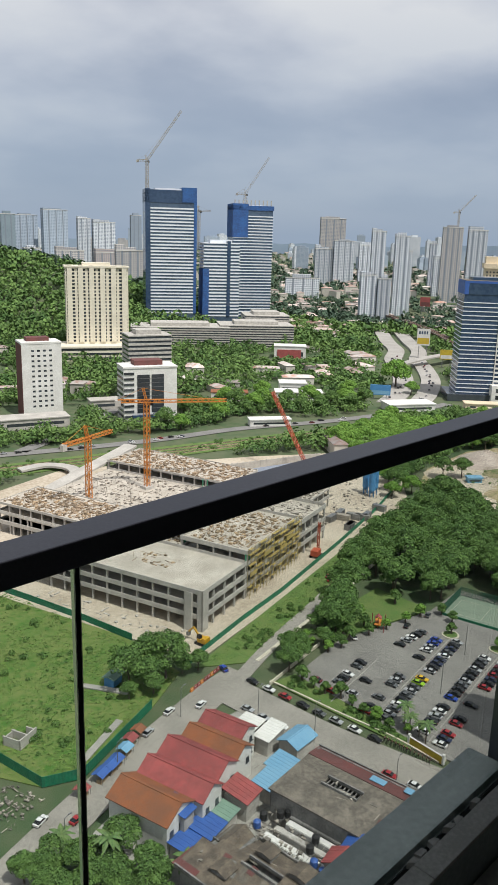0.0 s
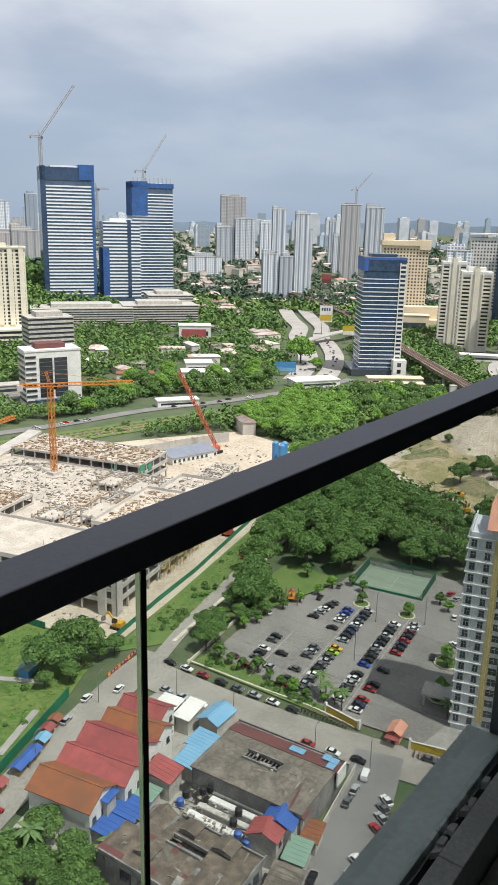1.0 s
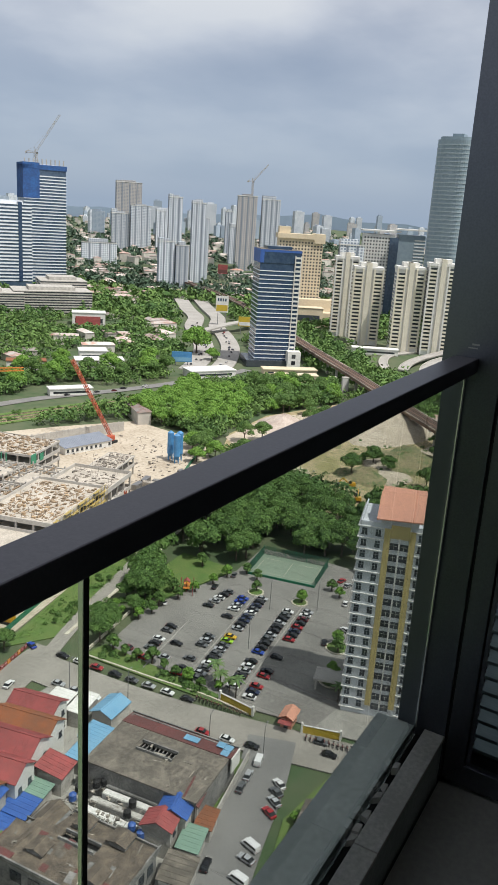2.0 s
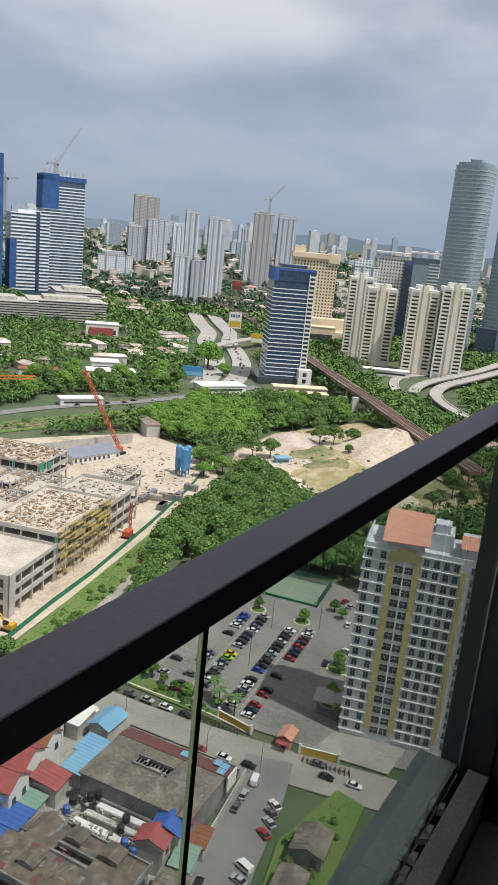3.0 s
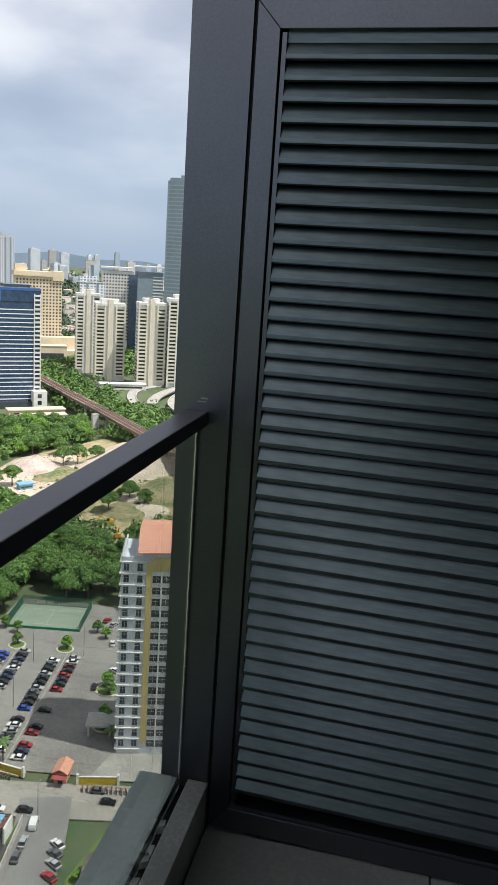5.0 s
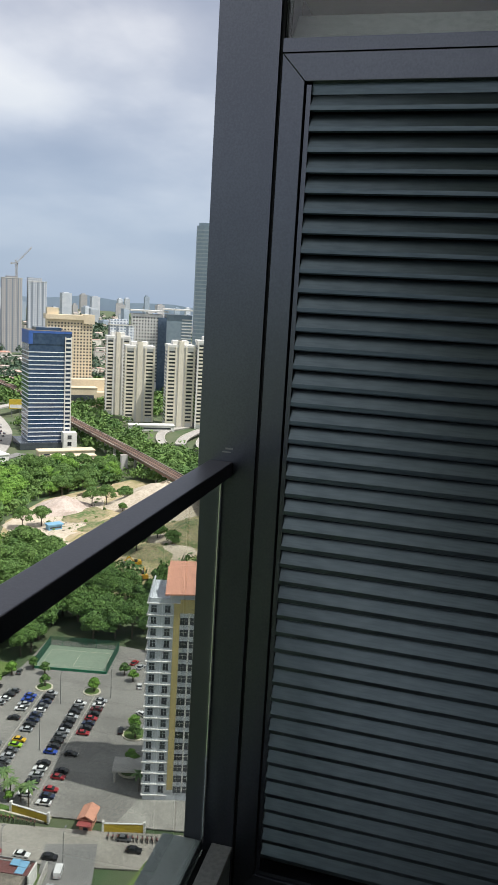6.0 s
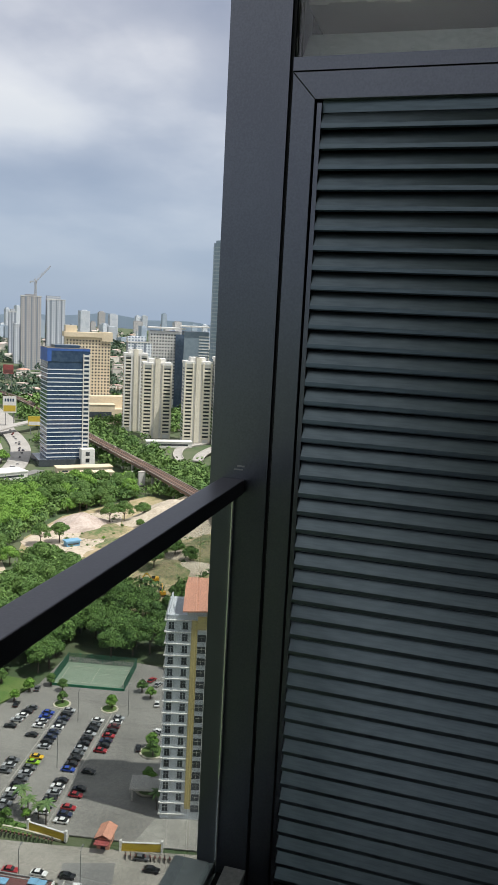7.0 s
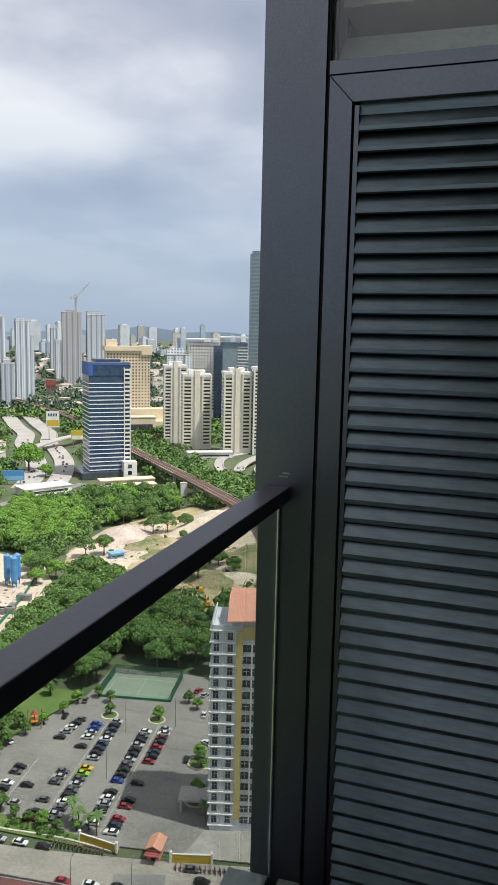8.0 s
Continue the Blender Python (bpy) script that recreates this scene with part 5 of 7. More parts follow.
    part("roof_deck", Shape().box(-15.4, 15.4, -13.4, 13.4, 87.6, 87.9), M["greyroof"], bk)
    tower_crane(1292, 752, 136, 26, -46, 40, 9, M["cranegrey"], "luffing crane on the distant unfinished tower", luff=48, w=2.6)
    rib = Shape().box(15.3, 15.9, -14.5, -13.6, 4, 84).box(10.8, 11.4, -14.5, -13.6, 4, 84)
    part("rib", rib, M["white"], bk)
    for k in range(25):
        part("rib_band", Shape().box(11.4, 15.3, -14.4, -13.7, 5 + 3.2 * k, 6.3 + 3.2 * k), M["white"], bk)
    part("annexe", Shape().box(9, 19, -22, -13.8, 0, 13), M["white"], bk)
    part("annexe_window", Shape().box(12, 15, -22.1, -22, 3, 6), M["pane"], bk)
    part("annexe_window", Shape().box(12, 15, -22.1, -22, 8, 11), M["pane"], bk)
    part("plinth", Shape().box(-22, 16, -18, 14, 0, 5), M["pane"], bk)
    # tan hotel
    tn = empty("hotel", pose(800, 402, 0, rz=-55), "tan hotel slab with rows of small windows", "building")
    part("body", Shape().box(-24, 24, -9, 9, 0, 90), M["tan"], tn)
    part("parapet", Shape().box(-26, 14, -11, 10, 88, 93).box(14, 26, -11, 10, 84, 94), M["tan"], tn)
    part("roof_curve", Shape().box(-24, -12, -6, 6, 93, 100), M["tan"], tn)
    face_panes(tn, 48, 18, 18, 20, 3.4, 14, 1.7, 1.7, "f", sill=0.8)
    part("low_wing", Shape().box(-10, 44, -28, -12, 0, 26), M["tan"], tn)
    part("low_wing", Shape().box(10, 60, -44, -28, 0, 14), M["tan"], tn)
    # white condominium towers
    for x, y, ang, w, d, h, nm in ((738, 318, -60, 22, 16, 76, "r"), (708, 283, -62, 26, 20, 70, "c"), (700, 240, -62, 24, 20, 74, "c"), (706, 213, -64, 24, 18, 79, "r")):
        cdo = empty("condominium", pose(x, y, 0, rz=ang), "cream-white condominium tower with balconies and a tiled crown", "tower", "condominium towers")
        part("body", Shape().box(-w / 2, w / 2, -d / 2, d / 2, 0, h), M["white"], cdo)
        part("core", Shape().box(-w * 0.09, w * 0.09, -d / 2 - 1.4, d / 2, 0, h + 5), M["cream"], cdo)
        for q in (-0.5, -0.2, 0.2, 0.5):
            part("pier", Shape().box(w * q - 0.7, w * q + 0.7, -d / 2 - 1.2, -d / 2, 0, h), M["cream"] if nm == "c" else M["white"], cdo)
        part("crown", Shape().box(-w / 2 - 0.6, w / 2 + 0.6, -d / 2 - 0.8, d / 2 + 0.6, h - 1, h + 1.5).box(-w * 0.3, w * 0.3, -d * 0.3, d * 0.3, h + 1.5, h + 5), M["white"], cdo)
        bal = Shape().box(-w * 0.13, w * 0.13, -1.0, 0, 0, 1.5).mesh("balcony", M["cream"])
        pn = Shape().box(-w * 0.125, w * 0.125, -0.1, 0.05, 1.5, 3.1).mesh("pane", M["pane"])
        sp = Shape().box(-0.1, 0.05, -d * 0.42, d * 0.42, 0.8, 2.8).mesh("pane", M["pane"])
        n = int((h - 6) / 3.3)
        for k in range(n):
            for q in (-0.34, 0.34):
                part("balcony", bal, None, cdo, m=pose(w * q, -d / 2, 4 + 3.3 * k))
                part("window", pn, None, cdo, m=pose(w * q, -d / 2, 4 + 3.3 * k))
            part("window", sp, None, cdo, m=pose(-w / 2, 0, 4 + 3.3 * k))

    # white and green office pair under one flat roof
    of = empty("office_block", pose(905, 334, 0, rz=-64), "white and green office blocks under a thin flat roof", "tower")
    part("body", Shape().box(-36, 0, -14, 14, 0, 97), M["white"], of)
    part("body", Shape().box(4, 34, -14, 14, 0, 98), M["teal"], of)
    part("glass_core", Shape().box(-6, 4, -15.5, 14, 0, 94), M["bluepane"], of)
    part("roof", Shape().box(-38, 6, -16, 16, 100, 101.6).box(2, 37, -17, 16, 103, 104.6), M["white"], of)
    face_panes(of, 72, 28, 18, 21, 3.7, 22, 1.7, 1.8, "", M["pane"])
    pm2 = Shape().box(-0.8, 0.8, -0.1, 0.1, 0, 1.8).mesh("pane", M["pane"])
    for k in range(21):
        for i in range(9):
            part("window", pm2, None, of, m=pose(-34 + 3.4 * i, -14, 18 + 3.7 * k))
        part("band", Shape().box(22, 34.4, -14.4, 14, 18 + 3.7 * k, 19.2 + 3.7 * k), M["white"], of)
    far_block(828, 353, -60, 26, 18, 86, M["far_white"], "white block with a pinkish stepped crown", 5)
    # tall rounded glass tower
    tl = empty("glass_tower", pose(868, 261, 0), "tall grey-green rounded glass tower", "tower")
    ring = [(21 * math.copysign(abs(math.cos(t)) ** 0.5, math.cos(t)), 19 * math.copysign(abs(math.sin(t)) ** 0.5, math.sin(t))) for t in (2 * math.pi * i / 40 for i in range(40))]
    part("body", Shape().prism(ring, 0, 196), M["teal"], tl)
    bmesh_band = Shape().prism([(x * 1.012, y * 1.012) for x, y in ring], 0, 1.2).mesh("band", M["far_tower_band"])
    for k in range(46):
        part("band", bmesh_band, None, tl, m=pose(0, 0, 6 + 4.1 * k))
    part("crown", Shape().prism([(x * 0.9, y * 0.9) for x, y in ring], 196, 199).box(-6, 6, -6, 6, 199, 203), M["teal"], tl)
    # dark glass slab beside it
    dk = banded("glass_tower", 905, 212, -20, 46, 30, 152, 36, M["teal"], M["far_tower_band"], "dark grey glass slab tower with thin pale bands", band_h=0.22, base=8)
    part("annexe", Shape().box(-44, -23, -20, 6, 0, 34), M["bluepane"], dk, "low blue glass annexe")
    # far skyline, with haze put into its wall colours
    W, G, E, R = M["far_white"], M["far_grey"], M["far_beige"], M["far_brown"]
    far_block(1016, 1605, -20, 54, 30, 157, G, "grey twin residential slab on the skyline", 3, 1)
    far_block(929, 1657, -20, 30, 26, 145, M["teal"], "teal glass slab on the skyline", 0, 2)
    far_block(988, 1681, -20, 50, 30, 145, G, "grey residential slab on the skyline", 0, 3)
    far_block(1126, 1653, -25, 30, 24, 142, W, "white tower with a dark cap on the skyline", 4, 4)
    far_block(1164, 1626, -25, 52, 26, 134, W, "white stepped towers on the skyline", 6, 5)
    far_block(1348, 1739, -30, 28, 24, 156, G, "haze-tinted pale blue-grey tower on the skyline", 0, 6)
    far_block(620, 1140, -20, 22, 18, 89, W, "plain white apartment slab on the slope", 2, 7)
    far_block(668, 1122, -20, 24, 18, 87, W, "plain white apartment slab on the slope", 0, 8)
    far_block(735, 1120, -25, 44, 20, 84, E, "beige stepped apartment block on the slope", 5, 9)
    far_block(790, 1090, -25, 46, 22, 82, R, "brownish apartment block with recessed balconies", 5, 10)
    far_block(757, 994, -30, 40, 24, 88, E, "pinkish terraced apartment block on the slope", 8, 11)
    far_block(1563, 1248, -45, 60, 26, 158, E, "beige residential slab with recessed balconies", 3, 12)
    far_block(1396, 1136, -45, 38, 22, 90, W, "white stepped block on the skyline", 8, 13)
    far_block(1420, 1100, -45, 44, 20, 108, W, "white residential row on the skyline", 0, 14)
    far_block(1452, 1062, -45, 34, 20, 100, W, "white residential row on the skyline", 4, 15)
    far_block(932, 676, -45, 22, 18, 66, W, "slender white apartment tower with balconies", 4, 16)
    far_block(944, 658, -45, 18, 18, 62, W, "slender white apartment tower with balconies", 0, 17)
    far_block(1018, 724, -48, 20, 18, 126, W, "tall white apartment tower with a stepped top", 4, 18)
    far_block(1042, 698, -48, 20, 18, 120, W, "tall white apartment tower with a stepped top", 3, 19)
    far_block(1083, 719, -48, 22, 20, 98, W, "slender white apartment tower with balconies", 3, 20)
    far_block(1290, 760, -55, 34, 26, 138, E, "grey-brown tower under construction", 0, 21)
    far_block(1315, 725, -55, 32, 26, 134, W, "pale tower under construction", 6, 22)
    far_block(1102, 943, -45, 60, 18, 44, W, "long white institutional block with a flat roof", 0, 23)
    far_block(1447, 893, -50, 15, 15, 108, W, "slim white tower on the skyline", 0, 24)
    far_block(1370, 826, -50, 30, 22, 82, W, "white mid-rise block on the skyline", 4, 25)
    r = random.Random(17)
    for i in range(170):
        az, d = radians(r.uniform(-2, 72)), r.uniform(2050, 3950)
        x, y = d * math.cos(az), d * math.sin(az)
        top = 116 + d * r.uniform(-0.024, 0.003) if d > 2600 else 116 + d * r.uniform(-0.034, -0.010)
        far_block(x, y, r.uniform(-60, -20), r.uniform(14, 40), r.uniform(14, 24), max(top, hill(x, y) + 20), r.choice((W, W, G, G, E)), r.choice(("pale high-rise block with haze put into its colour", "grey residential slab with haze put into its colour")), r.choice((0, 0, 4)), i, False)
    # near apartment tower with salmon roof
    apt = empty("apartment_tower", pose(*APT, 0, rz=-74), "white and ochre apartment tower with a salmon roof", "tower")
    st, n = 2.78, 17
    h = st * n + 1.6
    part("body", Shape().box(0, 27, 0, 15, 0, h), M["aptwall"], apt)
    part("ochre_strip", Shape().box(5.6, 7.0, -0.25, 0, 3, h).box(11.2, 12.6, -0.25, 0, 3, h).box(7.0, 11.2, -0.2, 0, h - 2.2, h + 1).box(21.5, 22.6, -0.25, 0, 3, h - 2), M["yellow"], apt, "ochre painted strip")
    part("downpipe", Shape().box(8.95, 9.3, -0.5, -0.25, 3, h - 2), M["white"], apt)
    for k in range(n + 1):
        part("floor_band", Shape().box(-0.45, 5.5, -0.35, 0, 1.45 + st * k, 1.6 + st * k).box(12.7, 21.4, -0.35, 0, 1.45 + st * k, 1.6 + st * k).box(-0.45, 0, -0.35, 15, 1.4 + st * k, 1.65 + st * k), M["white"], apt)
    pm = Shape().box(-0.92, 0.92, -0.05, 0.05, 0, 1.5).box(-1.0, 1.0, -0.12, 0, -0.1, 0).mesh("pane", M["pane"])
    mul = Shape().box(-0.03, 0.03, -0.08, -0.05, 0, 1.35).box(-0.8, 0.8, -0.08, -0.05, 0.85, 0.9).mesh("mullion", M["white"])
    pn1 = Shape().box(-0.58, 0.58, -0.05, 0.05, 0, 1.5).box(-0.7, 0.7, -0.14, 0, -0.1, 0).mesh("pane", M["pane"])
    mul1 = Shape().box(-0.03, 0.03, -0.08, -0.05, 0, 1.5).box(-0.58, 0.58, -0.08, -0.05, 0.95, 1.0).mesh("mullion", M["aptwall"])
    for k in range(n):
        for u in (1.1, 4.2, 8.0, 10.2, 13.8, 16.0, 18.3, 20.4, 24.2):
            p = part("window", pm if 7 < u < 11 else pn1, None, apt, m=pose(u, -0.02, 2.3 + st * k))
            part("mullion", mul if 7 < u < 11 else mul1, None, p)
        for v in (2.5, 6, 9.5, 13):
            p = part("window", pm, None, apt, m=pose(-0.02, v, 2.3 + st * k, rz=-90))
            part("mullion", mul, None, p)
    part("parapet", Shape().box(0, 5, 0, 0.3, h, h + 1.1).box(0, 0.3, 0, 15, h, h + 1.1).box(12.6, 27, 0, 0.3, h, h + 1.1).box(26.7, 27, 0, 15, h, h + 1.1), M["aptwall"], apt)
    part("penthouse", Shape().box(4.6, 13, 0.2, 14, h, h + 2.6).box(13.4, 19, 5, 12, h, h + 4).box(14.5, 18, 6, 10, h + 4, h + 6).box(21, 26.5, 1, 12, h, h + 3), M["aptwall"], apt)
    part("roof", Shape().add([(3.6, -1.2, h + 2.2), (14, -1.2, h + 2.6), (14, 7, h + 6.4), (3.6, 7, h + 6), (3.6, -1.2, h + 2.5), (14, -1.2, h + 2.9), (14, 7, h + 6.7), (3.6, 7, h + 6.3)], [(0, 1, 2, 3), (4, 7, 6, 5), (0, 4, 5, 1), (1, 5, 6, 2), (2, 6, 7, 3), (3, 7, 4, 0)]), M["salmon"], apt, "salmon sheet roof")
    part("roof", Shape().box(3.6, 14, 7.1, 15, h + 4.6, h + 5), M["salmon"], apt, "salmon sheet roof")
    part("roof", Shape().gable(21, 26.5, 1, 8, h + 3, 1.8), M["salmon"], apt, "salmon sheet roof")
    part("porch", Shape().box(-8, 0, 6, 12, 3.0, 3.5).box(-7.6, -7.1, 6.3, 6.9, 0, 3.0).box(-7.6, -7.1, 11, 11.6, 0, 3.0), M["conc"], apt)


APT = (160.2, 59.6)
M["far_tower_band"] = mat("pale_grey_spandrel", (0.40, 0.46, 0.49), (0.34, 0.40, 0.43), rough=0.5, scale=0.05, fine=0.4)
towers()


# ---- old houses and sheds ----
R = plan(12.0, 79.0, 111.0)   # terrace row; v runs away from the street


def wall_windows(parent, w, d, h, seed, sides="fblr", z0=1.2):
    r = random.Random(seed)
    pm = Shape().box(-0.6, 0.6, -0.06, 0.06, 0, 1.3).box(-0.75, 0.75, -0.2, 0, -0.1, 0).mesh("pane", M["pane"])
    for s in sides:
        span = w if s in "fb" else d
        n = max(1, int(span / 2.6))
        for k in range(max(1, int(h / 3.2))):
            for i in range(n):
                if r.random() < 0.2:
                    continue
                q = span * (i + 0.5) / n
                m = {"f": pose(q, 0, 0), "b": pose(q, d, 0, rz=180), "l": pose(0, q, 0, rz=-90), "r": pose(w, q, 0, rz=90)}[s]
                part("window", pm, None, parent, m=Matrix.Translation((0, 0, z0 + 3.2 * k)) @ m)


def house(x, y, ang, w, d, h, rise, roof, wall, label, ridge="x", seed=0, sides="fblr", over=0.5, ribs=True):
    t = empty("house", pose(x, y, 0, rz=ang), label, "house")
    part("wall", Shape().box(0, w, 0, d, 0, h), wall, t)
    if ridge == "x":
        tri = Shape()
        for xx in (0.02, w - 0.12):
            tri.add([(xx, 0, h), (xx, d, h), (xx, d / 2, h + rise * 0.92), (xx + 0.1, 0, h), (xx + 0.1, d, h), (xx + 0.1, d / 2, h + rise * 0.92)], [(0, 1, 2), (3, 5, 4), (0, 3, 4, 1), (1, 4, 5, 2), (2, 5, 3, 0)])
        part("gable_wall", tri, wall, t)
        rp = part("roof", Shape().gable(0, w, 0, d, h, rise, over), roof, t)
        part("ridge_cap", Shape().box(-over, w + over, d / 2 - 0.2, d / 2 + 0.2, h + rise + 0.08, h + rise + 0.24), roof, t)
        if ribs:
            n = int(w / 0.9)
            rb = Shape()
            for k in range(n + 1):
                px = w * k / n
                for ya in (-over, d + over):
                    rb.bar((px, ya, h + 0.18), (px, d / 2, h + rise + 0.18), 0.03)
            part("roof_rib", rb, roof, t)
    else:
        slab = Shape().add([(-over, -over, h), (w + over, -over, h), (w + over, d + over, h + rise), (-over, d + over, h + rise), (-over, -over, h + 0.15), (w + over, -over, h + 0.15), (w + over, d + over, h + rise + 0.15), (-over, d + over, h + rise + 0.15)], [(3, 2, 1, 0), (4, 5, 6, 7), (0, 1, 5, 4), (1, 2, 6, 5), (2, 3, 7, 6), (3, 0, 4, 7)])
        part("roof", slab, roof, t)
        if ribs:
            rb = Shape()
            n = int(w / 0.9)
            for k in range(n + 1):
                px = -over + (w + 2 * over) * k / n
                rb.bar((px, -over, h + 0.15), (px, d + over, h + rise + 0.15), 0.045)
            part("roof_rib", rb, roof, t)
    if h > 3 and sides:
        wall_windows(t, w, d, h, seed, sides)
    return t


def old_town():
    # terrace along the dusty street: ridge runs from street to yard
    spec = ((0.0, 8.6, 14.5, 7.6, 2.6, "orangeroof", "rusty orange tiled roof"), (8.9, 6.6, 16.0, 7.8, 2.4, "redroof", "faded red sheet roof"), (15.7, 7.6, 15.0, 7.8, 2.6, "redroof", "faded red sheet roof"), (23.5, 6.6, 14.0, 7.4, 2.2, "orangeroof", "rusty orange roof"), (30.3, 6.6, 11.0, 7.0, 2.0, "redroof", "maroon sheet roof"))
    for k, (u, w, d, h, rise, rf, words) in enumerate(spec):
        x, y = R(u, 0.6 - (0.4 if k % 2 else 0))
        house(x, y, 12 - 90, d, w, h, rise, M[rf], M["white"], "stained white terrace house with a " + words, "x", k, "lr")
    # sheds and awnings behind the terrace
    for u, v, w, d, h, rise, rf, words in ((0.5, -19.6, 5, 5.4, 3.4, 0.7, "deepblue", "deep blue sheet awning"), (5.9, -19.8, 5, 5.0, 3.6, 0.7, "deepblue", "deep blue sheet awning"), (11.2, -19.6, 4.5, 4, 3.4, 0.5, "greensheet", "pale green sheet roof"), (17, -21, 5, 5.5, 4.6, 1.4, "redroof", "red lean-to roof"), (4.0, -15.0, 3.0, 4.6, 7.6, 1.0, "deepblue", "blue tarpaulin on the roof slope")):
        x, y = R(u, v)
        house(x, y, 12, w, d, h, rise, M[rf], M["wallold"], "small lean-to with a " + words, "y", int(u), "")
    house(107.2, 93.6, 9, 5.4, 4.6, 3.6, 0.7, M["blueroof"], M["wallold"], "shed under a light blue sheet roof", "y", 11, "")
    house(113.5, 95.5, 9, 5.4, 5.0, 3.6, 0.5, M["blueroof"], M["wallold"], "shed under a light blue sheet roof", "y", 12, "")
    house(121.5, 99.2, 4, 7.0, 5.2, 3.8, 1.3, M["blueroof"], M["wallold"], "corner stall under a bright blue hipped roof", "x", 13, "")
    house(114.5, 109.6, 12, 9.0, 4.6, 4.4, 0.3, M["white"], M["wallold"], "low shed with a white flat roof", "y", 14, "")
    house(118.5, 105.4, 12, 7.5, 3.4, 4.2, 0.3, M["white"], M["wallold"], "low shed with a white flat roof", "y", 15, "")
    house(267, 247.5, -15, 26, 11, 3.4, 1.4, M["slate"], M["white"], "long low site office with a blue-grey sheet roof", "y", 16, "f", 0.5)
    # grey workshop with a long roof slot
    ws = empty("workshop", pose(106.6, 66.4, 0, rz=6), "old grey workshop with a weathered flat roof and open slot", "workshop")
    part("wall", Shape().box(0, 0.3, 0, 25, 0, 7.6).box(0, 18, 24.7, 25, 0, 7.6).box(0, 18, 0, 0.3, 0, 7.6).box(17.7, 18, 0, 25, 0, 7.6), M["wallgrey"], ws)
    part("roof", Shape().box(-0.4, 7.6, -0.4, 25.3, 7.6, 7.9).box(10.2, 14.2, -0.4, 25.3, 7.6, 7.9).box(7.6, 10.2, -0.4, 9.6, 7.6, 7.9).box(7.6, 10.2, 17.6, 25.3, 7.6, 7.9), M["greyroof"], ws)
    part("slot_kerb", Shape().box(7.4, 7.7, 9.4, 17.8, 7.9, 8.5).box(10.1, 10.4, 9.4, 17.8, 7.9, 8.5), M["wallgrey"], ws)
    for k in range(9):
        part("slot_rafter", Shape().box(7.6, 10.2, 9.9 + 0.9 * k, 10.05 + 0.9 * k, 7.3, 7.6), M["wallgrey"], ws)
    part("sheet_roof", Shape().add([(14.0, -0.6, 7.9), (18.6, -0.6, 7.2), (18.6, 25.4, 7.2), (14.0, 25.4, 7.9), (14.0, -0.6, 8.05), (18.6, -0.6, 7.35), (18.6, 25.4, 7.35), (14.0, 25.4, 8.05)], [(0, 1, 2, 3), (7, 6, 5, 4), (0, 4, 5, 1), (1, 5, 6, 2), (2, 6, 7, 3), (3, 7, 4, 0)]), M["brownroof"], ws, "maroon sheet roof")
    part("edge_trim", Shape().box(18.4, 18.7, -0.6, 25.4, 7.3, 7.75), M["wallgrey"], ws)
    for v0, u0 in ((7.5, 15.0), (0.2, 16.0), (0.2, 14.2), (2.0, 16.2)):
        part("patch_sheet", Shape().box(u0, u0 + 1.7, v0, v0 + (3.4 if v0 > 5 else 1.7), 8.0, 8.12), M["blueroof"], ws, "light blue patch sheet")
    part("cloth", Shape().box(14.4, 18.5, -0.9, -0.6, 4.2, 7.6), M["white"], ws, "hanging white sheets")
    part("floor", Shape().box(0.3, 17.7, 0.3, 24.7, 0.05, 0.2), M["yard"], ws)
    # second grey house with roof light and broken roofs
    w2 = empty("workshop", pose(79.0, 64.5, 0, rz=4), "old grimy workshop with patched grey roofs", "workshop")
    part("wall", Shape().box(0.2, 14.6, 0.2, 24, 0, 7.2), M["wallgrey"], w2)
    part("roof", Shape().add([(-0.4, -0.4, 7.2), (7, -0.4, 8.6), (7, 25, 8.6), (-0.4, 25, 7.2), (-0.4, -0.4, 7.4), (7, -0.4, 8.8), (7, 25, 8.8), (-0.4, 25, 7.4)], [(0, 1, 2, 3), (7, 6, 5, 4), (0, 4, 5, 1), (1, 5, 6, 2), (2, 6, 7, 3), (3, 7, 4, 0)]), M["oldroof"], w2)
    part("roof", Shape().add([(9, -0.4, 8.4), (15, -0.4, 7.0), (15, 18, 7.0), (9, 18, 8.4), (9, -0.4, 8.6), (15, -0.4, 7.2), (15, 18, 7.2), (9, 18, 8.6)], [(0, 1, 2, 3), (7, 6, 5, 4), (0, 4, 5, 1), (1, 5, 6, 2), (2, 6, 7, 3), (3, 7, 4, 0)]), M["oldroof"], w2)
    part("roof", Shape().box(6.8, 9.2, -0.4, 8, 8.3, 8.7).box(6.8, 9.2, 15.5, 22, 8.3, 8.7), M["oldroof"], w2)
    part("roof", Shape().gable(9.5, 14.5, 18.6, 24.4, 6.4, 2.0, 0.4), M["oldroof"], w2)
    part("slot_kerb", Shape().box(6.7, 7.0, 8, 15.5, 8.6, 9.4).box(9.0, 9.3, 8, 15.5, 8.5, 9.2), M["wallgrey"], w2)
    part("patch_sheet", Shape().box(-0.4, 5, 20.4, 25.6, 7.6, 7.75), M["brownroof"], w2, "maroon patch of sheet roofing")
    for k in range(5):
        part("window", Shape().box(1.0 + 2.7 * k, 2.6 + 2.7 * k, 0.05, 0.25, 3.6, 5.6), M["pane"], w2)
        part("window", Shape().box(0.05, 0.25, 2.0 + 4 * k, 4.4 + 4 * k, 3.4, 5.6), M["pane"], w2)
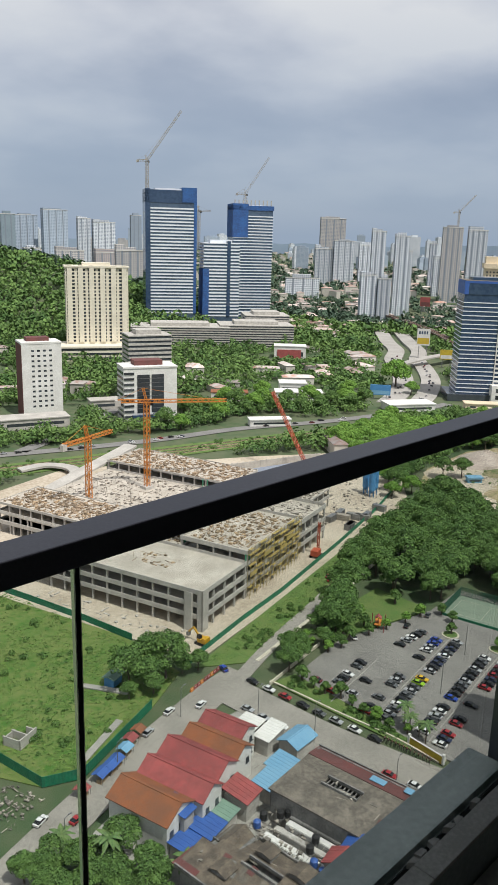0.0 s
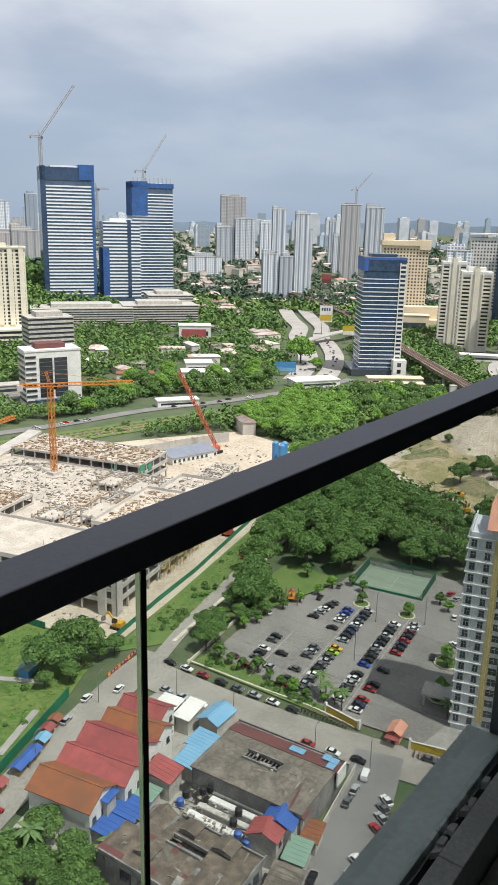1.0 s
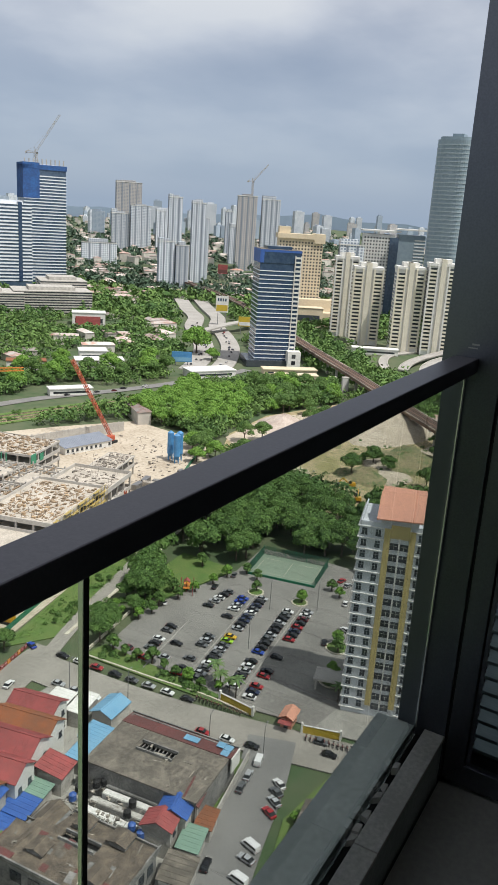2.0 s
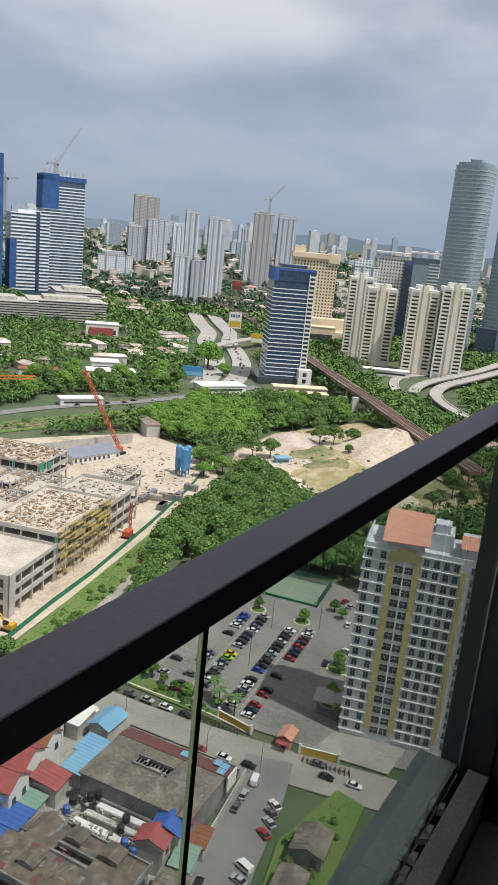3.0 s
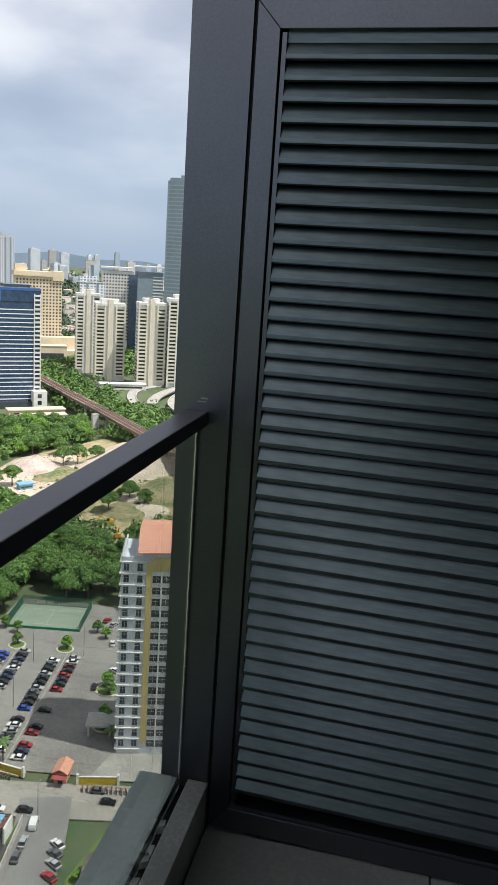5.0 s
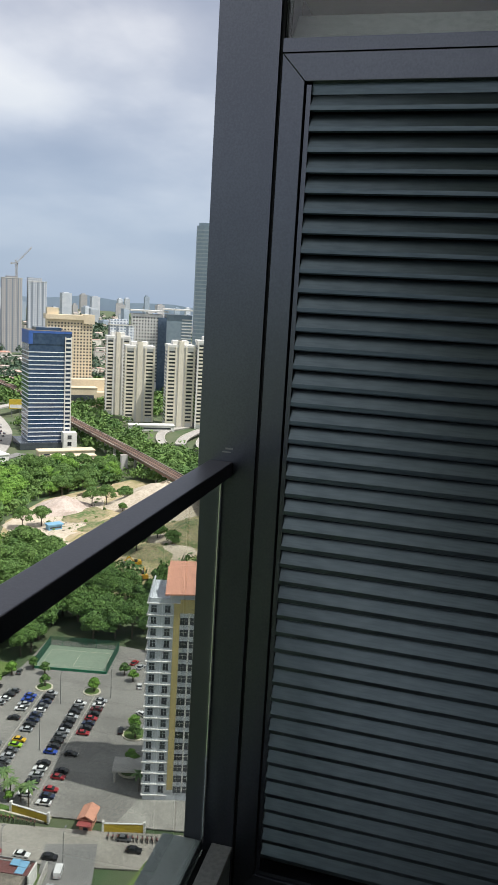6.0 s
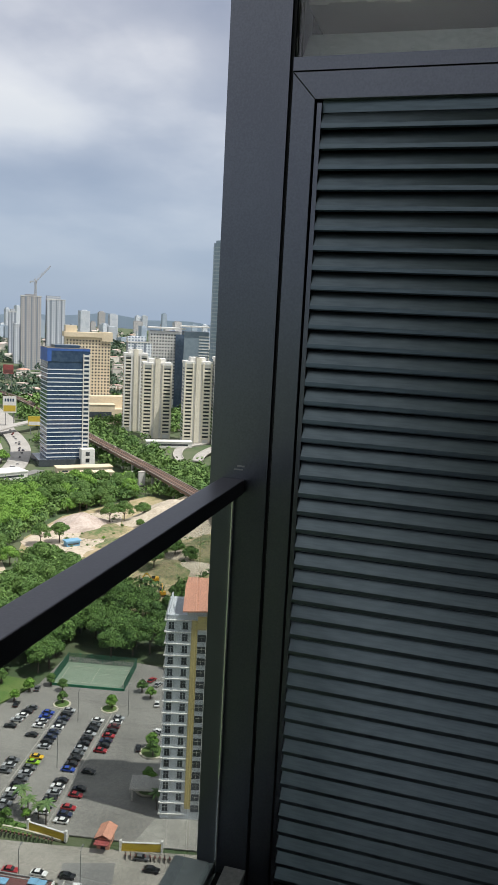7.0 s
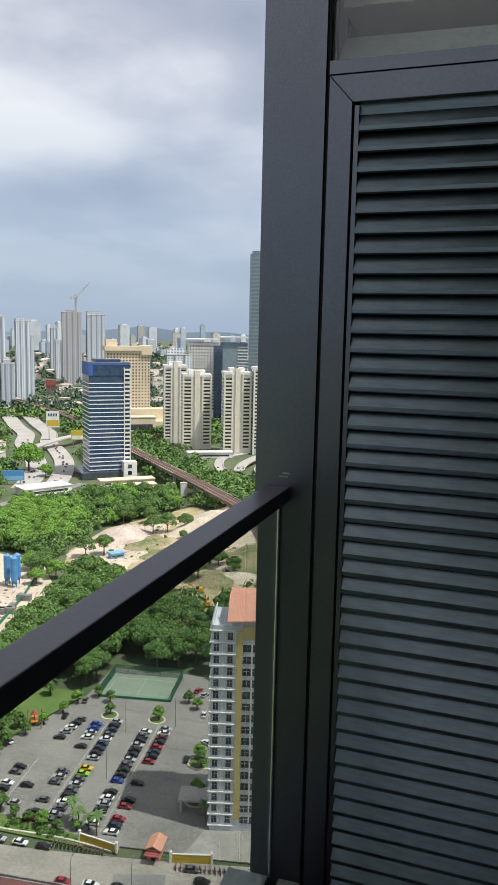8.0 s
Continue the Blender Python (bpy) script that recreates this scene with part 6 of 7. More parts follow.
    # broken parapets, roof lanterns and patched sheets on the grimy roofs
    for u0, u1, v0, v1, z0, z1 in ((-0.4, -0.1, -0.4, 25, 7.3, 8.0), (14.7, 15.0, -0.4, 18, 7.0, 7.8), (-0.4, 15, -0.5, -0.2, 7.2, 8.3), (9.2, 9.5, 18.4, 24.6, 6.4, 7.6)):
        part("parapet", Shape().box(u0, u1, v0, v1, z0, z1), M["wallgrey"], w2)
    for u0, v0, w, d, rise in ((2.2, 3.5, 3.4, 3.0, 1.1), (10.4, 4.0, 3.0, 3.6, 1.0), (2.6, 15.5, 3.0, 3.4, 1.3), (10.6, 12.0, 2.6, 3.0, 0.9)):
        z = 7.3 + 0.16 * u0 if u0 < 7 else 8.7 - 0.2 * (u0 - 9)
        part("roof_lantern", Shape().box(u0, u0 + w, v0, v0 + d, z, z + 0.9), M["wallgrey"], w2)
        part("lantern_roof", Shape().gable(u0, u0 + w, v0, v0 + d, z + 0.9, rise * 0.5, 0.3, 0.1), M["oldroof"], w2)
    rw = random.Random(61)
    for k in range(26):
        u, v = rw.uniform(0.2, 6.0), rw.uniform(0, 20)
        part("patch_sheet", Shape().box(0, rw.uniform(0.8, 2.2), 0, rw.uniform(0.7, 1.8), 0, 0.06, pose(u, v, 7.46 + 0.19 * u, ry=-10.7, rz=rw.uniform(-8, 8))), rw.choice((M["oldroof"], M["greyroof"], M["brownroof"], M["wallgrey"])), w2)
    # gabled houses by the lane
    house(99.0, 66.6, 14, 3.8, 5.6, 6.4, 1.5, M["redroof"], M["wallold"], "narrow white house with a small red roof", "x", 21, "fr")
    house(103.2, 66.2, 14, 4.0, 5.6, 6.4, 1.6, M["deepblue"], M["wallold"], "narrow white house with a blue roof", "x", 22, "fr")
    house(107.4, 66.4, 14, 5.2, 5.2, 6.2, 1.6, M["brownroof"], M["wallold"], "narrow white house with a maroon gable roof", "x", 23, "fr")
    house(100.2, 61.6, 16, 5.6, 3.6, 3.6, 0.4, M["greensheet"], M["wallold"], "lean-to with a pale green sheet roof", "y", 24, "")
    house(106.6, 62.8, 16, 5.0, 2.8, 3.2, 0.3, M["orangeroof"], M["wallold"], "lean-to with a rusty roof", "y", 25, "")
    house(92.5, 58.6, 16, 6.2, 5.0, 4.0, 0.5, M["greyroof"], M["wallold"], "grey-roofed outhouse beside the lane", "y", 26, "")
    house(117.8, 43.6, 10, 7.0, 6.0, 3.4, 1.2, M["greyroof"], M["wallgrey"], "abandoned grey hut in the grass", "x", 27, "fl")
    house(107.0, 43.0, 10, 6.0, 5.0, 3.2, 0.8, M["greyroof"], M["wallgrey"], "abandoned grey hut in the grass", "x", 28, "fl")
    # boundary wall of the narrow plot
    solid("wall_boundary", Shape().box(0, 20, -0.12, 0.12, 0, 2.2, pose(112.5, 65.2, 0, rz=11)), M["wallold"], "pale boundary wall beside the lane", "wall", "structure")
    # yard between the workshops: tanks, troughs, frames and rubble
    r = random.Random(31)
    for i in range(9):
        x, y = r.uniform(97.5, 105), r.uniform(70, 90)
        t = empty("water_tank", pose(x, y, 3.2 + r.uniform(0, 0.6)), "dark round water tank on the yard roof", "tank", "water tanks")
        part("drum", Shape().cyl(0, 0, 0, 1.3, 0.75, 14).cyl(0, 0, 1.3, 1.6, 0.75, 14, 0.3), r.choice((M["tyre"], M["wallgrey"], M["deepblue"])), t)
        part("stand", Shape().box(-0.7, 0.7, -0.7, 0.7, -0.4, 0), M["steel"], t)
    for k, (x, y, l, w, mname) in enumerate(((98.6, 71, 1.6, 16, "white"), (101.2, 71.5, 1.4, 15, "wallold"), (103.6, 72.5, 1.5, 13, "white"), (105.2, 74, 0.8, 12, "wallgrey"))):
        solid("yard_roof", Shape().box(0, l, 0, w, 0, 3.2 + 0.25 * k, pose(x, y, 0, rz=6)).box(0.1, l - 0.1, 0.3, w - 0.3, 3.2 + 0.25 * k, 3.35 + 0.25 * k, pose(x, y, 0, rz=6)), M[mname], "narrow stained flat roof in the yard", "roof")
    fr = Shape()
    for k in range(12):
        fr.box(0, 2.2, 0.9 * k, 0.9 * k + 0.1, 3.5, 3.6, pose(96.2, 72, 0, rz=6))
    fr.box(0, 0.1, 0, 10.8, 3.5, 3.6, pose(96.2, 72, 0, rz=6)).box(2.1, 2.2, 0, 10.8, 3.5, 3.6, pose(96.2, 72, 0, rz=6))
    for k in (0, 5, 10):
        fr.box(0, 0.1, k, k + 0.1, 0, 3.5, pose(96.2, 72, 0, rz=6)).box(2.1, 2.2, k, k + 0.1, 0, 3.5, pose(96.2, 72, 0, rz=6))
    solid("pergola_frame", fr, M["white"], "bare white roof frame over the yard", "frame")
    for nm, poly, n, seed, mt, z in (("yard_clutter", [(96.5, 70), (106, 71), (106, 91), (96.5, 91)], 170, 51, "rubble", 3.3), ("yard_clutter", [(108, 92), (124, 95), (128, 108), (116, 108), (104, 96)], 60, 52, "rubble", 0.06), ("yard_clutter", [(64, 124), (74, 128), (72, 138), (60, 132)], 120, 53, "rubble", 0.06), ("soil_clutter", [(345, 172), (338, 194), (400, 211), (430, 190), (380, 171)], 130, 57, "rubble", 0.08), ("soil_clutter", [(280, 118), (300, 150), (325, 180), (345, 165), (330, 125)], 120, 58, "rubble", 0.08), ("roof_clutter", [(80, 66), (94, 67), (93, 88), (79, 88)], 22, 55, "rubble", 8.0), ("roof_clutter", [(107, 67), (119, 69), (117, 90), (105, 89)], 8, 56, "rubble", 7.9)):
        clutter(nm, poly, z, n, seed, M[mt], "scattered boards, pipes and junk", 0.45 if "yard" in nm else 0.7)


def street_things():
    # guard house and yellow entrance walls
    g = empty("guard_house", pose(148, 67.5, 0.12, rz=8), "small orange guard house with a salmon roof", "guard house")
    part("wall", Shape().box(-2.0, 2.0, -1.4, 1.4, 0, 2.5), M["salmon"], g)
    part("roof", Shape().gable(-2.0, 2.4, -1.5, 1.5, 2.5, 1.0, 0.4), M["salmon"], g)
    part("canopy", Shape().box(-3.8, -2.0, -1.6, 1.6, 2.0, 2.2), M["redroof"], g)
    for s in (-1, 1):
        part("window", Shape().box(-0.8, 0.8, s * 1.42 - 0.04, s * 1.42 + 0.04, 1.0, 2.0), M["pane"], g)
    part("door", Shape().box(-2.06, -1.98, -0.5, 0.5, 0, 1.9), M["pane"], g)
    for (x0, y0), (x1, y1) in (((146.6, 85.5), (145.7, 76.2)), ((147.0, 63.2), (149.4, 55.0))):
        w = empty("entrance_wall", pose(x0, y0, 0.1, rz=math.degrees(math.atan2(y1 - y0, x1 - x0))), "yellow entrance wall with a white coping", "wall", "entrance walls")
        ln = math.hypot(x1 - x0, y1 - y0)
        part("panel", Shape().box(0, ln, -0.15, 0.15, 0, 1.9), M["ywall"], w)
        part("coping", Shape().box(-0.1, ln + 0.1, -0.2, 0.2, 1.9, 2.05), M["white"], w)
        part("pier", Shape().box(-0.5, 0, -0.35, 0.35, 0, 2.6), M["white"], w)
        part("pier", Shape().box(ln, ln + 0.5, -0.35, 0.35, 0, 2.6), M["white"], w)
        part("planter", Shape().box(0, ln, 0.2, 1.6, 0, 0.5), M["kerb"], w)
    sheet("paved_bays", [(149.5, 62), (162, 60), (164, 44), (153, 44)], 0.18, M["yard"], "paved parking bays in front of the tower", "paving")
    # lamp posts and poles
    for x, y, h in ((133.3, 103.7, 8), (130.5, 78.5, 8), (114.4, 130.9, 8), (91.0, 125.2, 7), (134, 66.5, 8), (171, 92, 9), (194, 98, 9), (186, 62, 7), (69, 112, 8), (128.5, 118, 8), (202, 86, 9)):
        l = empty("street_lamp", pose(x, y, 0.1), "thin grey street pole with a lamp arm", "street lamp", "street poles")
        part("pole", Shape().cyl(0, 0, 0, h, 0.11, 8, 0.07), M["steel"], l)
        part("arm", Shape().bar((0, 0, h), (1.3, 0.2, h + 0.3), 0.05), M["steel"], l)
        part("lamp_head", Shape().box(1.0, 1.7, 0.05, 0.35, h + 0.22, h + 0.36), M["steel"], l)
    # market stalls with tarpaulins along the hoarding
    for x, y, rf, w in ((86.5, 125.0, "deepblue", 3.2), (90.5, 126.2, "deepblue", 5.0), (95.5, 128.5, "blueroof", 3.0), (98.6, 130.6, "redroof", 2.6), (102.0, 132.0, "orangeroof", 2.4), (80.5, 123.6, "redroof", 2.4)):
        s = empty("market_stall", pose(x, y, 0.06, rz=20), "roadside stall under a sagging tarpaulin", "stall", "market stalls")
        part("tarpaulin", Shape().gable(-w / 2, w / 2, -1.4, 1.4, 1.9, 0.7, 0.2, 0.06), M[rf], s)
        for px in (-w / 2, w / 2):
            for py in (-1.4, 1.4):
                part("pole", Shape().cyl(px, py, 0, 2.0, 0.04, 6), M["steel"], s)
        part("counter", Shape().box(-w / 2 + 0.2, w / 2 - 0.2, -0.9, 0.3, 0, 0.9), M["timber"], s)
    # row of red barriers
    for i in range(9):
        b = empty("road_barrier", pose(124 + 1.5 * i, 137.6 + 0.35 * i, 0.08, rz=13), "red and white plastic road barrier", "barrier", "road barriers")
        part("body", Shape().box(-0.6, 0.6, -0.25, 0.25, 0, 0.3).box(-0.55, 0.55, -0.12, 0.12, 0.3, 1.0), M["redroof"] if i % 3 else M["orange"], b)
        part("stripe", Shape().box(-0.4, 0.4, -0.14, 0.14, 0.6, 0.75), M["white"], b)
    # hut and ruin in the field
    house(110, 152.5, 20, 4, 3, 2.4, 0.5, M["greensheet"], M["silo"], "small blue-green hut in the field", "x", 41, "")
    ru = empty("ruined_walls", pose(79, 146, 0, rz=20), "roofless grey concrete ruin in the field", "ruin")
    for x0, x1, y0, y1, h in ((0, 6, 0, 0.3, 2.6), (0, 0.3, 0, 5, 2.4), (5.7, 6, 0, 3, 2.0), (0, 4, 4.7, 5, 1.8), (3, 3.3, 0, 5, 2.2)):
        part("wall", Shape().box(x0, x1, y0, y1, 0, h), M["conc"], ru)
    solid("path_slab", Shape().box(0, 17, -0.9, 0.9, 0, 0.3, pose(87, 133, 0, rz=24)), M["yard"], "broken concrete strip beside the hoarding", "slab", "structure")
    solid("path_slab", Shape().box(0, 14, -0.9, 0.9, 0, 0.4, pose(104, 160, 0, rz=-58)), M["yard"], "broken concrete strip in the field", "slab", "structure")
    # playground
    p = empty("playground", pose(189, 125, 0.1, rz=30), "orange and red playground frame on the lawn", "playground")
    for x, y in ((-3, -2), (3, -2), (3, 2), (-3, 2), (0, 0)):
        part("post", Shape().cyl(x, y, 0, 3.2, 0.12, 8), M["redroof"], p)
    part("tower_roof", Shape().gable(-0.9, 0.9, -0.9, 0.9, 3.2, 0.9, 0.1), M["redroof"], p)
    part("platform", Shape().box(-1.5, 3, -1, 1, 1.4, 1.55), M["orange"], p)
    part("slide", Shape().bar((3, 0, 1.5), (6.5, 0, 0.2), 0.35), M["ywall"], p)
    # motorbikes parked in a row
    bm = Shape().box(-0.6, 0.6, -0.1, 0.1, 0.45, 0.8).box(-0.9, -0.35, -0.05, 0.05, 0, 0.55).box(0.35, 0.9, -0.05, 0.05, 0, 0.55)
    bar = Shape().box(0.45, 0.55, -0.35, 0.35, 0.95, 1.02).box(0.46, 0.54, -0.04, 0.04, 0.6, 0.98)
    b0 = empty("motorbike", pose(143.6, 90.5, 0.12, rz=20), "dark parked motorbike at the kerb", "motorbike", "parked motorbikes")
    part("frame", bm, M["tyre"], b0)
    part("handlebar", bar, M["steel"], b0)
    part("seat", Shape().box(-0.6, 0.1, -0.14, 0.14, 0.8, 0.9), M["brownroof"], b0)
    for i in range(1, 13):
        copy_thing(b0, pose(143.6 + 0.06 * i, 90.5 - 1.0 * i, 0.12, rz=20 + (i * 37) % 17))
    for i in range(11):
        copy_thing(b0, pose(145.3 + 0.2 * i, 61.5 - 1.05 * i, 0.12, rz=20 + (i * 37) % 17))


old_town()
street_things()


# ---- parked vehicles ----
def car_proto(colour, name, label, van=False):
    t = empty("van" if van else "car", pose(0, 0, -50), label, "van" if van else "car", "parked vehicles")
    paint = mat("paint_" + name, colour, tuple(v * 0.9 for v in colour), rough=0.28, scale=1, fine=6, spec=0.6)
    ln, wd = (2.35, 0.92) if van else (2.15, 0.86)
    if van:
        prof = [(-ln, 0.35), (ln, 0.35), (ln, 0.95), (1.7, 1.15), (1.2, 1.9), (-2.25, 1.92), (-ln, 1.2)]
        glass = [(1.72, 1.17), (1.25, 1.82), (-2.2, 1.84), (-2.3, 1.2)]
    else:
        prof = [(-ln, 0.35), (ln, 0.32), (ln + 0.03, 0.62), (1.95, 0.82), (0.95, 0.93), (-1.55, 0.96), (-2.1, 0.92)]
        glass = [(1.0, 0.92), (0.25, 1.40), (-0.95, 1.42), (-1.75, 0.95)]
    n = len(prof)
    s = Shape()
    s.v = [(x, -wd, z) for x, z in prof] + [(x, wd, z) for x, z in prof]
    s.f = [tuple(range(n)), tuple(range(2 * n - 1, n - 1, -1))] + [(i, i + n, (i + 1) % n + n, (i + 1) % n) for i in range(n)]
    body = part("body", s, paint, t)
    bevelled(body, 0.08, 2)
    g = Shape()
    k = 0.80 if not van else 0.97
    g.v = [(x, -wd * (0.97 if z < 1 or van else k), z) for x, z in glass] + [(x, wd * (0.97 if z < 1 or van else k), z) for x, z in glass]
    if van:
        g.v = [(x, math.copysign(wd + 0.01, y), z) for x, y, z in g.v]
    g.f = [(0, 1, 2, 3), (7, 6, 5, 4), (0, 4, 5, 1), (1, 5, 6, 2), (2, 6, 7, 3)]
    part("window", g, M["carglass"], t)
    z0, z1 = (1.40, 1.45) if not van else (1.84, 1.96)
    x0, x1 = (0.28, -1.0) if not van else (1.2, -2.2)
    part("roof", Shape().box(x1, x0, -wd * k, wd * k, z0, z1), paint, t)
    for sx in (-1.35, 1.35):
        for sy in (-wd + 0.08, wd - 0.08):
            w = Shape()
            w.cyl(0, 0, -0.1, 0.1, 0.31, 14)
            part("wheel", w, M["tyre"], t, m=pose(sx, sy, 0.31, rx=90))
    for sy in (-0.6, 0.6):
        part("headlight", Shape().box(ln - 0.02, ln + 0.04, sy - 0.2, sy + 0.2, 0.6, 0.75), M["white"], t)
        part("tail_light", Shape().box(-ln - 0.03, -ln + 0.02, sy - 0.18, sy + 0.18, 0.65, 0.82), M["redroof"], t)
    return t


def vehicles():
    C = {"black": (0.012, 0.012, 0.014), "silver": (0.38, 0.39, 0.40), "white": (0.72, 0.72, 0.71), "grey": (0.10, 0.105, 0.11), "red": (0.34, 0.02, 0.025), "blue": (0.015, 0.06, 0.36), "navy": (0.02, 0.03, 0.07), "yellow": (0.70, 0.42, 0.01), "green": (0.30, 0.55, 0.02), "maroon": (0.12, 0.015, 0.02)}
    P = {k: car_proto(v, k, {"black": "glossy black parked car", "silver": "silver parked saloon car", "white": "white parked hatchback car", "grey": "dark grey parked car", "red": "bright red parked car", "blue": "bright blue parked car", "navy": "navy blue parked car", "yellow": "yellow taxi parked in the car park", "green": "lime green parked car", "maroon": "maroon parked saloon car"}[k]) for k, v in C.items()}
    V = car_proto((0.74, 0.74, 0.73), "van_white", "white parked van in the lane", True)
    r = random.Random(23)
    common = ["black"] * 6 + ["silver"] * 4 + ["white"] * 3 + ["grey"] * 4 + ["navy", "red", "maroon"]

    def put(kind, x, y, ang, z=0.14):
        o = copy_thing(V if kind == "van" else P[kind], pose(0, 0, 0))
        o.matrix_basis = pose(x, y, z, rz=ang + r.uniform(-2.5, 2.5)) @ Matrix.Scale(0.82, 4)

    fixed = {(1, 9, -1): "yellow", (1, 8, -1): "green", (2, 8, 1): "blue", (2, 9, 1): "black", (1, 18, 1): "blue", (2, 2, -1): "red", (2, 15, -1): "red", (1, 17, 1): "blue"}
    full = ((0.45, 0.5), (0.72, 0.6), (0.72, 0.88))
    for row, (u0, v, length) in enumerate(DIV):
        for k in range(int(length / 2.55)):
            for side in (-1, 1):
                key = (row, k, side)
                if key not in fixed and r.random() > full[row][0 if side < 0 else 1]:
                    continue
                x, y = A(u0 + 2.55 * k + 1.3, v + side * 2.7)
                put(fixed.get(key) or r.choice(common), x, y, 99 if r.random() < 0.5 else 279)
    for i, c in enumerate(("black", "silver", "white", "black", "grey")):
        put(c, *A(41 + 2.5 * i - (0 if i else 1), 25.5 - 0.5 * i), 99)
    for x, y, c, a in ((151.6, 118.5, "maroon", 95), (178, 126, "white", 60), (196, 119, "black", 10), (207, 118.5, "grey", 15), (225, 88, "red", 350), (223, 85, "silver", 350), (180, 62, "white", 80), (172, 58, "grey", 100), (186, 76, "black", 20), (168, 60.5, "black", 90), (196, 74, "white", 60), (211, 80.6, "white", 20), (213, 76, "black", 20)):
        put(c, x, y, a)
    for i, (y, c) in enumerate(((129.5, "black"), (124, "white"), (118.7, "red"), (113, "black"), (108, "grey"), (103, "silver"), (97.6, "white"), (92, "black"))):
        put(c, 138.4 + 0.05 * i + (130 - y) * 0.075, y, -84)
    for x, y, c in ((128.4, 121.5, "silver"), (128.6, 116.2, "silver"), (129.2, 110.8, "white"), (130.6, 106.0, "silver"), (134.2, 76.0, "white"), (133.2, 82.0, "red"), (135.4, 70.2, "black"), (142.8, 54.5, "black"), (144.2, 48.4, "white"), (145.6, 58, "grey")):
        put(c, x, y, -82, 0.12)
    for x, y, c, a in ((122.9, 57.6, "silver", 62), (119.6, 57.0, "red", 62), (125.5, 58.6, "grey", 62), (128, 59.2, "white", 62), (110, 55.6, "van", 75), (106.8, 54.8, "silver", 80), (102, 53.6, "van", 84), (98.6, 52.8, "white", 86), (122.6, 65.4, "grey", 12), (126.6, 66.0, "silver", 12), (132, 66.4, "van", 14), (112.0, 66.6, "black", -10), (101.5, 60.2, "black", 14), (94.6, 57.2, "grey", 14)):
        put(c, x, y, a, 0.13)
    for x, y, c, a in ((113.4, 134.2, "white", 14), (104.2, 131.0, "silver", 16), (70, 122.6, "white", 20), (75.6, 118.0, "red", 14), (121.2, 131.0, "white", 14), (137.4, 139.5, "blue", 70)):
        put(c, x, y, a, 0.1)
    for x, y, a in ((205, 156.5, 20), (207, 158.8, 20), (203.2, 153.8, 20)):
        put("red", x, y, a, 0.1)
    rr = random.Random(77)
    for k in range(26):
        q = rr.choice(BACK_ROAD)
        put(rr.choice(common + ["white", "white"]), q.x + rr.uniform(-3, 3), q.y + rr.uniform(-2, 2), -18, 0.2)
    for i in range(46):
        q = rr.choice([p for p in ROAD_POINTS if p.length < 800])
        put(rr.choice(common), q.x + rr.uniform(-4, 4), q.y + rr.uniform(-2, 2), rr.uniform(30, 50), q.z + 0.02)
    for t in (*P.values(), V):
        for o in (*t.children_recursive, t):
            bpy.data.objects.remove(o)


vehicles()


# ---- trees, palms, woods and far houses ----
def leaf_cloud(blobs, n, size, seed):
    """Leaf cards over the shells of several blobs."""
    r = np.random.RandomState(seed)
    s = Shape()
    tot = sum(b[3] ** 2 for b in blobs)
    for bx, by, bz, br in blobs:
        k = int(n * br * br / tot)
        d = r.normal(size=(k, 3))
        d /= np.linalg.norm(d, axis=1)[:, None]
        d[:, 2] = np.where(d[:, 2] < -0.45, -d[:, 2], d[:, 2])
        rad = br * (0.72 + 0.36 * r.rand(k))
        for i in range(k):
            c = Vector((bx, by, bz)) + Vector(d[i] * (1, 1, 0.78)) * rad[i]
            nrm = Vector(d[i]) + Vector(r.normal(size=3)) * 0.4
            q = nrm.to_track_quat("Z", "Y").to_matrix()
            a = r.uniform(0, 6.28)
            sz = size * r.uniform(0.6, 1.3)
            e1 = q @ Vector((math.cos(a), math.sin(a), 0)) * sz
            e2 = q @ Vector((-math.sin(a), math.cos(a), 0)) * sz * r.uniform(0.5, 0.9)
            o = len(s.v)
            lift = nrm.normalized() * sz * 0.25
            s.v += [tuple(c - e1), tuple(c - e2 + lift), tuple(c + e1), tuple(c + e2 + lift)]
            s.f += [(o, o + 1, o + 2, o + 3)]
    return s


def tree_proto(seed, h, spread, material, leaves, size, label):
    r = random.Random(seed)
    t = empty("tree", pose(0, 0, -60), label, "tree", "trees")
    blobs = [(0, 0, h * 0.78, spread * 0.62)]
    tr = Shape().cyl(0, 0, 0, h * 0.45, 0.32, 9, 0.2)
    for k in range(6):
        a = k * 1.047 + r.uniform(-0.4, 0.4)
        d = spread * r.uniform(0.45, 0.7)
        z = h * r.uniform(0.48, 0.76)
        blobs.append((d * math.cos(a), d * math.sin(a), z, spread * r.uniform(0.34, 0.5)))
        tr.bar((0, 0, h * 0.36), (d * 0.8 * math.cos(a), d * 0.8 * math.sin(a), z), 0.09)
    part("trunk", tr, M["bark"], t)
    part("crown", leaf_cloud(blobs, leaves, size, seed).cards("crown", material), None, t)
    return t


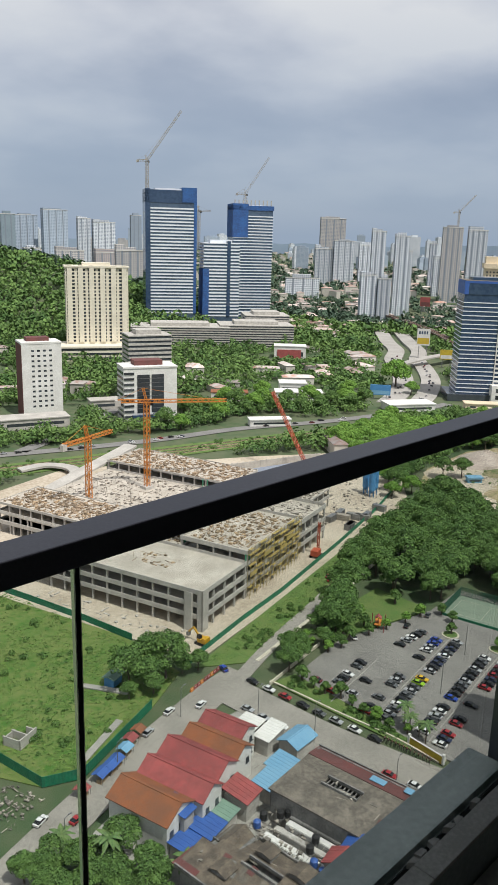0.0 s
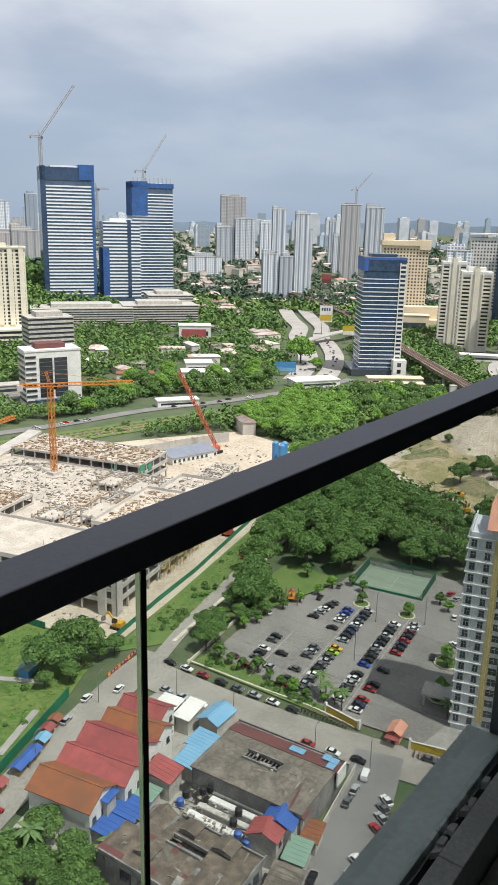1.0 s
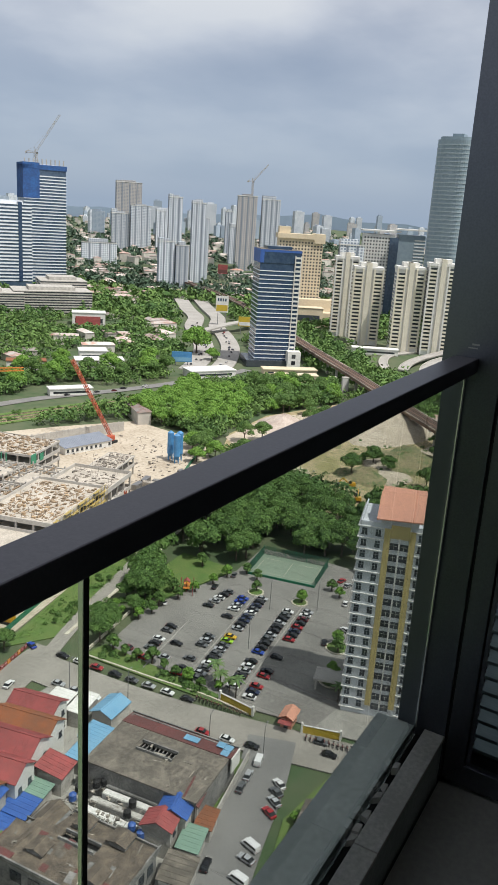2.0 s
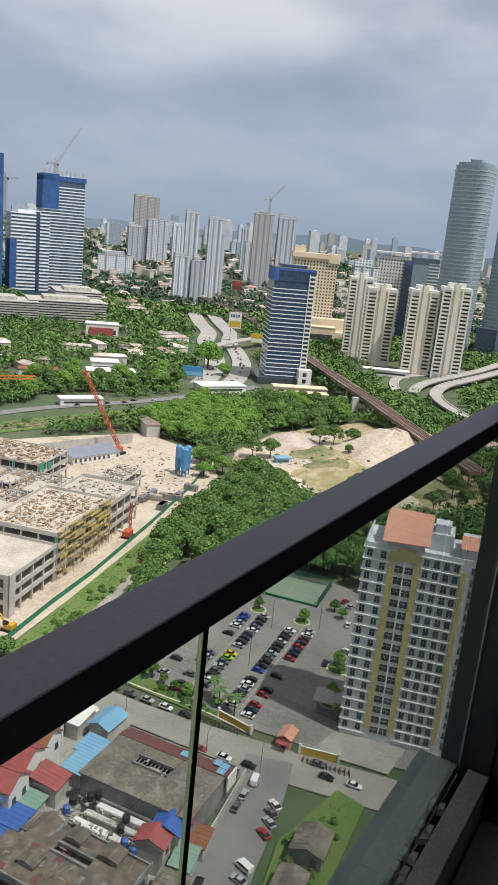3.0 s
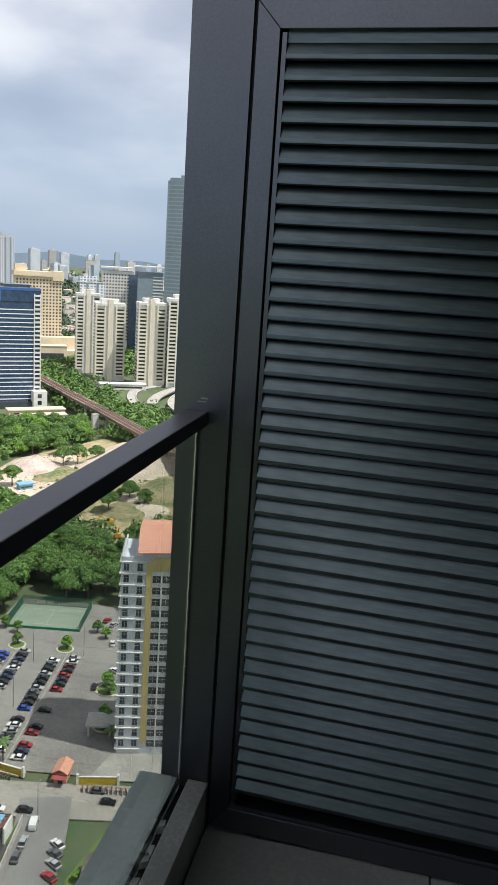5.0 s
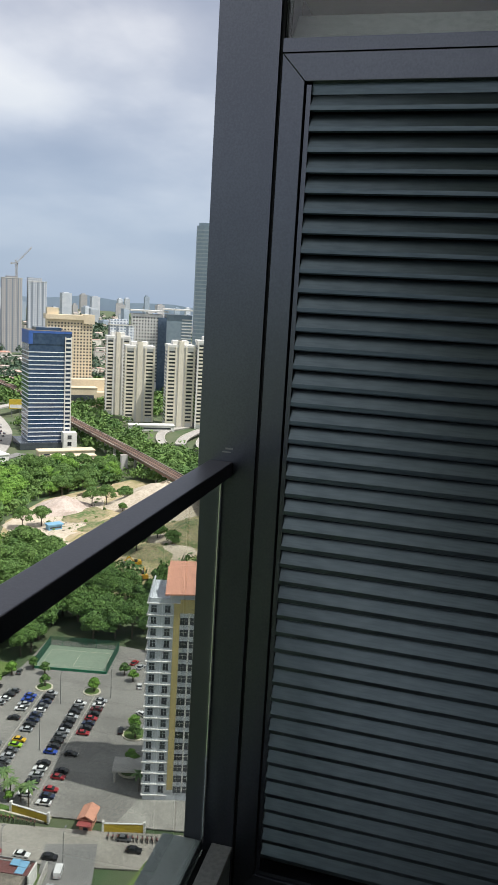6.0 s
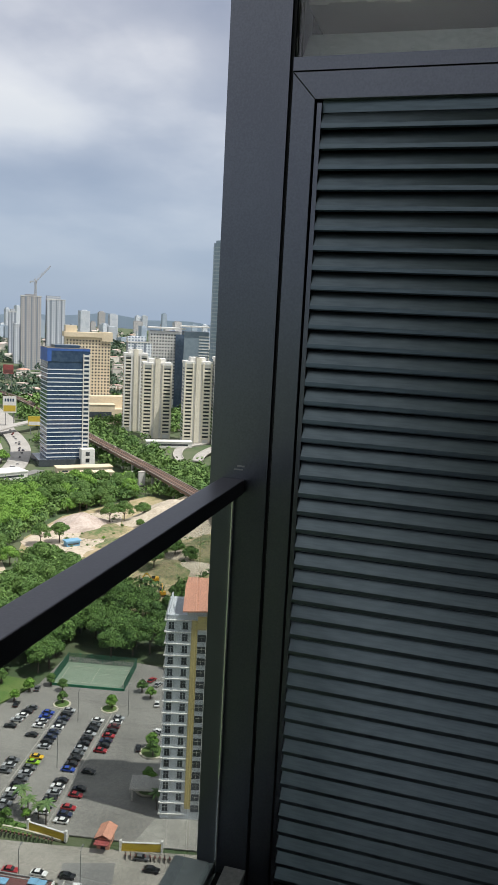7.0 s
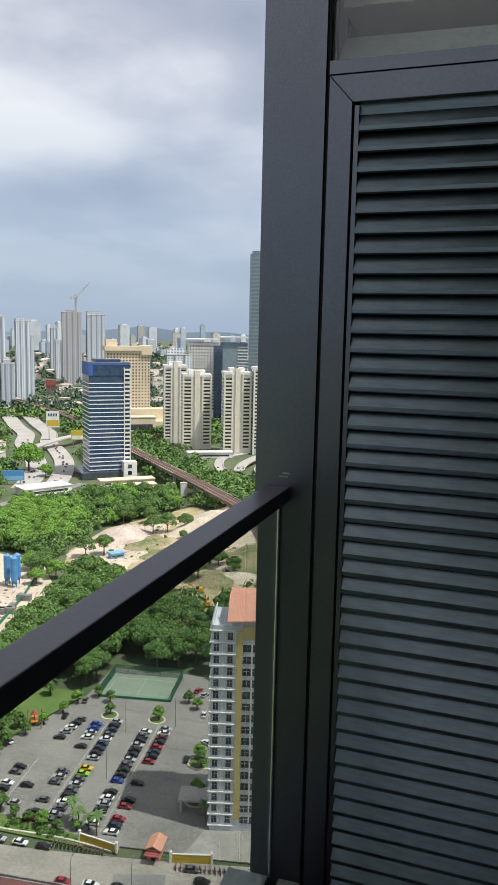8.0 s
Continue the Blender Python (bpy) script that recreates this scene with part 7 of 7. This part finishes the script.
def palm_proto(seed, h):
    r = random.Random(seed)
    t = empty("palm", pose(0, 0, -60), "slender palm with drooping fronds", "palm", "palms")
    part("trunk", Shape().cyl(0, 0, 0, h, 0.22, 8, 0.14), M["bark"], t)
    for k in range(14):
        a, el = k * 0.46 + r.uniform(-0.15, 0.15), r.uniform(0.1, 0.9)
        s = Shape()
        prev = None
        for i in range(6):
            q = i / 5
            rr = 2.9 * q
            z = h + rr * math.sin(el) - 1.7 * q * q
            p = Vector((rr * math.cos(a) * math.cos(el * 0.6), rr * math.sin(a) * math.cos(el * 0.6), z))
            w = Vector((-math.sin(a), math.cos(a), 0)) * (0.5 * math.sin(math.pi * (0.15 + 0.8 * q)))
            cur = [p + w + Vector((0, 0, -0.18)), p, p - w + Vector((0, 0, -0.18))]
            if prev:
                o = len(s.v)
                s.v += [tuple(c) for c in prev + cur]
                s.f += [(o, o + 1, o + 4, o + 3), (o + 1, o + 2, o + 5, o + 4)]
            prev = cur
        part("frond", s.cards("frond", M["palm"]), None, t)
    return t


def blocked(x, y):
    if inside(SITE, x, y) or inside(EARTH, x, y):
        return True
    for bx, by, br in FOOT:
        if (x - bx) ** 2 + (y - by) ** 2 < br * br:
            return True
    if any((x - q.x) ** 2 + (y - q.y) ** 2 < 196 or (x - 0.975 * q.x) ** 2 + (y - 0.975 * q.y) ** 2 < 150 for q in CLEAR):
        return True
    return any((x - k * q.x) ** 2 + (y - k * q.y) ** 2 < 260 for q in ROAD_POINTS for k in (1.0, 0.97, 0.94))


SITE = [B(-18, -14), B(150, -26), (336, 206), (345, 262), (300, 292), (214, 338), B(-18, 152)]
EARTH = [(300, 110), (300, 150), (330, 200), (352, 214), (400, 218), (470, 190), (440, 110), (340, 70)]
FOOT = []
for ob in list(scene.objects):
    if ob.parent is None and ob.get("category") in ("tower", "building", "hotel", "billboard") and ob.matrix_world.translation.to_2d().length > 200:
        p = ob.matrix_world.translation
        FOOT.append((p.x, p.y, 30 if p.to_2d().length < 800 else 26))


def greenery():
    dark = [tree_proto(s, h, sp, M["leaf"], 2500, 0.35, "dense dark green broadleaf tree") for s, h, sp in ((1, 9, 4.6), (2, 11, 5.4), (3, 8, 4.0))]
    bright = [tree_proto(s, h, sp, M["leafbright"], 2400, 0.36, "bright green spreading tree") for s, h, sp in ((5, 9, 5.2), (6, 7.5, 4.6))]
    small = [tree_proto(s, h, sp, M["leafbright"] if s == 9 else M["leaf"], 700, 0.30, "small street tree with thin crown") for s, h, sp in ((8, 4.6, 1.9), (9, 4.0, 1.7))]
    palms = [palm_proto(s, h) for s, h in ((1, 6.5), (2, 5.2))]
    r = random.Random(5)

    def plant(kind, x, y, sc=1.0, z=0.0):
        o = copy_thing(r.choice(kind), pose(0, 0, 0))
        o.matrix_basis = pose(x, y, z, rz=r.uniform(0, 360)) @ Matrix.Scale(sc * r.uniform(0.85, 1.15), 4)

    # wood between car park and building site
    wood = [(184, 132), (188, 142), (206, 152), (232, 160), (262, 172), (298, 180), (322, 190), (302, 152), (270, 113), (242, 100), (224, 104), (214, 120), (213, 143), (196, 143)]
    for x, y in scatter(wood, 8.2, 1):
        if y < 106 + 0.235 * x and not (210 < x < 236 and 90 < y < 121):
            plant(dark, x, y, 1.28)
    for x, y in scatter([(147, 124.5), (158, 134), (188, 143), (196, 145), (186, 132), (174, 128.8), (152, 126)], 4.0, 2):
        plant(dark + small, x, y, 0.7)
    for x, y in ((176, 133), (180, 135.5), (184, 138), (181, 131.5), (188, 139)):
        plant(dark, x, y, 1.1)
    for x, y in scatter([(290, 196), (318, 212), (330, 226), (338, 212), (316, 190)], 8, 3):
        plant(bright + dark, x, y, 1.0)
    for x, y in scatter([(236, 98), (244, 101), (272, 114), (300, 110), (296, 84), (270, 60), (246, 62), (241, 80)], 8.6, 12):
        if math.hypot(x - 300, y - 112) > 12:
            plant(dark, x, y, 1.2)
    for x, y in scatter([(318, 112), (312, 140), (352, 166), (352, 182), (400, 168), (440, 190), (470, 186), (440, 112)], 27, 13):
        plant(small + dark[2:], x, y, 0.6)
    for x, y in scatter([(400, 214), (430, 200), (480, 196), (500, 240), (440, 262), (415, 240)], 12, 14):
        plant(bright + dark, x, y, 1.2)
    # bright thicket behind the site
    for x, y in scatter([(334, 226), (338, 262), (372, 282), (424, 284), (410, 236), (384, 222), (352, 218)], 9.6, 4):
        plant(bright, x, y, 1.35)
    for x, y in ((344, 196), (352, 190), (404, 178), (398, 184), (412, 170), (330, 130), (352, 128), (346, 118), (420, 196), (336, 96), (350, 86), (364, 96), (380, 104), (390, 96), (405, 112)):
        plant(dark, x, y, 1.1)
    # trees by the field, the corner and the bottom of the street
    for x, y, s in ((113, 150, 1.0), (118, 147, 1.1), (123, 147, 1.15), (121, 151, 1.0), (128, 146, 0.9), (132, 144, 0.7), (116, 143.5, 0.7), (110, 146, 0.6)):
        plant(dark, x, y, s)
    for x, y in scatter([(54, 96), (58, 112), (70, 110), (77, 104), (78, 92), (74, 84), (60, 86)], 4.6, 6):
        plant(dark, x, y, 0.72)
    for x, y in ((68, 112), (73, 103.5), (77.5, 93), (71, 108), (80.5, 90.5)):
        plant(palms, x, y, 1.0)
    for x, y in ((150.5, 85.5), (151, 88.5), (152.5, 91), (149.5, 83), (163, 61.5)):
        plant(palms, x, y, 0.75, 0.12)
    # street trees round the car park
    for i in range(9):
        plant(small, 148.6 + r.uniform(-0.9, 1.2) + 0.02 * i, 121 - 4.1 * i, 0.7 if i % 3 else 0.95, 0.1)
    for x, y in ((176, 126), (183, 124), (190, 122.5), (198, 121), (205, 120), (171, 125), (186, 128), (192, 134), (207, 131), (*A(56, 16),), (*A(56, 1),), (174, 68), (171, 66), (184, 71), (188, 73), (214, 84), (217, 88), (192, 66), (178, 58), (166, 126), (211, 116), (209, 111)):
        plant(small, x, y, 1.0, 0.1)
    for x, y in scatter([(104, 48), (118, 52.5), (124, 52), (118, 49), (106, 44)], 3.8, 8):
        plant(small, x, y, 0.7, 0.1)
    for x, y in scatter([B(-8, -14), B(70, -17), B(70, -23), B(-4, -19)], 10, 9):
        plant(small, x, y, 0.5)
    # large single trees near the highway
    for x, y, s in ((534, 354, 2.9), (520, 330, 1.3), (455, 345, 1.2), (440, 330, 1.3), (425, 352, 1.5), (470, 352, 1.3), (398, 372, 1.5), (380, 390, 1.6), (415, 388, 1.5)):
        plant(bright, x, y, s)
    for x, y in scatter([(300, 344), (340, 342), (400, 318), (450, 305), (470, 345), (440, 372), (380, 400), (330, 392), (296, 366)], 15, 21):
        if not blocked(x, y):
            plant(bright + dark, x, y, 1.25)
    for t in (*dark, *bright, *small, *palms):
        for o in (*t.children_recursive, t):
            bpy.data.objects.remove(o)

    # woods too many to count
    rs = np.random.RandomState(3)
    pts = []
    while len(pts) < 17500:
        near_half = len(pts) < 13000
        az, d = radians(rs.uniform(2, 78)), 320 * math.exp(rs.rand() * 1.3) if near_half else 1170 * math.exp(rs.rand() * 1.05)
        x, y = d * math.cos(az), d * math.sin(az)
        onhill = hill(x, y) > 10 and d < 1300
        patch = noise.noise((x / 130, y / 130, 4.0)) + 0.4 * noise.noise((x / 45, y / 45, 9.0))
        keep = 1.0 if onhill else (0.97 if patch > (-0.3 if d < 900 else -0.13) else 0.55)
        if rs.rand() > keep or blocked(x, y):
            continue
        pts.append((x, y, rs.uniform(3.0, 5.8) * (1 + 0.35 * (d > 800 or onhill) + 0.5 * (d > 1600)), rs.uniform(0.6, 1.25)))
    quads = []
    for x, y, rad, tall in pts:
        z0 = hill(x, y)
        d = math.hypot(x, y)
        n = 84 if d < 560 else (42 if d < 950 else 20)
        # a few lobes make each crown uneven
        lob = rs.normal(size=(4, 3)) * (0.42, 0.42, 0.25) * rad
        dirs = rs.normal(size=(n, 3))
        dirs /= np.linalg.norm(dirs, axis=1)[:, None]
        dirs[:, 2] = np.abs(dirs[:, 2])
        cs = np.array([x, y, z0 + rad * 0.75 * tall]) + lob[rs.randint(0, 4, n)] + dirs * (rad * np.array([0.72, 0.72, 0.75 * tall])) * (0.7 + 0.4 * rs.rand(n, 1))
        nr = dirs + 0.3 * rs.normal(size=(n, 3))
        up = np.cross(nr, rs.normal(size=(n, 3)))
        up /= np.linalg.norm(up, axis=1)[:, None]
        sd = np.cross(nr, up)
        sd /= np.linalg.norm(sd, axis=1)[:, None]
        sz = rad * (0.155 if d < 560 else (0.23 if d < 950 else 0.36)) * (0.6 + 0.8 * rs.rand(n, 1))
        quads.append(np.stack([cs - up * sz, cs - sd * sz * 0.75, cs + up * sz, cs + sd * sz * 0.75], 1).reshape(-1, 3))
    # beyond 1050 m the haze-tinted leaf colour takes over
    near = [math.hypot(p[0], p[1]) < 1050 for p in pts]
    for pick, nm, mt, label in ((True, "woods", "woods", "wide green woodland and garden trees across the city"), (False, "forest", "farwoods", "distant forest in haze-tinted dark blue-green")):
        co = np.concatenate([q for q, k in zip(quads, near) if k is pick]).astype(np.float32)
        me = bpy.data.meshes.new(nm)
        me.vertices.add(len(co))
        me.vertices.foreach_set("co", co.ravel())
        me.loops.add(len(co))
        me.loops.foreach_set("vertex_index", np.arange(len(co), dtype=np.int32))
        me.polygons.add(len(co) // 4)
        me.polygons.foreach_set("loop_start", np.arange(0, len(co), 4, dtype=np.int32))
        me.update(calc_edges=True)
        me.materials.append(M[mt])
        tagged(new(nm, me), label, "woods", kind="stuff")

    # tufts and weeds on the rough grass
    tv, tf = [], []
    for poly, n in (([(67, 150), (77, 133), (84, 130), (112, 140), (127, 148), (128, 168), (118, 222), (64, 212)], 9500), ([B(-14, -10), B(90, -12), B(90, -22), B(-6, -19)], 2600), ([(141, 50), (120, 53), (104, 49), (108, 41), (139, 44.5)], 1500), ([(310, 100), (290, 118), (330, 190), (400, 210), (460, 180), (430, 112)], 2600), ([(143.4, 125), (147, 124), (148, 86), (145.6, 86)], 700), ([(165, 338), (270, 310), (341, 290), (400, 269), (405, 287), (341, 315), (270, 335), (172, 366)], 4500)):
        xs, ys = [p[0] for p in poly], [p[1] for p in poly]
        k = 0
        while k < n:
            x, y = rs.uniform(min(xs), max(xs)), rs.uniform(min(ys), max(ys))
            if not inside(poly, x, y) or noise.noise((x / 9, y / 9, 2)) < rs.uniform(-0.5, 0.25):
                k += 0.2
                continue
            k += 1
            a, sz, hh = rs.uniform(0, 6.28), rs.uniform(0.2, 0.55), rs.uniform(0.1, 0.34)
            c, s2 = math.cos(a) * sz, math.sin(a) * sz
            o = len(tv)
            tv += [(x - c, y - s2, 0.05), (x + s2 * 0.6, y - c * 0.6, hh), (x + c, y + s2, 0.05), (x - s2 * 0.6, y + c * 0.6, hh * 0.8)]
            tf += [(o, o + 1, o + 2, o + 3)]
    me = bpy.data.meshes.new("weeds")
    me.from_pydata(tv, [], tf)
    me.materials.append(M["weeds"])
    tagged(new("weeds", me), "rough green weeds and tufts over the grass", "weeds", kind="stuff")

    # low bushes in the rough grass and along the verges
    blobs = []
    for poly, n in (([(68, 150), (78, 135), (85, 132), (112, 142), (126, 150), (126, 168), (117, 220), (66, 210)], 90), ([B(-12, -11), B(90, -13), B(90, -22), B(-6, -19)], 46), ([(138, 49), (120, 52), (106, 48), (108, 42), (138, 45)], 22), ([(308, 108), (296, 122), (330, 186), (400, 208), (455, 180), (430, 116)], 90), ([(144, 124), (147, 123), (148, 88), (146, 88)], 26), ([(152, 127), (175, 129), (196, 142), (186, 146), (160, 137)], 40), ([(170, 338), (270, 311), (341, 291), (400, 270), (405, 286), (341, 314), (270, 334), (175, 364)], 150)):
        xs, ys = [p[0] for p in poly], [p[1] for p in poly]
        k = 0
        while k < n:
            x, y = rs.uniform(min(xs), max(xs)), rs.uniform(min(ys), max(ys))
            if not inside(poly, x, y) or noise.noise((x / 14, y / 14, 5)) < rs.uniform(-0.4, 0.3):
                k += 0.05
                continue
            k += 1
            rad = rs.uniform(0.45, 1.25)
            blobs += [(x, y, rad * 0.5, rad), (x + rs.uniform(-1, 1) * rad, y + rs.uniform(-1, 1) * rad, rad * 0.35, rad * 0.7)]
    tagged(new("bushes", leaf_cloud(blobs, 38000, 0.24, 12).cards("bushes", M["leaf"])), "low dark green bushes scattered in rough grass", "bushes", kind="stuff")

    # low houses too many to count
    walls, roofs = Shape(), Shape()
    n = 0
    while n < 2300:
        az, d = radians(rs.uniform(0, 76)), 430 * math.exp(rs.rand() * 2.15)
        x, y = d * math.cos(az), d * math.sin(az)
        patch = noise.noise((x / 130, y / 130, 4.0)) + 0.4 * noise.noise((x / 45, y / 45, 9.0))
        if (patch > -0.24 and d < 1000) or (d < 900 and rs.rand() < 0.6) or (d < 560 and rs.rand() < 0.7) or (d < 800 and 0.28 < math.atan2(y, x) < 0.5) or (hill(x, y) > 10 and d < 1250) or blocked(x, y):
            continue
        n += 1
        w, dp, h = rs.uniform(9, 26), rs.uniform(7, 13), rs.uniform(3.5, 9) if d < 1400 else rs.uniform(5, 16)
        m = pose(x, y, hill(x, y) - 0.5, rz=rs.choice([-40, 50, -25, 65]) + rs.uniform(-8, 8))
        walls.box(-w / 2, w / 2, -dp / 2, dp / 2, 0, h, m)
        rise = rs.uniform(0.3, 2.6)
        o = 0.5
        a = [(-w / 2 - o, -dp / 2 - o, h), (w / 2 + o, -dp / 2 - o, h), (w / 2 + o, dp / 2 + o, h), (-w / 2 - o, dp / 2 + o, h), (-w / 2 + dp * 0.3, 0, h + rise), (w / 2 - dp * 0.3, 0, h + rise)]
        roofs.add([m @ Vector(p) for p in a], [(0, 1, 5, 4), (1, 2, 5), (2, 3, 4, 5), (3, 0, 4), (3, 2, 1, 0)])
    for nm, s, mt, label in (("far_house_walls", walls, "housewalls", "pale walls of countless low city houses"), ("far_house_roofs", roofs, "houseroofs", "red and pale roofs of countless low houses")):
        tagged(new(nm, s.cards(nm, M[mt])), label, "houses", kind="stuff")


greenery()

# ---- enlarge the city plan to its true size ----
for ob in list(scene.objects):
    if ob.parent is None and ob not in BALCONY and ob.type in {"MESH", "EMPTY"}:
        ob.matrix_world = Matrix.Scale(CITY, 4) @ ob.matrix_basis
